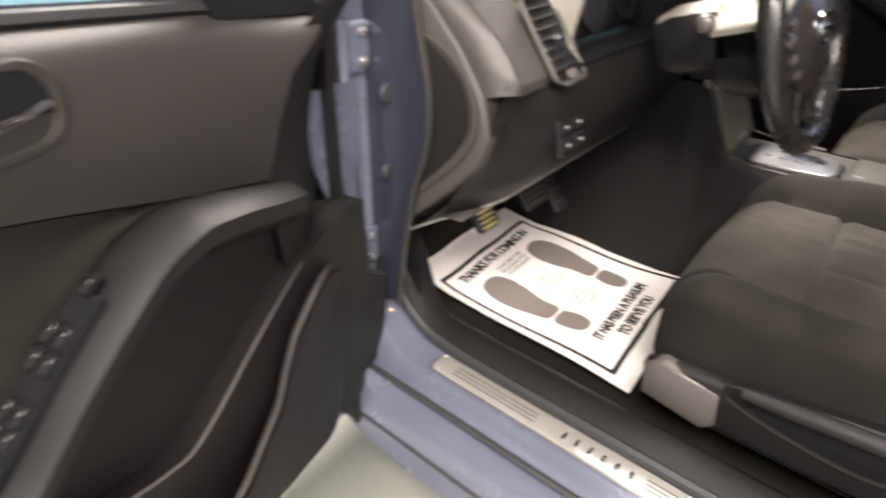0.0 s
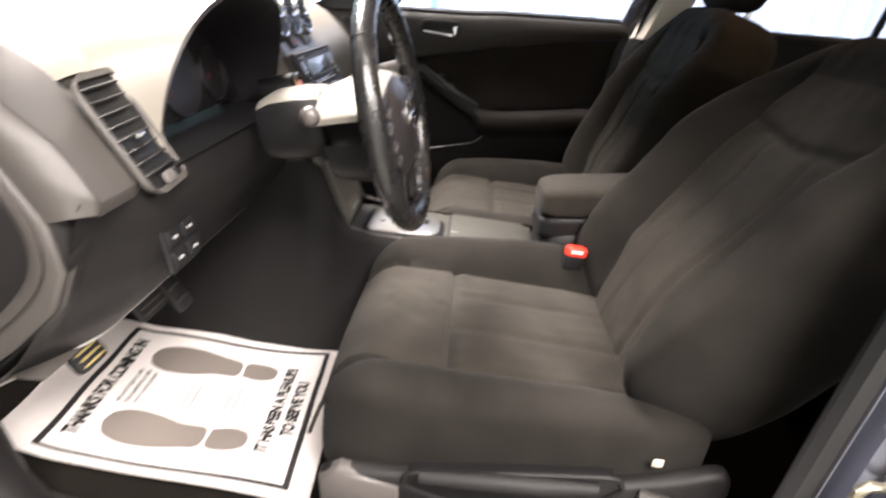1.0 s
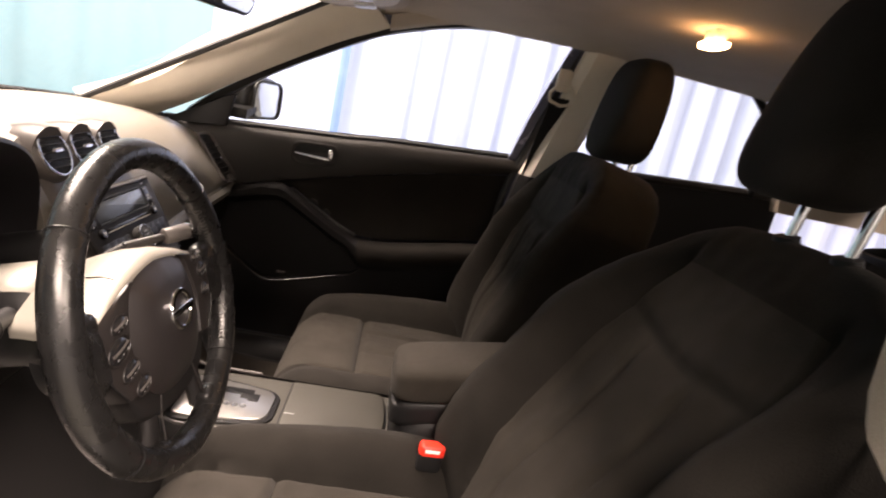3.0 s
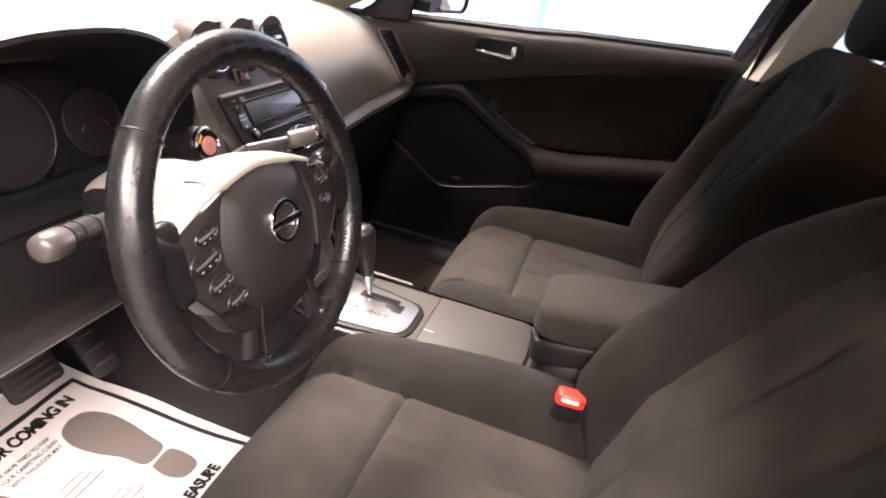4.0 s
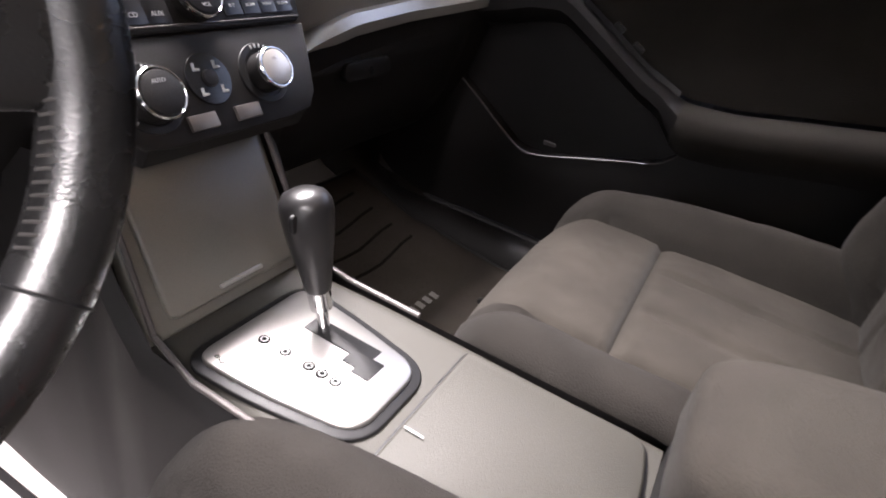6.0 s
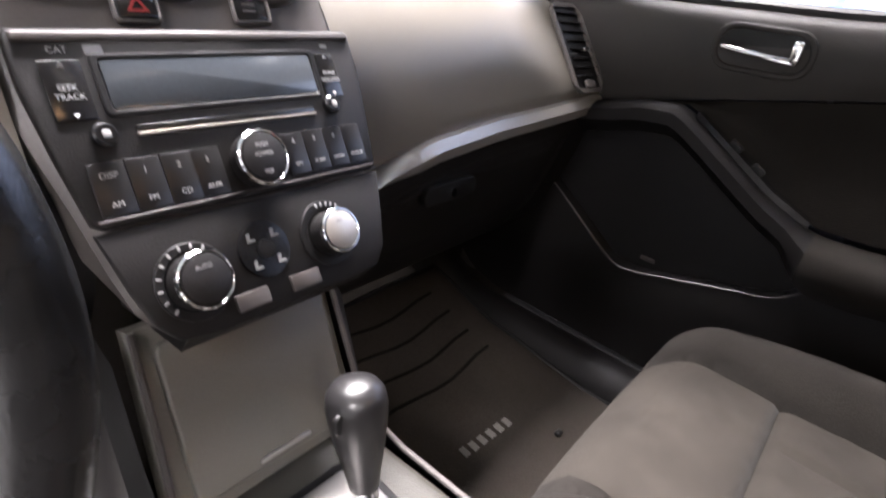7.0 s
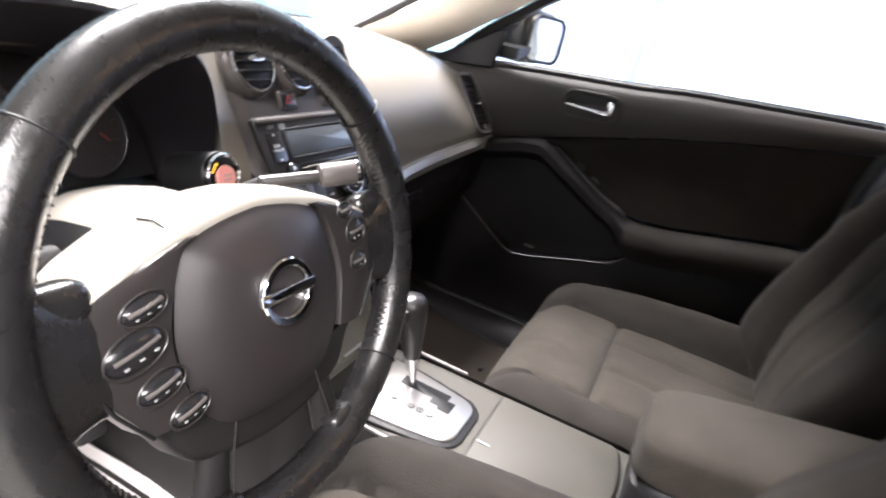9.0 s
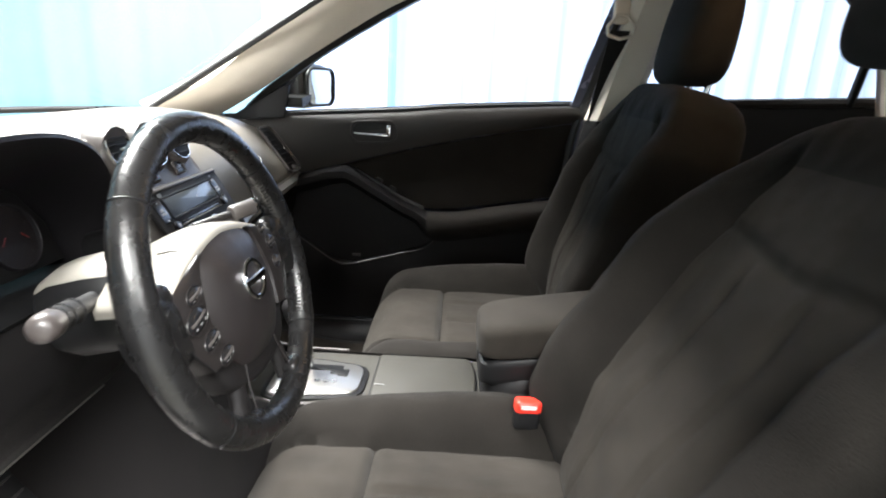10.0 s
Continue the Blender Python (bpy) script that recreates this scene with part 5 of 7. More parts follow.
# sloping storage door ahead of the shifter
SLOPE = frame_of((-0.014, 0.150, 0.705), (1, 0, 0), (0, 0.44, 0.90))
part("slope", plate([(-0.098, -0.062), (0.088, -0.062), (0.084, 0.100), (-0.090, 0.100)], 0.012, SLOPE, 0.004, z0=-0.016), STORAGE, con)
door_ = part("storage_door", plate(rrect(0.152, 0.134, 0.010, y=0.018), 0.006, SLOPE, 0.003, z0=-0.003), STORAGE, con, "grey storage door under the radio")
part("finger_grip", plate(rrect(0.051, 0.0042, 0.0018, 3, x=0.003, y=-0.040), 0.003, SLOPE, 0.001, z0=0.003), SILVER, door_, "bright finger grip")
for s in (-1, 1):
    part("edge_trim", tube([SLOPE @ Vector((s * 0.087, 0.098, 0.0)), SLOPE @ Vector((s * 0.090, 0.02, 0.001)), SLOPE @ Vector((s * 0.094, -0.052, 0.0)), Vector((-0.02 + s * 0.098, 0.07, 0.651)), Vector((-0.02 + s * 0.098, -0.02, 0.651))], 0.0030, 8), BEZEL, con, "satin grey edge trim")
# shift gate
GATE = fillet([(-0.102, 0.088), (-0.098, 0.02), (-0.082, -0.064), (0.008, -0.064), (0.024, 0.02), (0.030, 0.088)], [0.018, 0.03, 0.024, 0.024, 0.03, 0.018], 7)
part("gate_surround", plate(inset(GATE, -0.009), 0.004, pose(0, 0, 0.6495)), DARKER, con, "black shift gate surround")
gate = part("shift_gate", plate(GATE, 0.004, pose(0, 0, 0.6535), 0.002), STEEL, con, "brushed silver shift gate")
SLOT = [(-0.017, 0.046), (0.003, 0.046), (0.003, -0.026), (-0.010, -0.026), (-0.010, -0.038), (-0.034, -0.038), (-0.034, -0.020), (-0.028, -0.020), (-0.028, -0.006), (-0.017, -0.006)]
part("slot", plate(SLOT, 0.0012, pose(0, 0, 0.6572), 0.0003), DARKER, gate, "black shift slot")
for k, y in enumerate((0.060, 0.036, 0.010, -0.004, -0.018)):
    part("position_dot", revolve([(0.0055, 0), (0.005, 0.001), (0.002, 0.001)], pose(-0.0515, y, 0.6574), 16), GLOSS, gate)
    part("letter_ring", ring_plate(ellipse(0.0036, 0.0036, 14), ellipse(0.0022, 0.0022, 14), 0.0003, pose(-0.0515, y, 0.6584)), MARK, gate)
# shift lever
sh = thing("gear_lever", "black leather gear lever with chrome collar", "gear lever", (-0.012, 0.034, 0.655))
base, tip = Vector((-0.006, 0.030, 0.652)), Vector((-0.010, 0.062, 0.790))
part("rod", tube([base, base.lerp(tip, 0.35)], 0.0055, 14), CHROME, sh, "chrome rod")
part("collar", tube([base.lerp(tip, 0.20), base.lerp(tip, 0.22), base.lerp(tip, 0.36), base.lerp(tip, 0.37)], lambda t: 0.0098 + 0.0012 * t, 20), CHROME, sh, "chrome collar")
prof_ = [(0.33, 0.0105), (0.345, 0.0118), (0.40, 0.0128), (0.52, 0.0158), (0.64, 0.0190), (0.76, 0.0215), (0.86, 0.0228), (0.92, 0.0218), (0.965, 0.0180), (0.99, 0.0110), (1.0, 0.003)]
axis = (tip - base).normalized()
px = axis.orthogonal().normalized()
py = axis.cross(px)
part("knob", loft([[base + axis * (tip - base).length * h + r * (math.cos(t) * px + math.sin(t) * py) for t in (2 * math.pi * j / 28 for j in range(28))] for h, r in prof_]), KNOB, sh, "black shift knob")
part("release_button", softbox(0.010, 0.006, 0.018, pose(-0.030, 0.052, 0.768, 0, -8, 0), 4, 4), DARKER, sh)
# cup-holder lid
LID = fillet([(-0.096, -0.085), (-0.103, -0.252), (-0.06, -0.261), (-0.02, -0.264), (0.025, -0.262), (0.063, -0.254), (0.060, -0.085)], [0.006, 0.012, 0.02, 0.02, 0.02, 0.014, 0.006])
part("lid_gap", plate(inset(LID, -0.003), 0.002, pose(0, 0, 0.6500), 0.0005), DARKER, con)
lid = part("cup_lid", plate(LID, 0.0065, pose(0, 0, 0.6505), 0.003), CONSOLE, con, "grey cup holder lid")
part("lid_mark", plate(rrect(0.0022, 0.018, 0.0008, 2, x=-0.055, y=-0.097), 0.0005, pose(0, 0, 0.6585, 0, 0, 0), 0.0002), MARK, lid)
# rear bin and armrest
part("bin", superbox(12, 16, 8, 7, lambda u, v, w: Vector((-0.024 + 0.084 * u, -0.465 + 0.195 * v, 0.60 + 0.130 * w - 0.018 * v * (w > 0)))), DARKER, con, "charcoal console bin")
part("bin_ledge", tube([Vector((-0.113, y, 0.662 - 0.03 * smoothstep(-0.30, -0.5, y))) for y in (-0.24, -0.28, -0.32, -0.36, -0.42, -0.5)], 0.010, 8), DARKER, con, "black console ledge")
arm = part("armrest", superbox(20, 28, 10, 6, lambda u, v, w: Vector((-0.034 + 0.072 * u, -0.438 + 0.180 * v, 0.790 + 0.031 * w + 0.004 * (1 - u * u) * (w > 0) - 0.030 * v))), CLOTH, con, "padded grey cloth armrest")
part("armrest_base", superbox(12, 18, 6, 8, lambda u, v, w: Vector((-0.032 + 0.066 * u, -0.435 + 0.172 * v, 0.738 + 0.026 * w - 0.030 * v))), DARKER, con, "black armrest base")

# ---- seats ----
def seat(name, label, cx, dy, lever, ox, lean_deg, hy, hz):
    hx = -0.014 if lever else 0.0
    rest_w, rest_d = (0.104, 0.052) if lever else (0.114, 0.055)
    s = thing(name, label, "car seat", (cx, -0.25 + dy, 0.36), group="front seats")
    cy = -0.215 + dy

    def cushion(u, v, w):
        x = 0.262 * u * (1 - 0.05 * smoothstep(0.3, 1.0, v))
        y = 0.285 * v
        top = smoothstep(-0.2, 0.6, w)
        ax = abs(x)
        z = (0.522 if lever else 0.515) + 0.098 * w + 0.016 * (y + 0.1)
        bol = smoothstep(0.145, 0.215, ax)
        z += top * ((0.034 if x < 0 else 0.074) * bol * (0.55 + 0.45 * smoothstep(0.26, -0.1, y)))
        z -= top * 0.014 * math.exp(-((ax - 0.163) / 0.007) ** 2)
        inside = smoothstep(0.17, 0.155, ax)
        z -= top * 0.015 * inside * math.exp(-((y - 0.105) / 0.006) ** 2)
        z += top * inside * 0.010 * math.cos(x / 0.165 * math.pi / 2)
        z -= top * inside * smoothstep(0.10, 0.09, y) * 0.008 * (math.exp(-((x - 0.055) / 0.006) ** 2) + math.exp(-((x + 0.055) / 0.006) ** 2))
        z -= top * 0.03 * smoothstep(0.19, 0.285, y) ** 2
        z += top * (0.0025 * noise.noise((x * 14 + cx * 9, y * 14, 2)) + 0.0015 * noise.noise((x * 38, y * 38 + cx, 5)))
        return Vector((cx + x, cy + y, z))

    part("cushion_insert", superbox(64, 64, 16, 7, cushion, lambda u, v, w: w > 0.2 and abs(u) < 0.625), CLOTH, s, "worn grey-brown cloth cushion panel", smooth=80)
    part("cushion_bolster", superbox(64, 64, 16, 7, cushion, lambda u, v, w: not (w > 0.2 and abs(u) < 0.625)), CLOTH_DARK, s, "dark cloth cushion bolsters", smooth=80)
    # piping along the lower front edge
    part("piping", tube([cushion(-0.97 + 1.94 * k / 40, 0.99, 0.12) + Vector((0, 0.004, 0.0)) for k in range(41)], 0.0036, 6), CLOTH, s)
    # seat back
    lean, oz = radians(lean_deg), 0.56

    def back(u, v, w):
        h = 0.02 + (0.312 if lever else 0.305) * (v + 1)
        f = (v + 1) / 2
        half = interp(f, [(0, 0.225), (0.25, 0.252), (0.55, 0.262), (0.78, 0.250), (0.92, 0.215), (1.0, 0.175)])
        x = half * u
        ax = abs(x)
        front = smoothstep(-0.2, 0.6, w)
        d = 0.060 * w * (1 - 0.25 * f) - 0.075 * smoothstep(0.1, -0.9, w) * f
        d += 0.014 * (1 - f) * front + 0.016 * front * math.exp(-((f - 0.25) / 0.18) ** 2)
        bol = smoothstep(0.135, 0.215, ax)
        d += front * (0.078 if lever else 0.064) * bol * smoothstep(0.98, 0.55, f) * smoothstep(-0.1, 0.15, f)
        side = half * 0.6333
        d -= front * 0.011 * math.exp(-((ax - side) / 0.007) ** 2) * smoothstep(0.93, 0.85, f)
        inner = smoothstep(side + 0.008, side - 0.01, ax)
        yoke = 0.705 - 0.030 * (1 - min(1, ax / 0.14))
        d -= front * inner * 0.006 * math.exp(-((f - yoke) / 0.010) ** 2)
        low = smoothstep(yoke, yoke - 0.06, f)
        d -= front * inner * low * 0.008 * (math.exp(-((ax - 0.062) / 0.006) ** 2))
        d += front * inner * low * 0.008 * math.cos(min(1, ax / 0.15) * math.pi / 2)
        d += front * (0.003 * noise.noise((x * 12 + cx * 5, f * 9, 7)) + 0.0018 * noise.noise((x * 34, f * 22 + cx, 3)))
        yy = ox - math.sin(lean) * h + math.cos(lean) * d
        zz = oz + math.cos(lean) * h + math.sin(lean) * d
        return Vector((cx + x, yy, zz))

    def is_insert(u, v, w):
        return w > 0.3 and abs(u) < 0.6333 and v < 0.75
    part("back_insert", superbox(60, 72, 12, 6, back, is_insert), CLOTH, s, "grey-brown cloth backrest panel", smooth=80)
    part("back_bolster", superbox(60, 72, 12, 6, back, lambda u, v, w: not is_insert(u, v, w)), CLOTH_DARK, s, "dark cloth backrest sides", smooth=80)
    # head restraint
    def rest(u, v, w):
        wide = rest_w * (1 - 0.10 * smoothstep(0.0, 1.0, w) - 0.12 * smoothstep(0.2, -1.0, w))
        return Vector((cx + hx + wide * u, hy + rest_d * v * (1 - 0.18 * w) - (0.030 if lever else 0.012) * w - 0.010 * u * u * (v > 0), hz + (0.124 if lever else 0.117) * w))
    hr = part("head_restraint", superbox(24, 16, 24, 4.2, rest), CLOTH_DARK, s, "dark cloth head restraint", smooth=80)
    for dx in (hx - 0.050, hx + 0.050):
        part("post", tube([(cx + dx, hy - 0.012, 1.115), (cx + dx, hy - 0.028, 1.22)], 0.0065, 12), CHROME, hr, "chrome head restraint post")
        part("post_collar", revolve([(0.016, 0), (0.015, 0.008), (0.009, 0.010)], pose(cx + dx, hy - 0.017, 1.148, -12), 16), DARKER, s)
    # plastic base and side shields
    for sd in (-1, 1):
        xs = cx + sd * 0.262
        outline = [(p[0], p[1] + 0.034) for p in curve_through([(0.25, 0.435, 0), (0.26, 0.47, 0), (0.20, 0.485, 0), (0.10, 0.495, 0), (-0.10, 0.520, 0), (-0.20, 0.545, 0), (-0.265, 0.570, 0), (-0.285, 0.54, 0), (-0.265, 0.47, 0), (-0.20, 0.425, 0), (0.0, 0.405, 0), (0.18, 0.405, 0)], 44)]
        m = frame_of((xs, cy, 0), (0, 1, 0) if sd > 0 else (0, -1, 0), (0, 0, 1))
        o = [(x if sd > 0 else -x, y) for x, y in outline]
        sp = part("side_shield", plate(o[::1 if sd > 0 else -1], 0.022, m, 0.010), DARK, s, "charcoal plastic side shield")
        if sd < 0 and lever:
            cap = [(x if sd > 0 else -x, y) for x, y in ((0.255, 0.445), (0.262, 0.500), (0.235, 0.518), (0.150, 0.506), (0.142, 0.450), (0.16, 0.43))]
            part("front_cap", plate(cap[::-1], 0.026, m, 0.008), BEZEL, s, "pale grey front cap of the seat base")
            lv = [(p[0], p[1] + 0.034) for p in curve_through([(-0.145, 0.525, 0), (-0.13, 0.540, 0), (-0.08, 0.535, 0), (0.03, 0.518, 0), (0.13, 0.500, 0), (0.145, 0.485, 0), (0.13, 0.470, 0), (0.06, 0.455, 0), (-0.03, 0.450, 0), (-0.10, 0.47, 0)], 36)]
            part("recess_rim", tube([m @ Vector((-x, y, 0.023)) for x, y in lv], 0.0035, 6, closed=True), DARK, sp, "raised rim of the lever recess")
            part("recess", plate([(-x, y) for x, y in inset(lv, 0.004)][::-1], 0.0235, m, 0.001), DARKER, sp)
            part("height_lever", tube([m @ Vector((-0.125, 0.534, 0.030)), m @ Vector((-0.05, 0.546, 0.034)), m @ Vector((0.04, 0.554, 0.034)), m @ Vector((0.11, 0.559, 0.030))], lambda t: 0.0085 + 0.004 * math.sin(math.pi * t), 12, flat=0.7), DARK, sp, "charcoal seat height lever")
            part("recline_lever", tube([m @ Vector((0.165, 0.554, 0.026)), m @ Vector((0.21, 0.550, 0.032)), m @ Vector((0.255, 0.546, 0.030))], 0.012, 12, flat=0.6), TRIM, sp, "grey recline lever")
            part("tag", softbox(0.003, 0.015, 0.012, pose(xs - 0.012, cy - 0.182, 0.602, 0, 0, 0), 6, 2), WEBBING, s, "white cloth seat tag")
        part("seat_rail", softbox(0.03, 0.50, 0.022, pose(cx + sd * 0.20, cy, 0.385), 8, 4), STEEL, s, "metal seat rail")
    part("seat_base", superbox(8, 10, 4, 8, lambda u, v, w: Vector((cx + 0.245 * u, cy - 0.01 + 0.25 * v, 0.425 + 0.035 * w))), DARKER, s, "black seat base")
    return s


seat("driver_seat", "dark cloth driver's seat with grey-brown worn inserts", -0.338, 0.0, True, -0.430, 25.0, -0.662, 1.322)
seat("passenger_seat", "dark cloth front passenger seat with grey-brown inserts", 0.372, -0.085, False, -0.520, 12.5, -0.695, 1.292)

# buckles
for x, y, z, tilt in ((-0.150, -0.338, 0.694, -18), (0.115, -0.44, 0.66, 14)):
    b = thing("seat_belt_buckle", "black seat belt buckle with red release button", "buckle", (x, y, z), group="front buckles")
    m = pose(x, y, z - 0.008, 3, 0, 8)
    part("housing", plate(rrect(0.024, 0.040, 0.008), 0.030, m @ Matrix.Translation((0, 0, -0.026)), 0.003), DARKER, b)
    part("release_button", plate(rrect(0.024, 0.041, 0.007), 0.017, m @ Matrix.Translation((0, 0, 0.001)), 0.005), BUCKLE_RED, b, "red release button")
    part("lettering", plate(rrect(0.024, 0.006, 0.001, 2), 0.0006, m @ frame_of((-0.0122, 0.002, 0.010), (0, -1, 0), (0, 0, 1)), 0.0002), PAPER, b, "pale lettering bar")
    part("stalk", tube([m @ Vector((0, 0, -0.03)), m @ Vector((0.0, -0.03, -0.16))], 0.011, 8, flat=0.5), DARKER, b)

# rear bench
rb = thing("rear_bench", "dark cloth rear bench with grey-brown inserts and head restraints", "rear seat", (0, -1.2, 0.36))
part("bench_cushion", superbox(30, 16, 8, 6, lambda u, v, w: Vector((0.64 * u, -1.15 + 0.26 * v, 0.53 + 0.10 * w))), CLOTH_DARK, rb)


def bench(u, v, w):
    h = 0.30 * (v + 1)
    return Vector((0.63 * u, -1.36 - 0.40 * h + 0.055 * w, 0.55 + 0.92 * h + 0.02 * w))


part("bench_back", superbox(36, 16, 6, 6, bench, lambda u, v, w: not (w > 0.2 and 0.25 < abs(u) < 0.82)), CLOTH_DARK, rb)
for sd in (-1, 1):
    part("bench_insert", superbox(36, 16, 6, 6, bench, lambda u, v, w, sd=sd: w > 0.2 and 0.25 < sd * u < 0.82), CLOTH, rb)
for x in (-0.33, 0.33):
    h = part("head_restraint", superbox(16, 10, 12, 4.5, lambda u, v, w: Vector((x + 0.125 * u, -1.60 + 0.05 * v, 1.165 + 0.065 * w))), CLOTH, rb, "grey cloth head restraint")

# seat belts on the B pillars
for s in (-1, 1):
    belt = thing("seat_belt", "tan webbing seat belt hanging at the door pillar", "seat belt", (s * 0.63, -0.60, 0.5), group="front seat belts")
    top, bot = Vector((s * 0.575, -0.600, 1.405)), Vector((s * 0.668, -0.575, 0.60))
    ring = Vector((s * 0.600, -0.592, 1.30)) if s > 0 else Vector((-0.521, -0.597, 1.414))
    wv = Vector((0, 0.024, 0)) if s > 0 else Vector((0.005, 0.009, 0))
    if s < 0:
        pts = [ring, Vector((-0.546, -0.597, 1.289)), Vector((-0.570, -0.597, 1.165)), Vector((-0.588, -0.599, 1.045)), Vector((-0.664, -0.632, 0.96)), Vector((-0.676, -0.640, 0.70)), Vector((-0.665, -0.585, 0.45))]
    else:
        pts = [ring, Vector((0.645, -0.585, 1.18)), Vector((0.665, -0.575, 1.05)), Vector((0.672, -0.57, 0.75)), Vector((0.675, -0.56, 0.45))]
    c = curve_through(pts, 20)
    part("webbing", loft([[p - wv, p + wv, p + wv + Vector((s * 0.0022, 0, 0)), p - wv + Vector((s * 0.0022, 0, 0))] for p in c]), WEBBING if s < 0 else DARK, belt, "tan woven webbing" if s < 0 else "dark woven webbing")
    part("guide_loop", tube([ring + Vector((s * -0.004, dy, dz)) for dy, dz in ((-0.03, -0.012), (0.0, -0.020), (0.03, -0.012), (0.034, 0.008), (0.012, 0.034), (-0.012, 0.034), (-0.034, 0.008))], 0.0045, 8, closed=True), PILLAR, belt, "beige belt guide loop")
    part("anchor_cover", softbox(0.016, 0.04, 0.06, pose(ring.x + s * 0.012, ring.y, ring.z + 0.045), 5, 5), PILLAR, belt, "beige anchor cover")
    part("tongue", softbox(0.008, 0.045, 0.035, pose(c[12].x - s * 0.008, c[12].y, c[12].z), 5, 4), DARKER, belt, "black belt tongue") if s < 0 else None
    if s < 0:
        part("tongue_plate", softbox(0.003, 0.020, 0.03, pose(c[12].x - s * 0.010, c[12].y + 0.012, c[12].z - 0.03), 6, 3), CHROME, belt, "bright metal belt tongue")

# ---- front doors: built shut, the driver's then swung open on its hinges ----
BELT = [(0.50, 1.022), (0.36, 1.034), (0.27, 1.046), (0.10, 1.060), (-0.05, 1.072), (-0.16, 1.086), (-0.52, 1.112), (-0.60, 1.116)]
LINE = [(0.42, 0.845), (0.30, 0.868), (0.20, 0.892), (0.07, 0.930), (-0.11, 0.978), (-0.27, 1.016), (-0.50, 1.060), (-0.58, 1.072)]
BELT_T, LINE_T = BELT[::-1], LINE[::-1]
RIDGE = [(0.46, 0.82), (0.30, 0.862), (0.20, 0.890), (0.155, 0.905), (0.10, 0.912), (0.06, 0.891), (0.0, 0.857), (-0.06, 0.823), (-0.125, 0.797), (-0.21, 0.802), (-0.44, 0.845), (-0.56, 0.862)]
RIDGE_T = RIDGE[::-1]
RIDGE_OPEN = [(-0.56, 0.83), (-0.44, 0.80), (-0.21, 0.75), (-0.09, 0.735), (-0.03, 0.768), (0.02, 0.812), (0.065, 0.847), (0.12, 0.885), (0.17, 0.898), (0.22, 0.890), (0.30, 0.866), (0.46, 0.82)]
POCKET = [(0.44, 0.78), (0.33, 0.745), (0.275, 0.712), (0.24, 0.690), (0.137, 0.622), (0.092, 0.618), (0.03, 0.634), (-0.058, 0.659), (-0.123, 0.678), (-0.16, 0.713), (-0.237, 0.718), (-0.316, 0.735), (-0.56, 0.775)]
POCKET_T = POCKET[::-1]
Y1 = -0.555


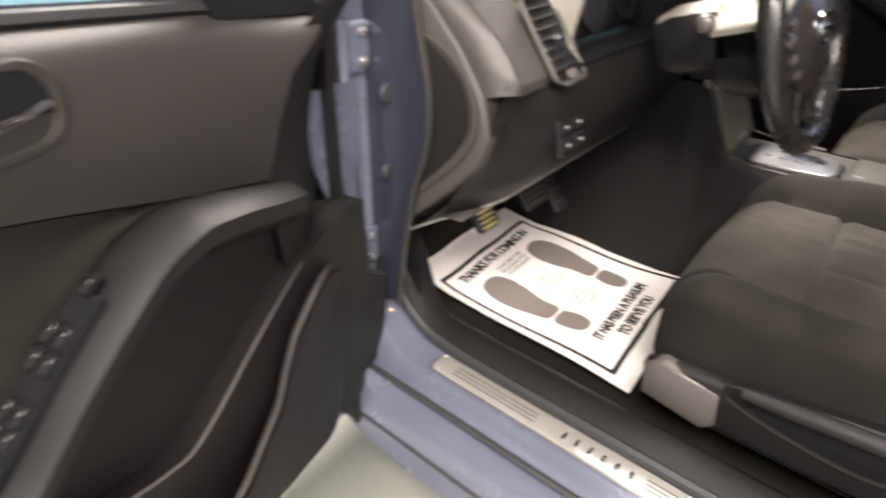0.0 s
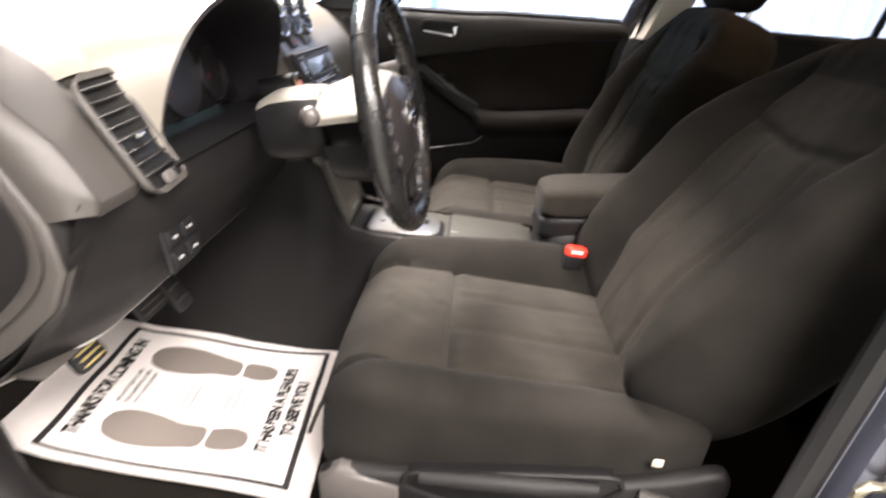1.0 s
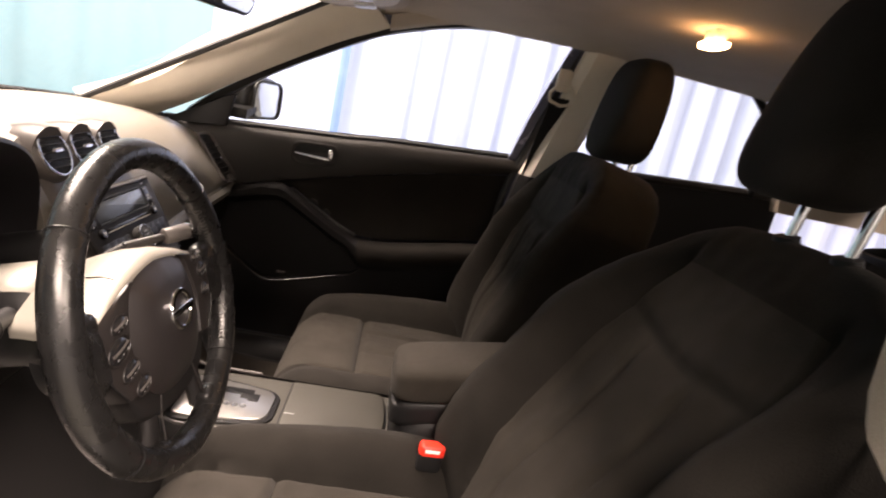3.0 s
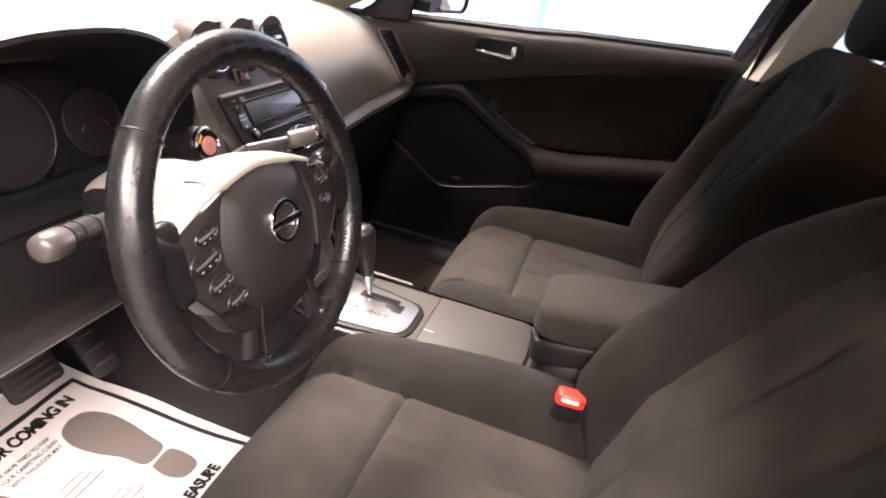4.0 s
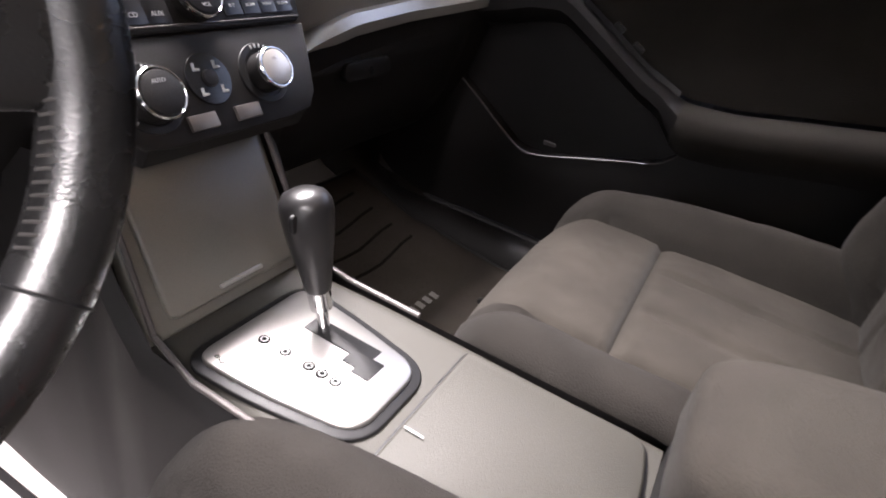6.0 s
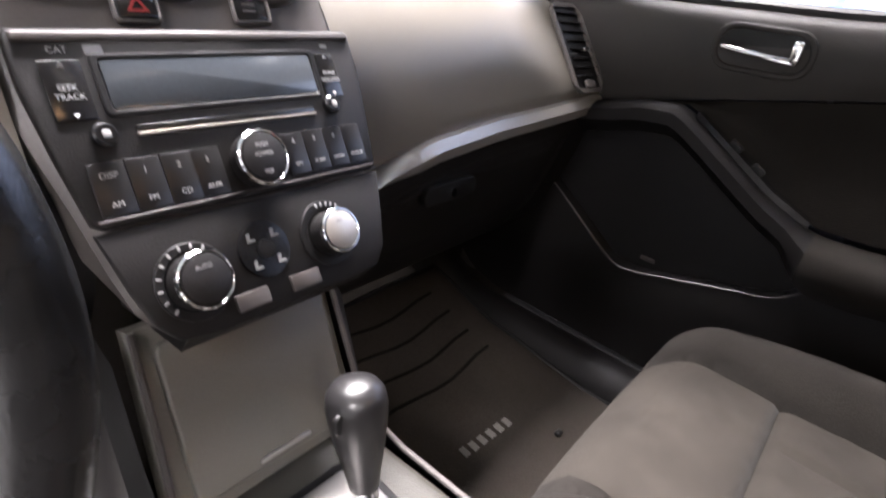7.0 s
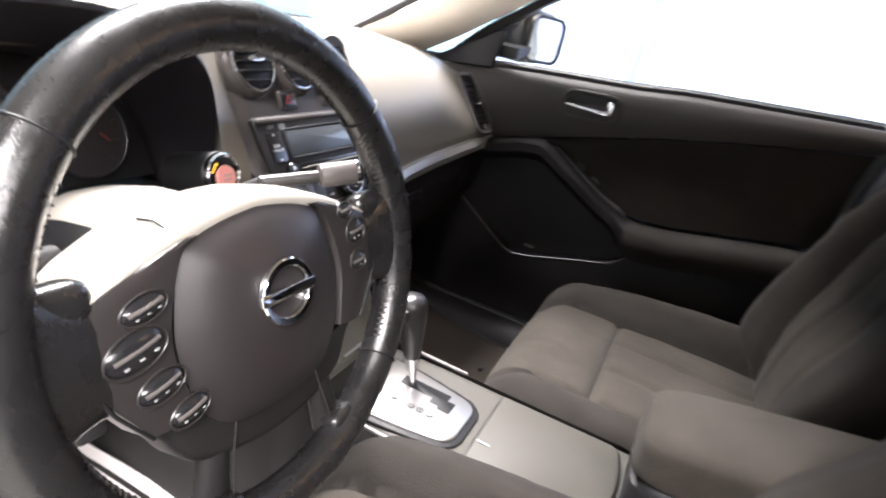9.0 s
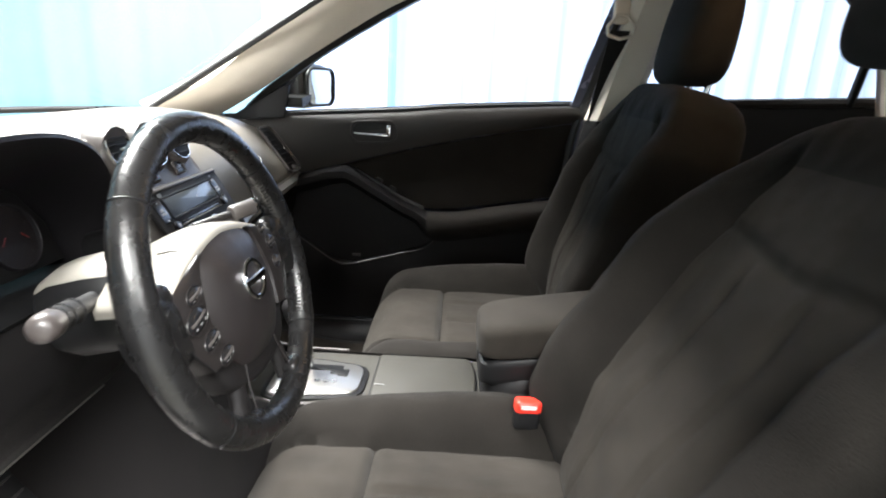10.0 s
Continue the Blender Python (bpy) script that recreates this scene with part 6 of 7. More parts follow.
def front_door(s, label, swing=0.0):
    hinge = Vector((s * 0.80, 0.53, 0.6))
    Y0 = 0.46 if s > 0 else 0.318
    ridge = RIDGE_T if s > 0 else RIDGE_OPEN
    grip_y = 0.030 if s > 0 else 0.045

    def front_end(z):
        """Where the trim of the open door ends towards its hinges."""
        return Y0 if s > 0 else interp(z, [(0.40, 0.40), (0.62, 0.330), (0.842, 0.309), (0.880, 0.311), (0.936, 0.328), (0.984, 0.356), (1.011, 0.400), (1.06, 0.470)])

    d = thing("front_door", label, "car door", hinge, group="front doors")

    def P(x, y, z):
        return Vector((s * x, y, z))

    def upper(u, v):
        yf = front_end(1.046 - 0.18 * v)
        y = yf + (Y1 - yf) * u
        a, b = interp(y, BELT_T), interp(y, LINE_T)
        z = a + (b - a) * v
        return P(0.712 + 0.012 * math.sin(math.pi * v) * -1 + 0.020 * (1 - smoothstep(0, 0.10, v)) - 0.004 * v, y, z - 0.004 * (1 - smoothstep(0, 0.06, v)))
    up = part("upper_trim", grid(48, 14, upper), TRIM, d, "grey grained upper door trim")
    part("belt_seal", tube([P(0.735, Y0 + (Y1 - Y0) * k / 30, interp(Y0 + (Y1 - Y0) * k / 30, BELT_T) + 0.002) for k in range(31)], 0.007, 6), RUBBER, d, "black window seal")

    def mid(u, v):
        y = Y0 + (Y1 - Y0) * u
        a, b = interp(y, LINE_T) - 0.003, interp(y, ridge)
        z = a + (min(b, a - 0.002) - a) * v
        return P(0.712 + 0.010 * math.sin(math.pi * min(1, v * 1.2)), y, z)
    part("insert", grid(48, 10, mid), CLOTH_DARK, d, "dark cloth door insert")

    # armrest and pull: a ridge that swells out of the door
    ys = [Y0 + (Y1 - Y0) * k / 60 for k in range(61)]
    rings = []
    for y in ys:
        z = interp(y, ridge)
        pad = smoothstep(-0.09, -0.16, y)
        fade = smoothstep(0.44, 0.20, y)
        out = (0.030 + 0.035 * fade) * (1 - pad) + 0.085 * pad
        h = 0.050 * (1 - pad) + 0.085 * pad
        zt = z + 0.004 * (1 - pad)
        sec = [(0.725, zt - 0.012), (0.712 - out * 0.45, zt), (0.712 - out * 0.85, zt - 0.006), (0.712 - out, zt - h * 0.22), (0.712 - out * 0.96, zt - h * 0.6), (0.712 - out * 0.55, zt - h), (0.725, zt - h * 1.15)]
        rings.append([P(x, y, q) for x, q in sec])
    cut = min(range(61), key=lambda k: abs(ys[k] + 0.125))
    part("pull_grip", loft(rings[:cut + 1]), DARK, d, "charcoal curved pull grip")
    part("armrest", loft(rings[cut:]), CLOTH_DARK, d, "dark padded door armrest", smooth=60)
    # switch panel on the slope behind the grip
    sp = part("switch_panel", loft([[P(0.706, y, interp(y, ridge) + 0.010), P(0.672, y, interp(y, ridge) + 0.014), P(0.672, y, interp(y, ridge) + 0.004), P(0.706, y, interp(y, ridge))] for y in (0.075, 0.05, 0.0, -0.06, -0.12)]), GLOSS, d, "black window switch panel")
    for y in (0.078, 0.044, 0.026, -0.004, -0.018) if s < 0 else (0.01, -0.03):
        z = interp(y, ridge) + 0.016
        for x in ((0.681, 0.697) if s < 0 and y < 0.07 else (0.689,)):
            k = part("switch", softbox(0.011, 0.020, 0.010, Matrix.Translation(P(x, y, z)) @ Matrix.Rotation(radians(31), 4, "X"), 5, 4), DARKER, sp)
            part("switch_mark", softbox(0.009, 0.005, 0.002, Matrix.Translation(P(x, y, z + 0.0055)) @ Matrix.Rotation(radians(31), 4, "X"), 5, 2), CHROME, k)

    # lower panel with map pocket
    YL = 0.47

    def low(u, v):
        y = YL + (Y1 - YL) * u
        a = interp(y, ridge) - 0.045
        pk = interp(y, POCKET_T)
        return P(0.728, y, a + (min(pk, a - 0.004) - a) * v)

    def low_front(u, v):
        y = YL + (Y1 - YL) * u
        pk = min(interp(y, POCKET_T), interp(y, ridge) - 0.049)
        if v < 0.1:
            return P(0.728 - 0.030 * v / 0.1, y, pk)
        z = pk + (0.44 - pk) * (v - 0.1) / 0.9
        return P(0.698 + 0.02 * smoothstep(0.62, 0.44, z), y, z)
    part("lower_trim", grid(60, 8, low), DARK, d, "charcoal lower door trim")
    part("lower_trim", grid(60, 30, low_front), DARK, d, "charcoal door pocket front")
    part("pocket_line", tube([P(0.697, p[0], p[1] + 0.002) for p in curve_through([(y, z, 0) for y, z in POCKET[1:10]], 50)], lambda t: 0.0010 + 0.0014 * math.sin(math.pi * t), 6), BEZEL, d, "thin grey pocket edge")
    if s > 0:
        part("speaker_badge", plate(rrect(0.026, 0.008, 0.003, 3), 0.002, frame_of(P(0.726, 0.080, 0.640), (0, -s, 0), (0, 0, 1))), BEZEL, d, "small grey badge")
    if s < 0:
        # map pocket of the open door: flat towards the hinges, bulging out towards the rear
        rings = []
        for k in range(41):
            y = 0.530 - 0.880 * k / 40
            e = smoothstep(0.44, 0.31, y)
            zt = interp(y, [(-0.35, 0.50), (0.06, 0.505), (0.15, 0.545), (0.223, 0.615), (0.259, 0.685), (0.320, 0.735), (0.35, 0.735), (0.44, 0.668), (0.53, 0.605)])
            x = 0.704 - 0.046 * e
            rings.append([P(0.725, y, zt - 0.004), P(x + 0.006, y, zt), P(x, y, zt - 0.006), P(x + 0.004, y, max(0.47, zt - 0.07)), P(x + 0.016, y, 0.45), P(0.72, y, 0.43)])
        part("map_pocket", loft([r[2:] for r in rings], False, None, False), DARK, d, "charcoal map pocket")
        part("pocket_lip", tube([r[1] for r in rings], 0.0045, 8), TRIM, d, "grey pocket lip")
        # rounded front edge of the trim, and the sheet-metal leaf towards the hinges
        def trim_end(u, v):
            z = 0.40 + 0.645 * v
            x, dy = ((0.711, -0.004), (0.711, 0.030), (0.720, 0.070), (0.738, 0.105), (0.766, 0.128))[round(u * 4)]
            return P(x, front_end(z) + dy, z)
        part("trim_end", grid(4, 16, trim_end), DARK, d, "charcoal rounded end of the door trim", smooth=80)
        part("end_panel", grid(4, 10, lambda u, v: P(0.772 + 0.010 * u, 0.42 + 0.10 * u, 0.34 + 0.69 * v)), DARKER, d, "black inner door end")
        part("hinge_leaf", plate(fillet([(-0.428, 0.925), (-0.424, 0.865), (-0.438, 0.795), (-0.493, 0.695), (-0.535, 0.650), (-0.540, 0.92)], [0.006, 0.03, 0.05, 0.04, 0.01, 0.004]), 0.010, frame_of(P(0.745, 0, 0), (0, -1, 0), (0, 0, 1)), 0.003), PAINT, d, "slate blue inner door leaf")
    # inner handle
    hm = frame_of(P(0.7025, grip_y, 1.010), (0, -s, 0.06 * 1), (0, 0.0, 1))
    f = -1
    cup = part("handle_cup", ring_plate(rrect(0.135, 0.066, 0.028, 6), rrect(0.118, 0.050, 0.022, 6), 0.006, hm), TRIM, d, "recessed handle surround")
    part("cup_floor", plate(rrect(0.118, 0.050, 0.022, 6), 0.002, hm, 0.0005, z0=0.0015), DARKER, cup)
    sx = 1 if s > 0 else -1
    hd = part("inner_handle", tube([hm @ Vector((sx * x, y, z)) for x, y, z in ((-0.054, -0.001, 0.005), (-0.030, -0.003, 0.012), (0.000, -0.005, 0.014), (0.030, -0.007, 0.014), (0.046, -0.007, 0.010))], lambda t: 0.0040 + 0.0025 * t, 12, flat=0.6), CHROME, d, "chrome inner door handle")
    part("lock_tab", softbox(0.014, 0.030, 0.012, hm @ pose(sx * 0.044, 0.004, 0.012), 4, 5), CHROME, hd, "chrome lock tab")

    # window frame and glass
    top = [(0.33, 1.105), (0.25, 1.160), (0.17, 1.214), (0.035, 1.294), (-0.11, 1.370), (-0.26, 1.418), (-0.42, 1.448), (-0.600, 1.464)]

    def tx(z):
        return 0.735 - 0.125 * ((z - 1.05) / 0.39) ** 1.15 if z > 1.05 else 0.735
    edge = [P(tx(z), y, z) for y, z in ((0.40, 1.045),) + tuple(top)] + [P(tx(z), y, z) for y, z in ((-0.60, 1.43), (-0.57, 1.31), (-0.535, 1.118))]
    c = curve_through(edge, 60)
    part("window_frame", loft([[p + Vector((s * -0.012, 0, 0.010)), p + Vector((s * -0.006, 0, -0.010)), p + Vector((s * 0.012, 0, -0.012)), p + Vector((s * 0.03, 0, 0.008)), p + Vector((s * 0.01, 0, 0.02))] for p in c[:52]]), DARKER, d, "black window frame")
    part("frame_post", loft([[P(tx(z) - 0.010, y + 0.014, z), P(tx(z) - 0.010, y - 0.012, z), P(tx(z) + 0.03, y - 0.014, z), P(tx(z) + 0.03, y + 0.014, z)] for y, z in ((-0.612, 1.460), (-0.578, 1.34), (-0.548, 1.22), (-0.525, 1.10))]), PAINT, d, "slate blue rear window post")

    def pane(u, v):
        y = 0.36 - 0.93 * u
        zb = interp(y, BELT_T) - 0.02
        zt = max(zb + 0.002, interp(y, [(p[0], p[1]) for p in top[::-1]]) if y < 0.33 else zb + 0.01)
        z = zb + (zt - zb) * v
        return P(tx(z) + 0.006, y, z)
    g = part("window_glass", grid(30, 10, pane), GLASS, d, "clear side window")
    g.visible_shadow = False
    # sail panel and mirror
    part("sail_panel", plate([(-0.455, 1.02), (-0.285, 1.035), (-0.268, 1.125), (-0.30, 1.115)], 0.012, frame_of(P(0.722, 0, 0), (0, -1, 0), (0, 0, 1)), 0.003), DARKER, d, "black sail panel")
    # outer skin
    part("door_skin", grid(24, 14, lambda u, v: P(0.80 + 0.05 * math.sin(math.pi * min(1, v * 1.05)) ** 0.7 * (0.8 + 0.2 * v) - 0.05 * smoothstep(0.8, 1.0, v), 0.50 - 1.07 * u, 0.30 + (interp(0.50 - 1.07 * u, BELT_T) - 0.29) * v)), PAINT, d, "slate blue outer door skin")
    part("door_front_edge", loft([[P(0.725, 0.462, z), P(0.83, 0.50, z), P(0.83, 0.485, z), P(0.725, 0.448, z)] for z in (0.32, 0.6, 0.9, 1.02)]), PAINT if s > 0 else DARK, d, "dark front edge of the door")
    part("door_rear_edge", loft([[P(0.72, -0.553, z), P(0.83, -0.565, z), P(0.83, -0.55, z), P(0.72, -0.54, z)] for z in (0.32, 0.6, 0.9, 1.10)]), PAINT, d)
    part("door_bottom", loft([[P(0.748, y, 0.425), P(0.83, y, 0.32), P(0.80, y, 0.30), P(0.75, y, 0.34)] for y in (0.46, 0.0, -0.55)]), PAINT, d)
    mir = part("side_mirror", superbox(14, 10, 12, 4, lambda u, v, w: P(0.866 + 0.082 * u, 0.262 + 0.045 * v + 0.03 * u * -1 + 0.03 * (v > 0) * 0.3, 1.122 + 0.066 * w * (1 - 0.08 * u))), GLOSS, d, "dark side mirror housing")
    part("mirror_arm", loft([[P(0.74, y, 1.062), P(0.82, y - 0.01, 1.085), P(0.82, y - 0.01, 1.10), P(0.74, y, 1.09)] for y in (0.24, 0.30)]), DARKER, mir)
    mm = frame_of(P(0.858, 0.2165, 1.119), (s * 1, -0.40, 0) if s > 0 else (1, 0.40, 0), (0, 0, 1))
    part("mirror_glass", plate(rrect(0.128, 0.100, 0.026, 6), 0.004, mm, 0.001), MIRROR, mir, "mirror glass")
    part("mirror_rim", ring_plate(rrect(0.142, 0.114, 0.032, 6), rrect(0.127, 0.099, 0.026, 6), 0.008, mm), DARKER, mir, "black mirror rim")
    if swing:
        d.matrix_basis = Matrix.Translation(hinge) @ Matrix.Rotation(radians(swing), 4, "Z")
    return d


front_door(1, "shut charcoal front passenger door with grey upper trim")
OPEN_DOOR = front_door(-1, "open charcoal driver's door with grey upper trim", -77.0)
OPEN_DOOR.location.z -= 0.04

# ---- rear doors, both shut ----
for s in (1, -1):
    rd = thing("rear_door", "shut charcoal rear car door", "car door", (s * 0.72, -0.66, 0.6), group="rear doors")

    def Q(x, y, z, s=s):
        return Vector((s * x, y, z))
    part("door_panel", grid(16, 12, lambda u, v: Q(0.712 - 0.04 * math.exp(-((v - 0.45) / 0.08) ** 2), -0.66 - 0.70 * u, 0.44 + (1.118 + 0.045 * u - 0.44) * v)), DARK, rd, "charcoal rear door panel")
    part("upper_trim", tube([Q(0.716, -0.66 - 0.70 * k / 10, 1.118 + 0.045 * k / 10) for k in range(11)], 0.014, 8), TRIM, rd, "grey rear door top trim")
    part("door_skin", grid(10, 8, lambda u, v: Q(0.82 + 0.03 * math.sin(math.pi * v), -0.60 - 0.80 * u, 0.30 + 0.84 * v)), PAINT, rd, "slate blue outer skin")
    rt = [(-0.755, 1.462), (-0.85, 1.468), (-1.0, 1.460), (-1.12, 1.425), (-1.27, 1.29), (-1.38, 1.165)]
    part("window_frame", tube(curve_through([Q(0.735 - 0.31 * (z - 1.05), y, z) for y, z in [(-0.665, 1.13), (-0.70, 1.26)] + rt], 40), 0.013, 8), DARKER, rd, "black window frame")
    part("frame_bar", tube([Q(0.71, -1.26, 1.15), Q(0.64, -1.24, 1.31)], 0.012, 8), DARKER, rd, "black quarter window bar")
    def rear_pane(u, v):
        y = -0.665 - 0.71 * u - 0.09 * v * (1 - u)
        z = 1.12 + (interp(y, rt[::-1]) - 1.12) * v
        return Q(0.735 - 0.31 * (z - 1.05) + 0.006, y, z)
    gl = part("window_glass", grid(14, 6, rear_pane), GLASS, rd, "clear rear side window")
    gl.visible_shadow = False

# ---- paper mat on the driver's floor ----
paper = thing("paper_floor_mat", "white printed paper mat lying on the driver's floor", "paper mat", (-0.43, 0.28, 0.37))
# corners of the printed border: front-left, front-right, rear-left, rear-right
FL, FR, BL_, BR = Vector((-0.518, 0.530, 0.361)), Vector((-0.175, 0.547, 0.361)), Vector((-0.531, 0.116, 0.361)), Vector((-0.155, 0.139, 0.361))


def sheet(a, b, up=0.0):
    """a: 0 left to 1 right inside the border; b: 0 rear to 1 front. Values past 0..1 reach the margins."""
    p = BL_.lerp(BR, a).lerp(FL.lerp(FR, a), b)
    curl = 0.07 * max(0, b - 0.92) + 0.10 * max(0, -a)
    wave = 0.004 * math.sin(3.1 * a + 5 * b) + 0.003 * math.sin(7 * b + 2 * a + 1) + 0.0015 * math.sin(13 * a - 4 * b) + 0.003
    return p + Vector((0, 0, wave + curl + up))


part("sheet", loft([[sheet(-0.075 + 1.15 * k / 36, -0.10 + 1.27 * j / 36) for k in range(37)] for j in range(37)], False, None, False), PAPER, paper, smooth=80)


def on_sheet(outline, up=0.0014):
    bm = bmesh.new()
    cx, cy = sum(p[0] for p in outline) / len(outline), sum(p[1] for p in outline) / len(outline)
    rows = [[bm.verts.new(sheet(cx + (x - cx) * f, cy + (y - cy) * f, up)) for x, y in outline] for f in (1, 0.75, 0.5, 0.25)]
    mid = bm.verts.new(sheet(cx, cy, up))
    n = len(outline)
    for r0, r1 in zip(rows, rows[1:]):
        for k in range(n):
            bm.faces.new((r0[k], r0[(k + 1) % n], r1[(k + 1) % n], r1[k]))
    for k in range(n):
        bm.faces.new((rows[-1][k], rows[-1][(k + 1) % n], mid))
    return bm


def border(a0, b0, a1, b1, w=0.026):
    n = 30
    bm = bmesh.new()
    da, db = a1 - a0, b1 - b0
    q = math.hypot(da, db)
    na, nb = -db / q * w / 2, da / q * w / 2
    rows = []
    for k in range(n + 1):
        f = k / n
        rows.append((bm.verts.new(sheet(a0 + da * f + na, b0 + db * f + nb, 0.0014)), bm.verts.new(sheet(a0 + da * f - na, b0 + db * f - nb, 0.0014))))
    for (a, b), (c, d) in zip(rows, rows[1:]):
        bm.faces.new((a, b, d, c))
    return bm


for seg in ((0, -0.008, 0, 1.008), (1, -0.008, 1, 1.008), (-0.008, 0, 1.008, 0), (-0.008, 1, 1.008, 1)):
    part("border_line", border(*seg), INK_DARK, paper)
SOLE = [tuple(p[:2]) for p in curve_through([(0.0, 0.40, 0), (0.055, 0.375, 0), (0.085, 0.30, 0), (0.088, 0.20, 0), (0.070, 0.08, 0), (0.050, 0.0, 0), (-0.040, 0.0, 0), (-0.050, 0.10, 0), (-0.075, 0.20, 0), (-0.082, 0.30, 0), (-0.055, 0.375, 0), (0.0, 0.40, 0)], 44)][:-1]
HEEL = [tuple(p[:2]) for p in curve_through([(-0.040, -0.025, 0), (0.050, -0.025, 0), (0.060, -0.10, 0), (0.040, -0.165, 0), (0.0, -0.18, 0), (-0.040, -0.165, 0), (-0.055, -0.10, 0), (-0.040, -0.025, 0)], 28)][:-1]
for ca, flip, cb in ((0.225, -1, 0.405), (0.768, 1, 0.405)):
    for nm, o in (("sole_print", SOLE), ("heel_print", HEEL)):
        part(nm, on_sheet([(ca + flip * x * 1.35, cb + y * (1.08 if y > -0.01 else 1.06)) for x, y in o]), INK, paper, "grey shoe print")


def sheet_writing(body, a, b, size, bold=0.004, spread=1.0):
    writing(body, size, Matrix.Translation((a, b, 0)) @ Matrix.Diagonal((0.92, 1, 1, 1)), INK_DARK, "lettering", paper, shape=lambda p: sheet(p.x, p.y, 0.0015), bold=bold, spread=spread)


sheet_writing("THANKS FOR COMING IN", 0.5, 0.925, 0.078, 0.004, 0.92)
sheet_writing("IT HAS BEEN A PLEASURE", 0.5, 0.145, 0.070, 0.004, 0.92)
sheet_writing("TO SERVE YOU", 0.5, 0.065, 0.070, 0.004, 0.95)
for j, wd in enumerate(("WE HAVE TRIED TO KEEP", "YOUR CARPETING CLEAN", "WITH THIS FLOOR MAT")):
    sheet_writing(wd, 0.505, 0.835 - 0.036 * j, 0.027, 0.0005)
for j, b in enumerate((0.605, 0.570, 0.535, 0.415, 0.380, 0.345, 0.310)):
    part("print_line", on_sheet(rrect(0.13 + 0.05 * ((j * 7) % 3), 0.006, 0.002, 2, x=0.505, y=b)), INK, paper)

THREAD_PALE = mat("pale_embroidery", (0.16, 0.15, 0.14), 0.8, fine=900)
# ---- carpet mat on the passenger's floor ----
cm = thing("carpet_floor_mat", "dark carpet floor mat with pale emblem bars on the passenger's floor", "floor mat", (0.40, 0.2, 0.38))


def mat_top(u, v, up=0.0):
    x, y = 0.165 + 0.46 * u, -0.10 + 0.56 * v
    e = min(u, 1 - u, v, 1 - v)
    return Vector((x, y, floor_z(y) + 0.030 + 0.010 * v + 0.006 * smoothstep(0, 0.04, e) + 0.004 * noise.noise((u * 5, v * 6, 3)) + up))


part("mat_body", loft([[mat_top(k / 30, j / 36) for k in range(31)] for j in range(37)], False, None, False), MATCARPET, cm, smooth=80)
part("binding", tube([mat_top(*p) for p in [(k / 20, 0) for k in range(20)] + [(1, k / 20) for k in range(20)] + [(1 - k / 20, 1) for k in range(20)] + [(0, 1 - k / 20) for k in range(20)]], 0.005, 6, closed=True), DARKER, cm, "black bound edge")
for k in range(4):
    part("rib", tube([mat_top(0.12 + 0.09 * j, 0.62 + 0.09 * k + 0.012 * math.sin(j), 0.001) for j in range(9)], 0.003, 5), CARPET, cm)
ca, cb = Vector((0.318, 0.134, 0)), Vector((0.440, 0.124, 0))
for k in range(6):
    p = ca.lerp(cb, (k + 0.5) / 6)
    u, v = (p.x - 0.165) / 0.46, (p.y + 0.10) / 0.56
    bar = [mat_top(u + dx / 0.46, v + dy / 0.56, 0.002) for dx, dy in ((-0.0055, -0.008), (0.0055, -0.008), (0.0055, 0.008), (-0.0055, 0.008))]
    part("emblem_bar", loft([bar, [b + Vector((0, 0, 0.0015)) for b in bar]]), THREAD_PALE, cm, "pale embroidered bar")
part("anchor_hook", softbox(0.014, 0.010, 0.010, pose(0.482, 0.055, floor_z(0.05) + 0.042), 4, 4), DARKER, cm)

# ---- pedals ----
for nm, x, y, z, w_, h_ in (("brake_pedal", -0.33, 0.44, 0.545, 0.085, 0.055), ("parking_brake_pedal", -0.535, 0.418, 0.575, 0.060, 0.045), ("accelerator_pedal", -0.20, 0.47, 0.51, 0.05, 0.13)):
    p = thing(nm, "black rubber " + nm.replace("_", " ") + " in the footwell", "pedal", (x, y, z - 0.1))
    m = frame_of((x, y, z), (1, 0, 0), (0, 0.62, 0.78))
    part("pad", plate(rrect(w_, h_, 0.010), 0.010, m), RUBBER, p)
    for k in range(4):
        part("rib", softbox(w_ * 0.78, 0.004, 0.004, m @ pose(0, h_ * (-0.33 + 0.22 * k), 0.0115), 5, 3), BEZEL if nm != "parking_brake_pedal" else mat("brass_ribs", (0.45, 0.36, 0.15), 0.5) if k == 0 else bpy.data.materials.get("brass_ribs"), p)
    if "pedal" in nm:
        part("arm", tube([m @ Vector((0, 0, 0)), Vector((x, y + 0.10, z + 0.10)), Vector((x, y + 0.20, z + 0.26))], 0.009, 8), DARKER, p)

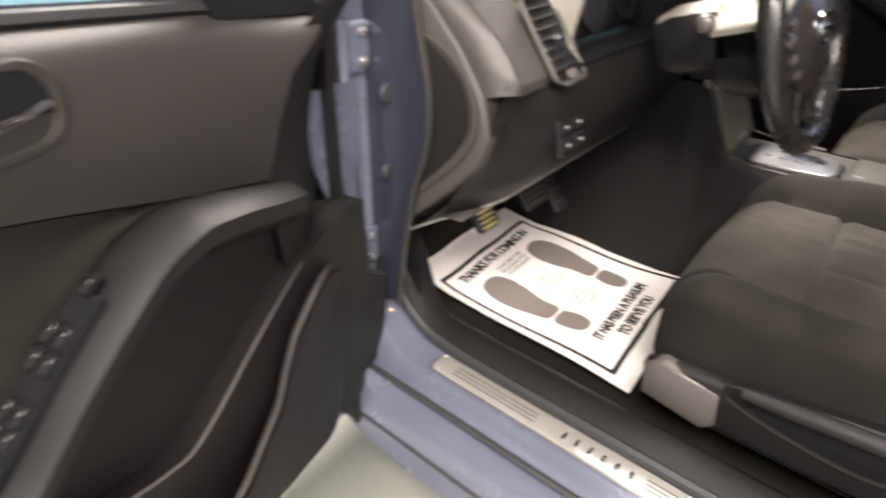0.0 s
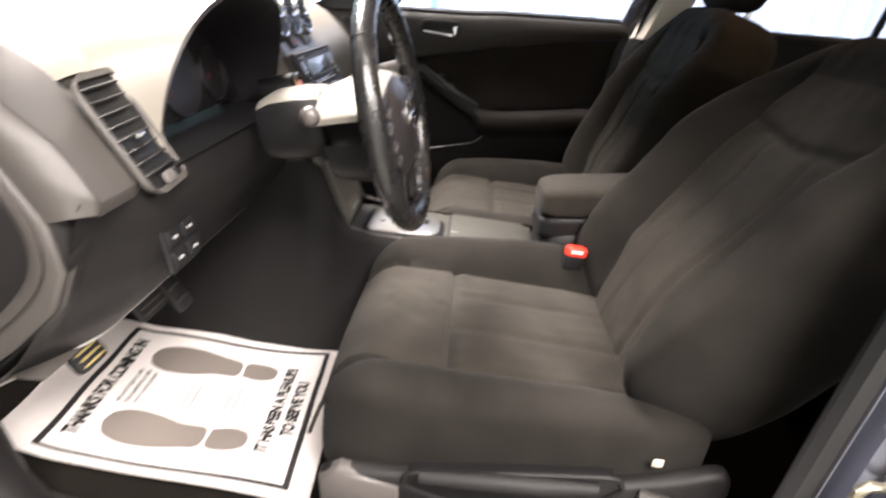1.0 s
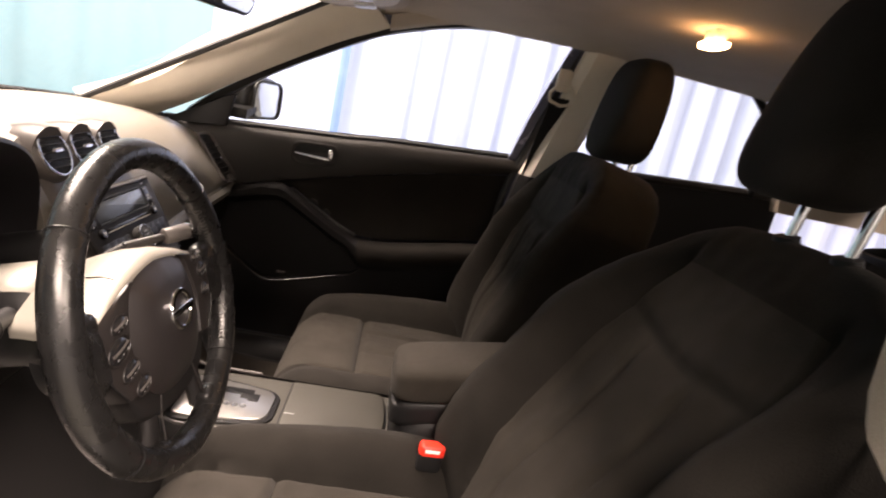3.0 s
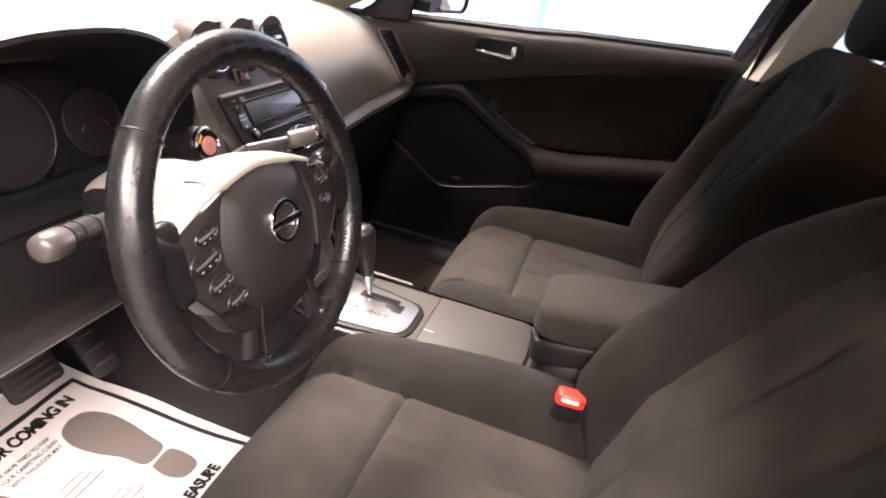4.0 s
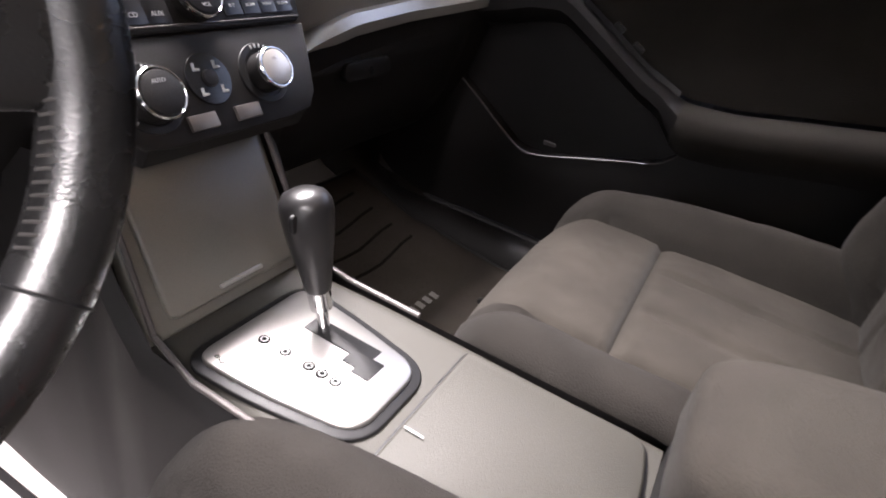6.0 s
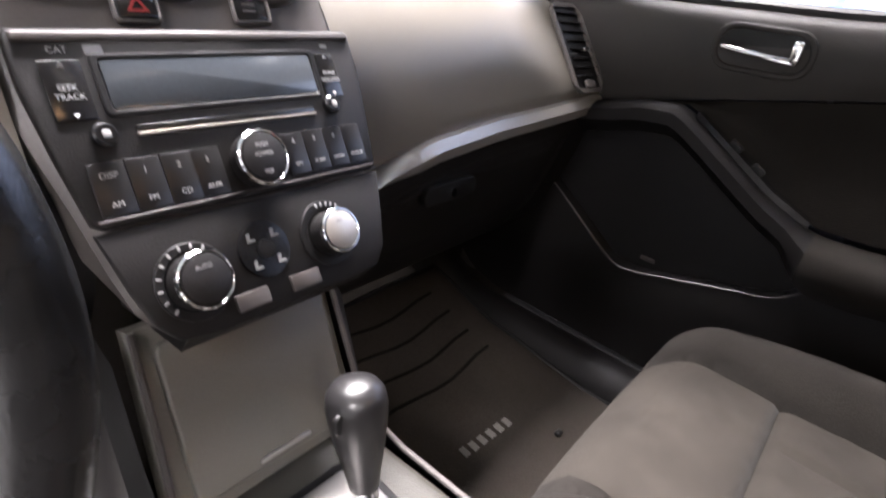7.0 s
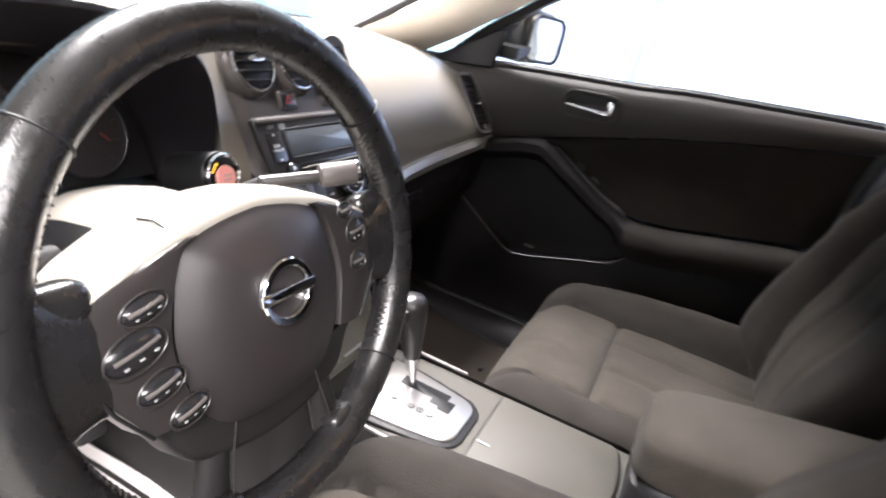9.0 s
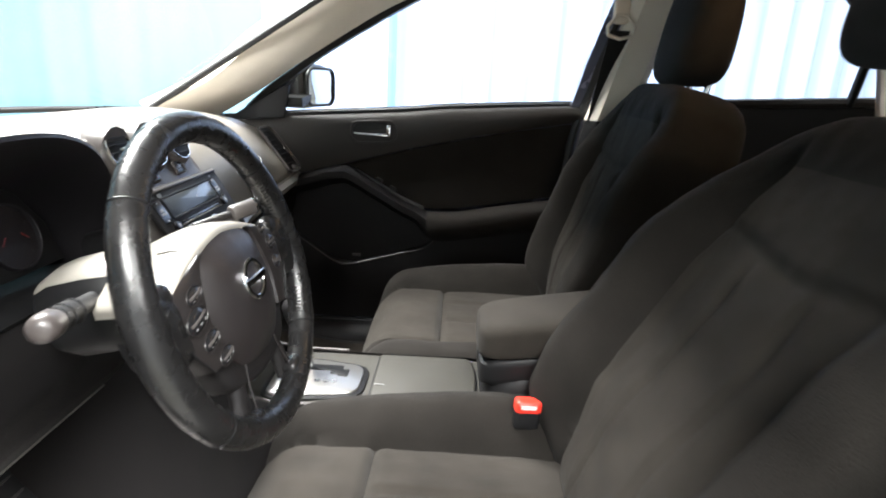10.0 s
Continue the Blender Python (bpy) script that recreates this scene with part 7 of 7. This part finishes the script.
# ---- overhead things ----
rv = thing("rear_view_mirror", "black rear view mirror at the windshield", "mirror", (0.0, 0.12, 1.36))
RM = frame_of((0.0, 0.12, 1.325), (1, -0.22, 0.0), (0, -0.10, 1))
part("housing", superbox(18, 8, 6, 4, lambda u, v, w: RM @ Vector((0.122 * u, 0.036 * v, -0.014 + 0.018 * w))), GLOSS, rv)
part("glass", plate(rrect(0.228, 0.058, 0.022, 6), 0.003, RM, 0.001, z0=0.0035), MIRROR, rv, "mirror glass")
part("rim", ring_plate(rrect(0.238, 0.068, 0.026, 6), rrect(0.226, 0.056, 0.022, 6), 0.006, RM, z0=0.0), DARKER, rv)
part("stem", tube([RM @ Vector((0, 0.01, -0.02)), RM @ Vector((0, 0.05, -0.05)), RM @ Vector((0, 0.085, -0.03))], 0.010, 10), DARKER, rv)
oc = thing("overhead_console", "grey overhead map light console on the headliner", "overhead console", (0.0, -0.08, 1.40))
part("body", superbox(14, 14, 4, 5, lambda u, v, w: Vector((0.005 + 0.085 * u, -0.085 + 0.075 * v, 1.385 + 0.042 * w - 0.012 * v))), PILLAR, oc)
for x in (-0.035, 0.045):
    part("map_lens", plate(rrect(0.050, 0.034, 0.006), 0.003, frame_of((x, -0.10, 1.346), (1, 0, 0), (0, -1, 0.12)), 0.001), mat("frosted_lens", (0.6, 0.6, 0.58), 0.3, bump=0) if x < 0 else bpy.data.materials.get("frosted_lens"), oc, "frosted map light lens")
dl = thing("dome_light", "lit warm dome light on the headliner", "dome light", (0.11, -0.715, 1.43))
part("base", plate(rrect(0.046, 0.026, 0.008), 0.026, frame_of((0.11, -0.715, 1.452), (1, 0, 0), (0, -1, 0)), 0.004), PILLAR, dl)
part("lens", plate(rrect(0.058, 0.036, 0.008), 0.010, frame_of((0.11, -0.715, 1.427), (1, 0, 0), (0, -1, 0)), 0.004), glow("warm_lit_lens", (1.0, 0.62, 0.30), 55.0), dl, "glowing warm lens")
lamp("dome_glow", pose(0.11, -0.715, 1.414, 0, 0, 0), 0.05, 0.03, 0.18, (1.0, 0.62, 0.30))
for s in (-1, 1):
    sv = thing("sun_visor", "folded beige cloth sun visor", "sun visor", (s * 0.33, 0.02, 1.40), group="sun visors")
    part("flap", superbox(16, 10, 3, 6, lambda u, v, w: Vector((s * 0.31 + 0.175 * u, -0.075 + 0.085 * v, 1.404 + 0.011 * w - 0.17 * (0.085 * v)))), HEADLINER, sv)
    part("pivot", tube([(s * 0.50, 0.0, 1.395), (s * 0.14, 0.0, 1.395)], 0.006, 8), PILLAR, sv)
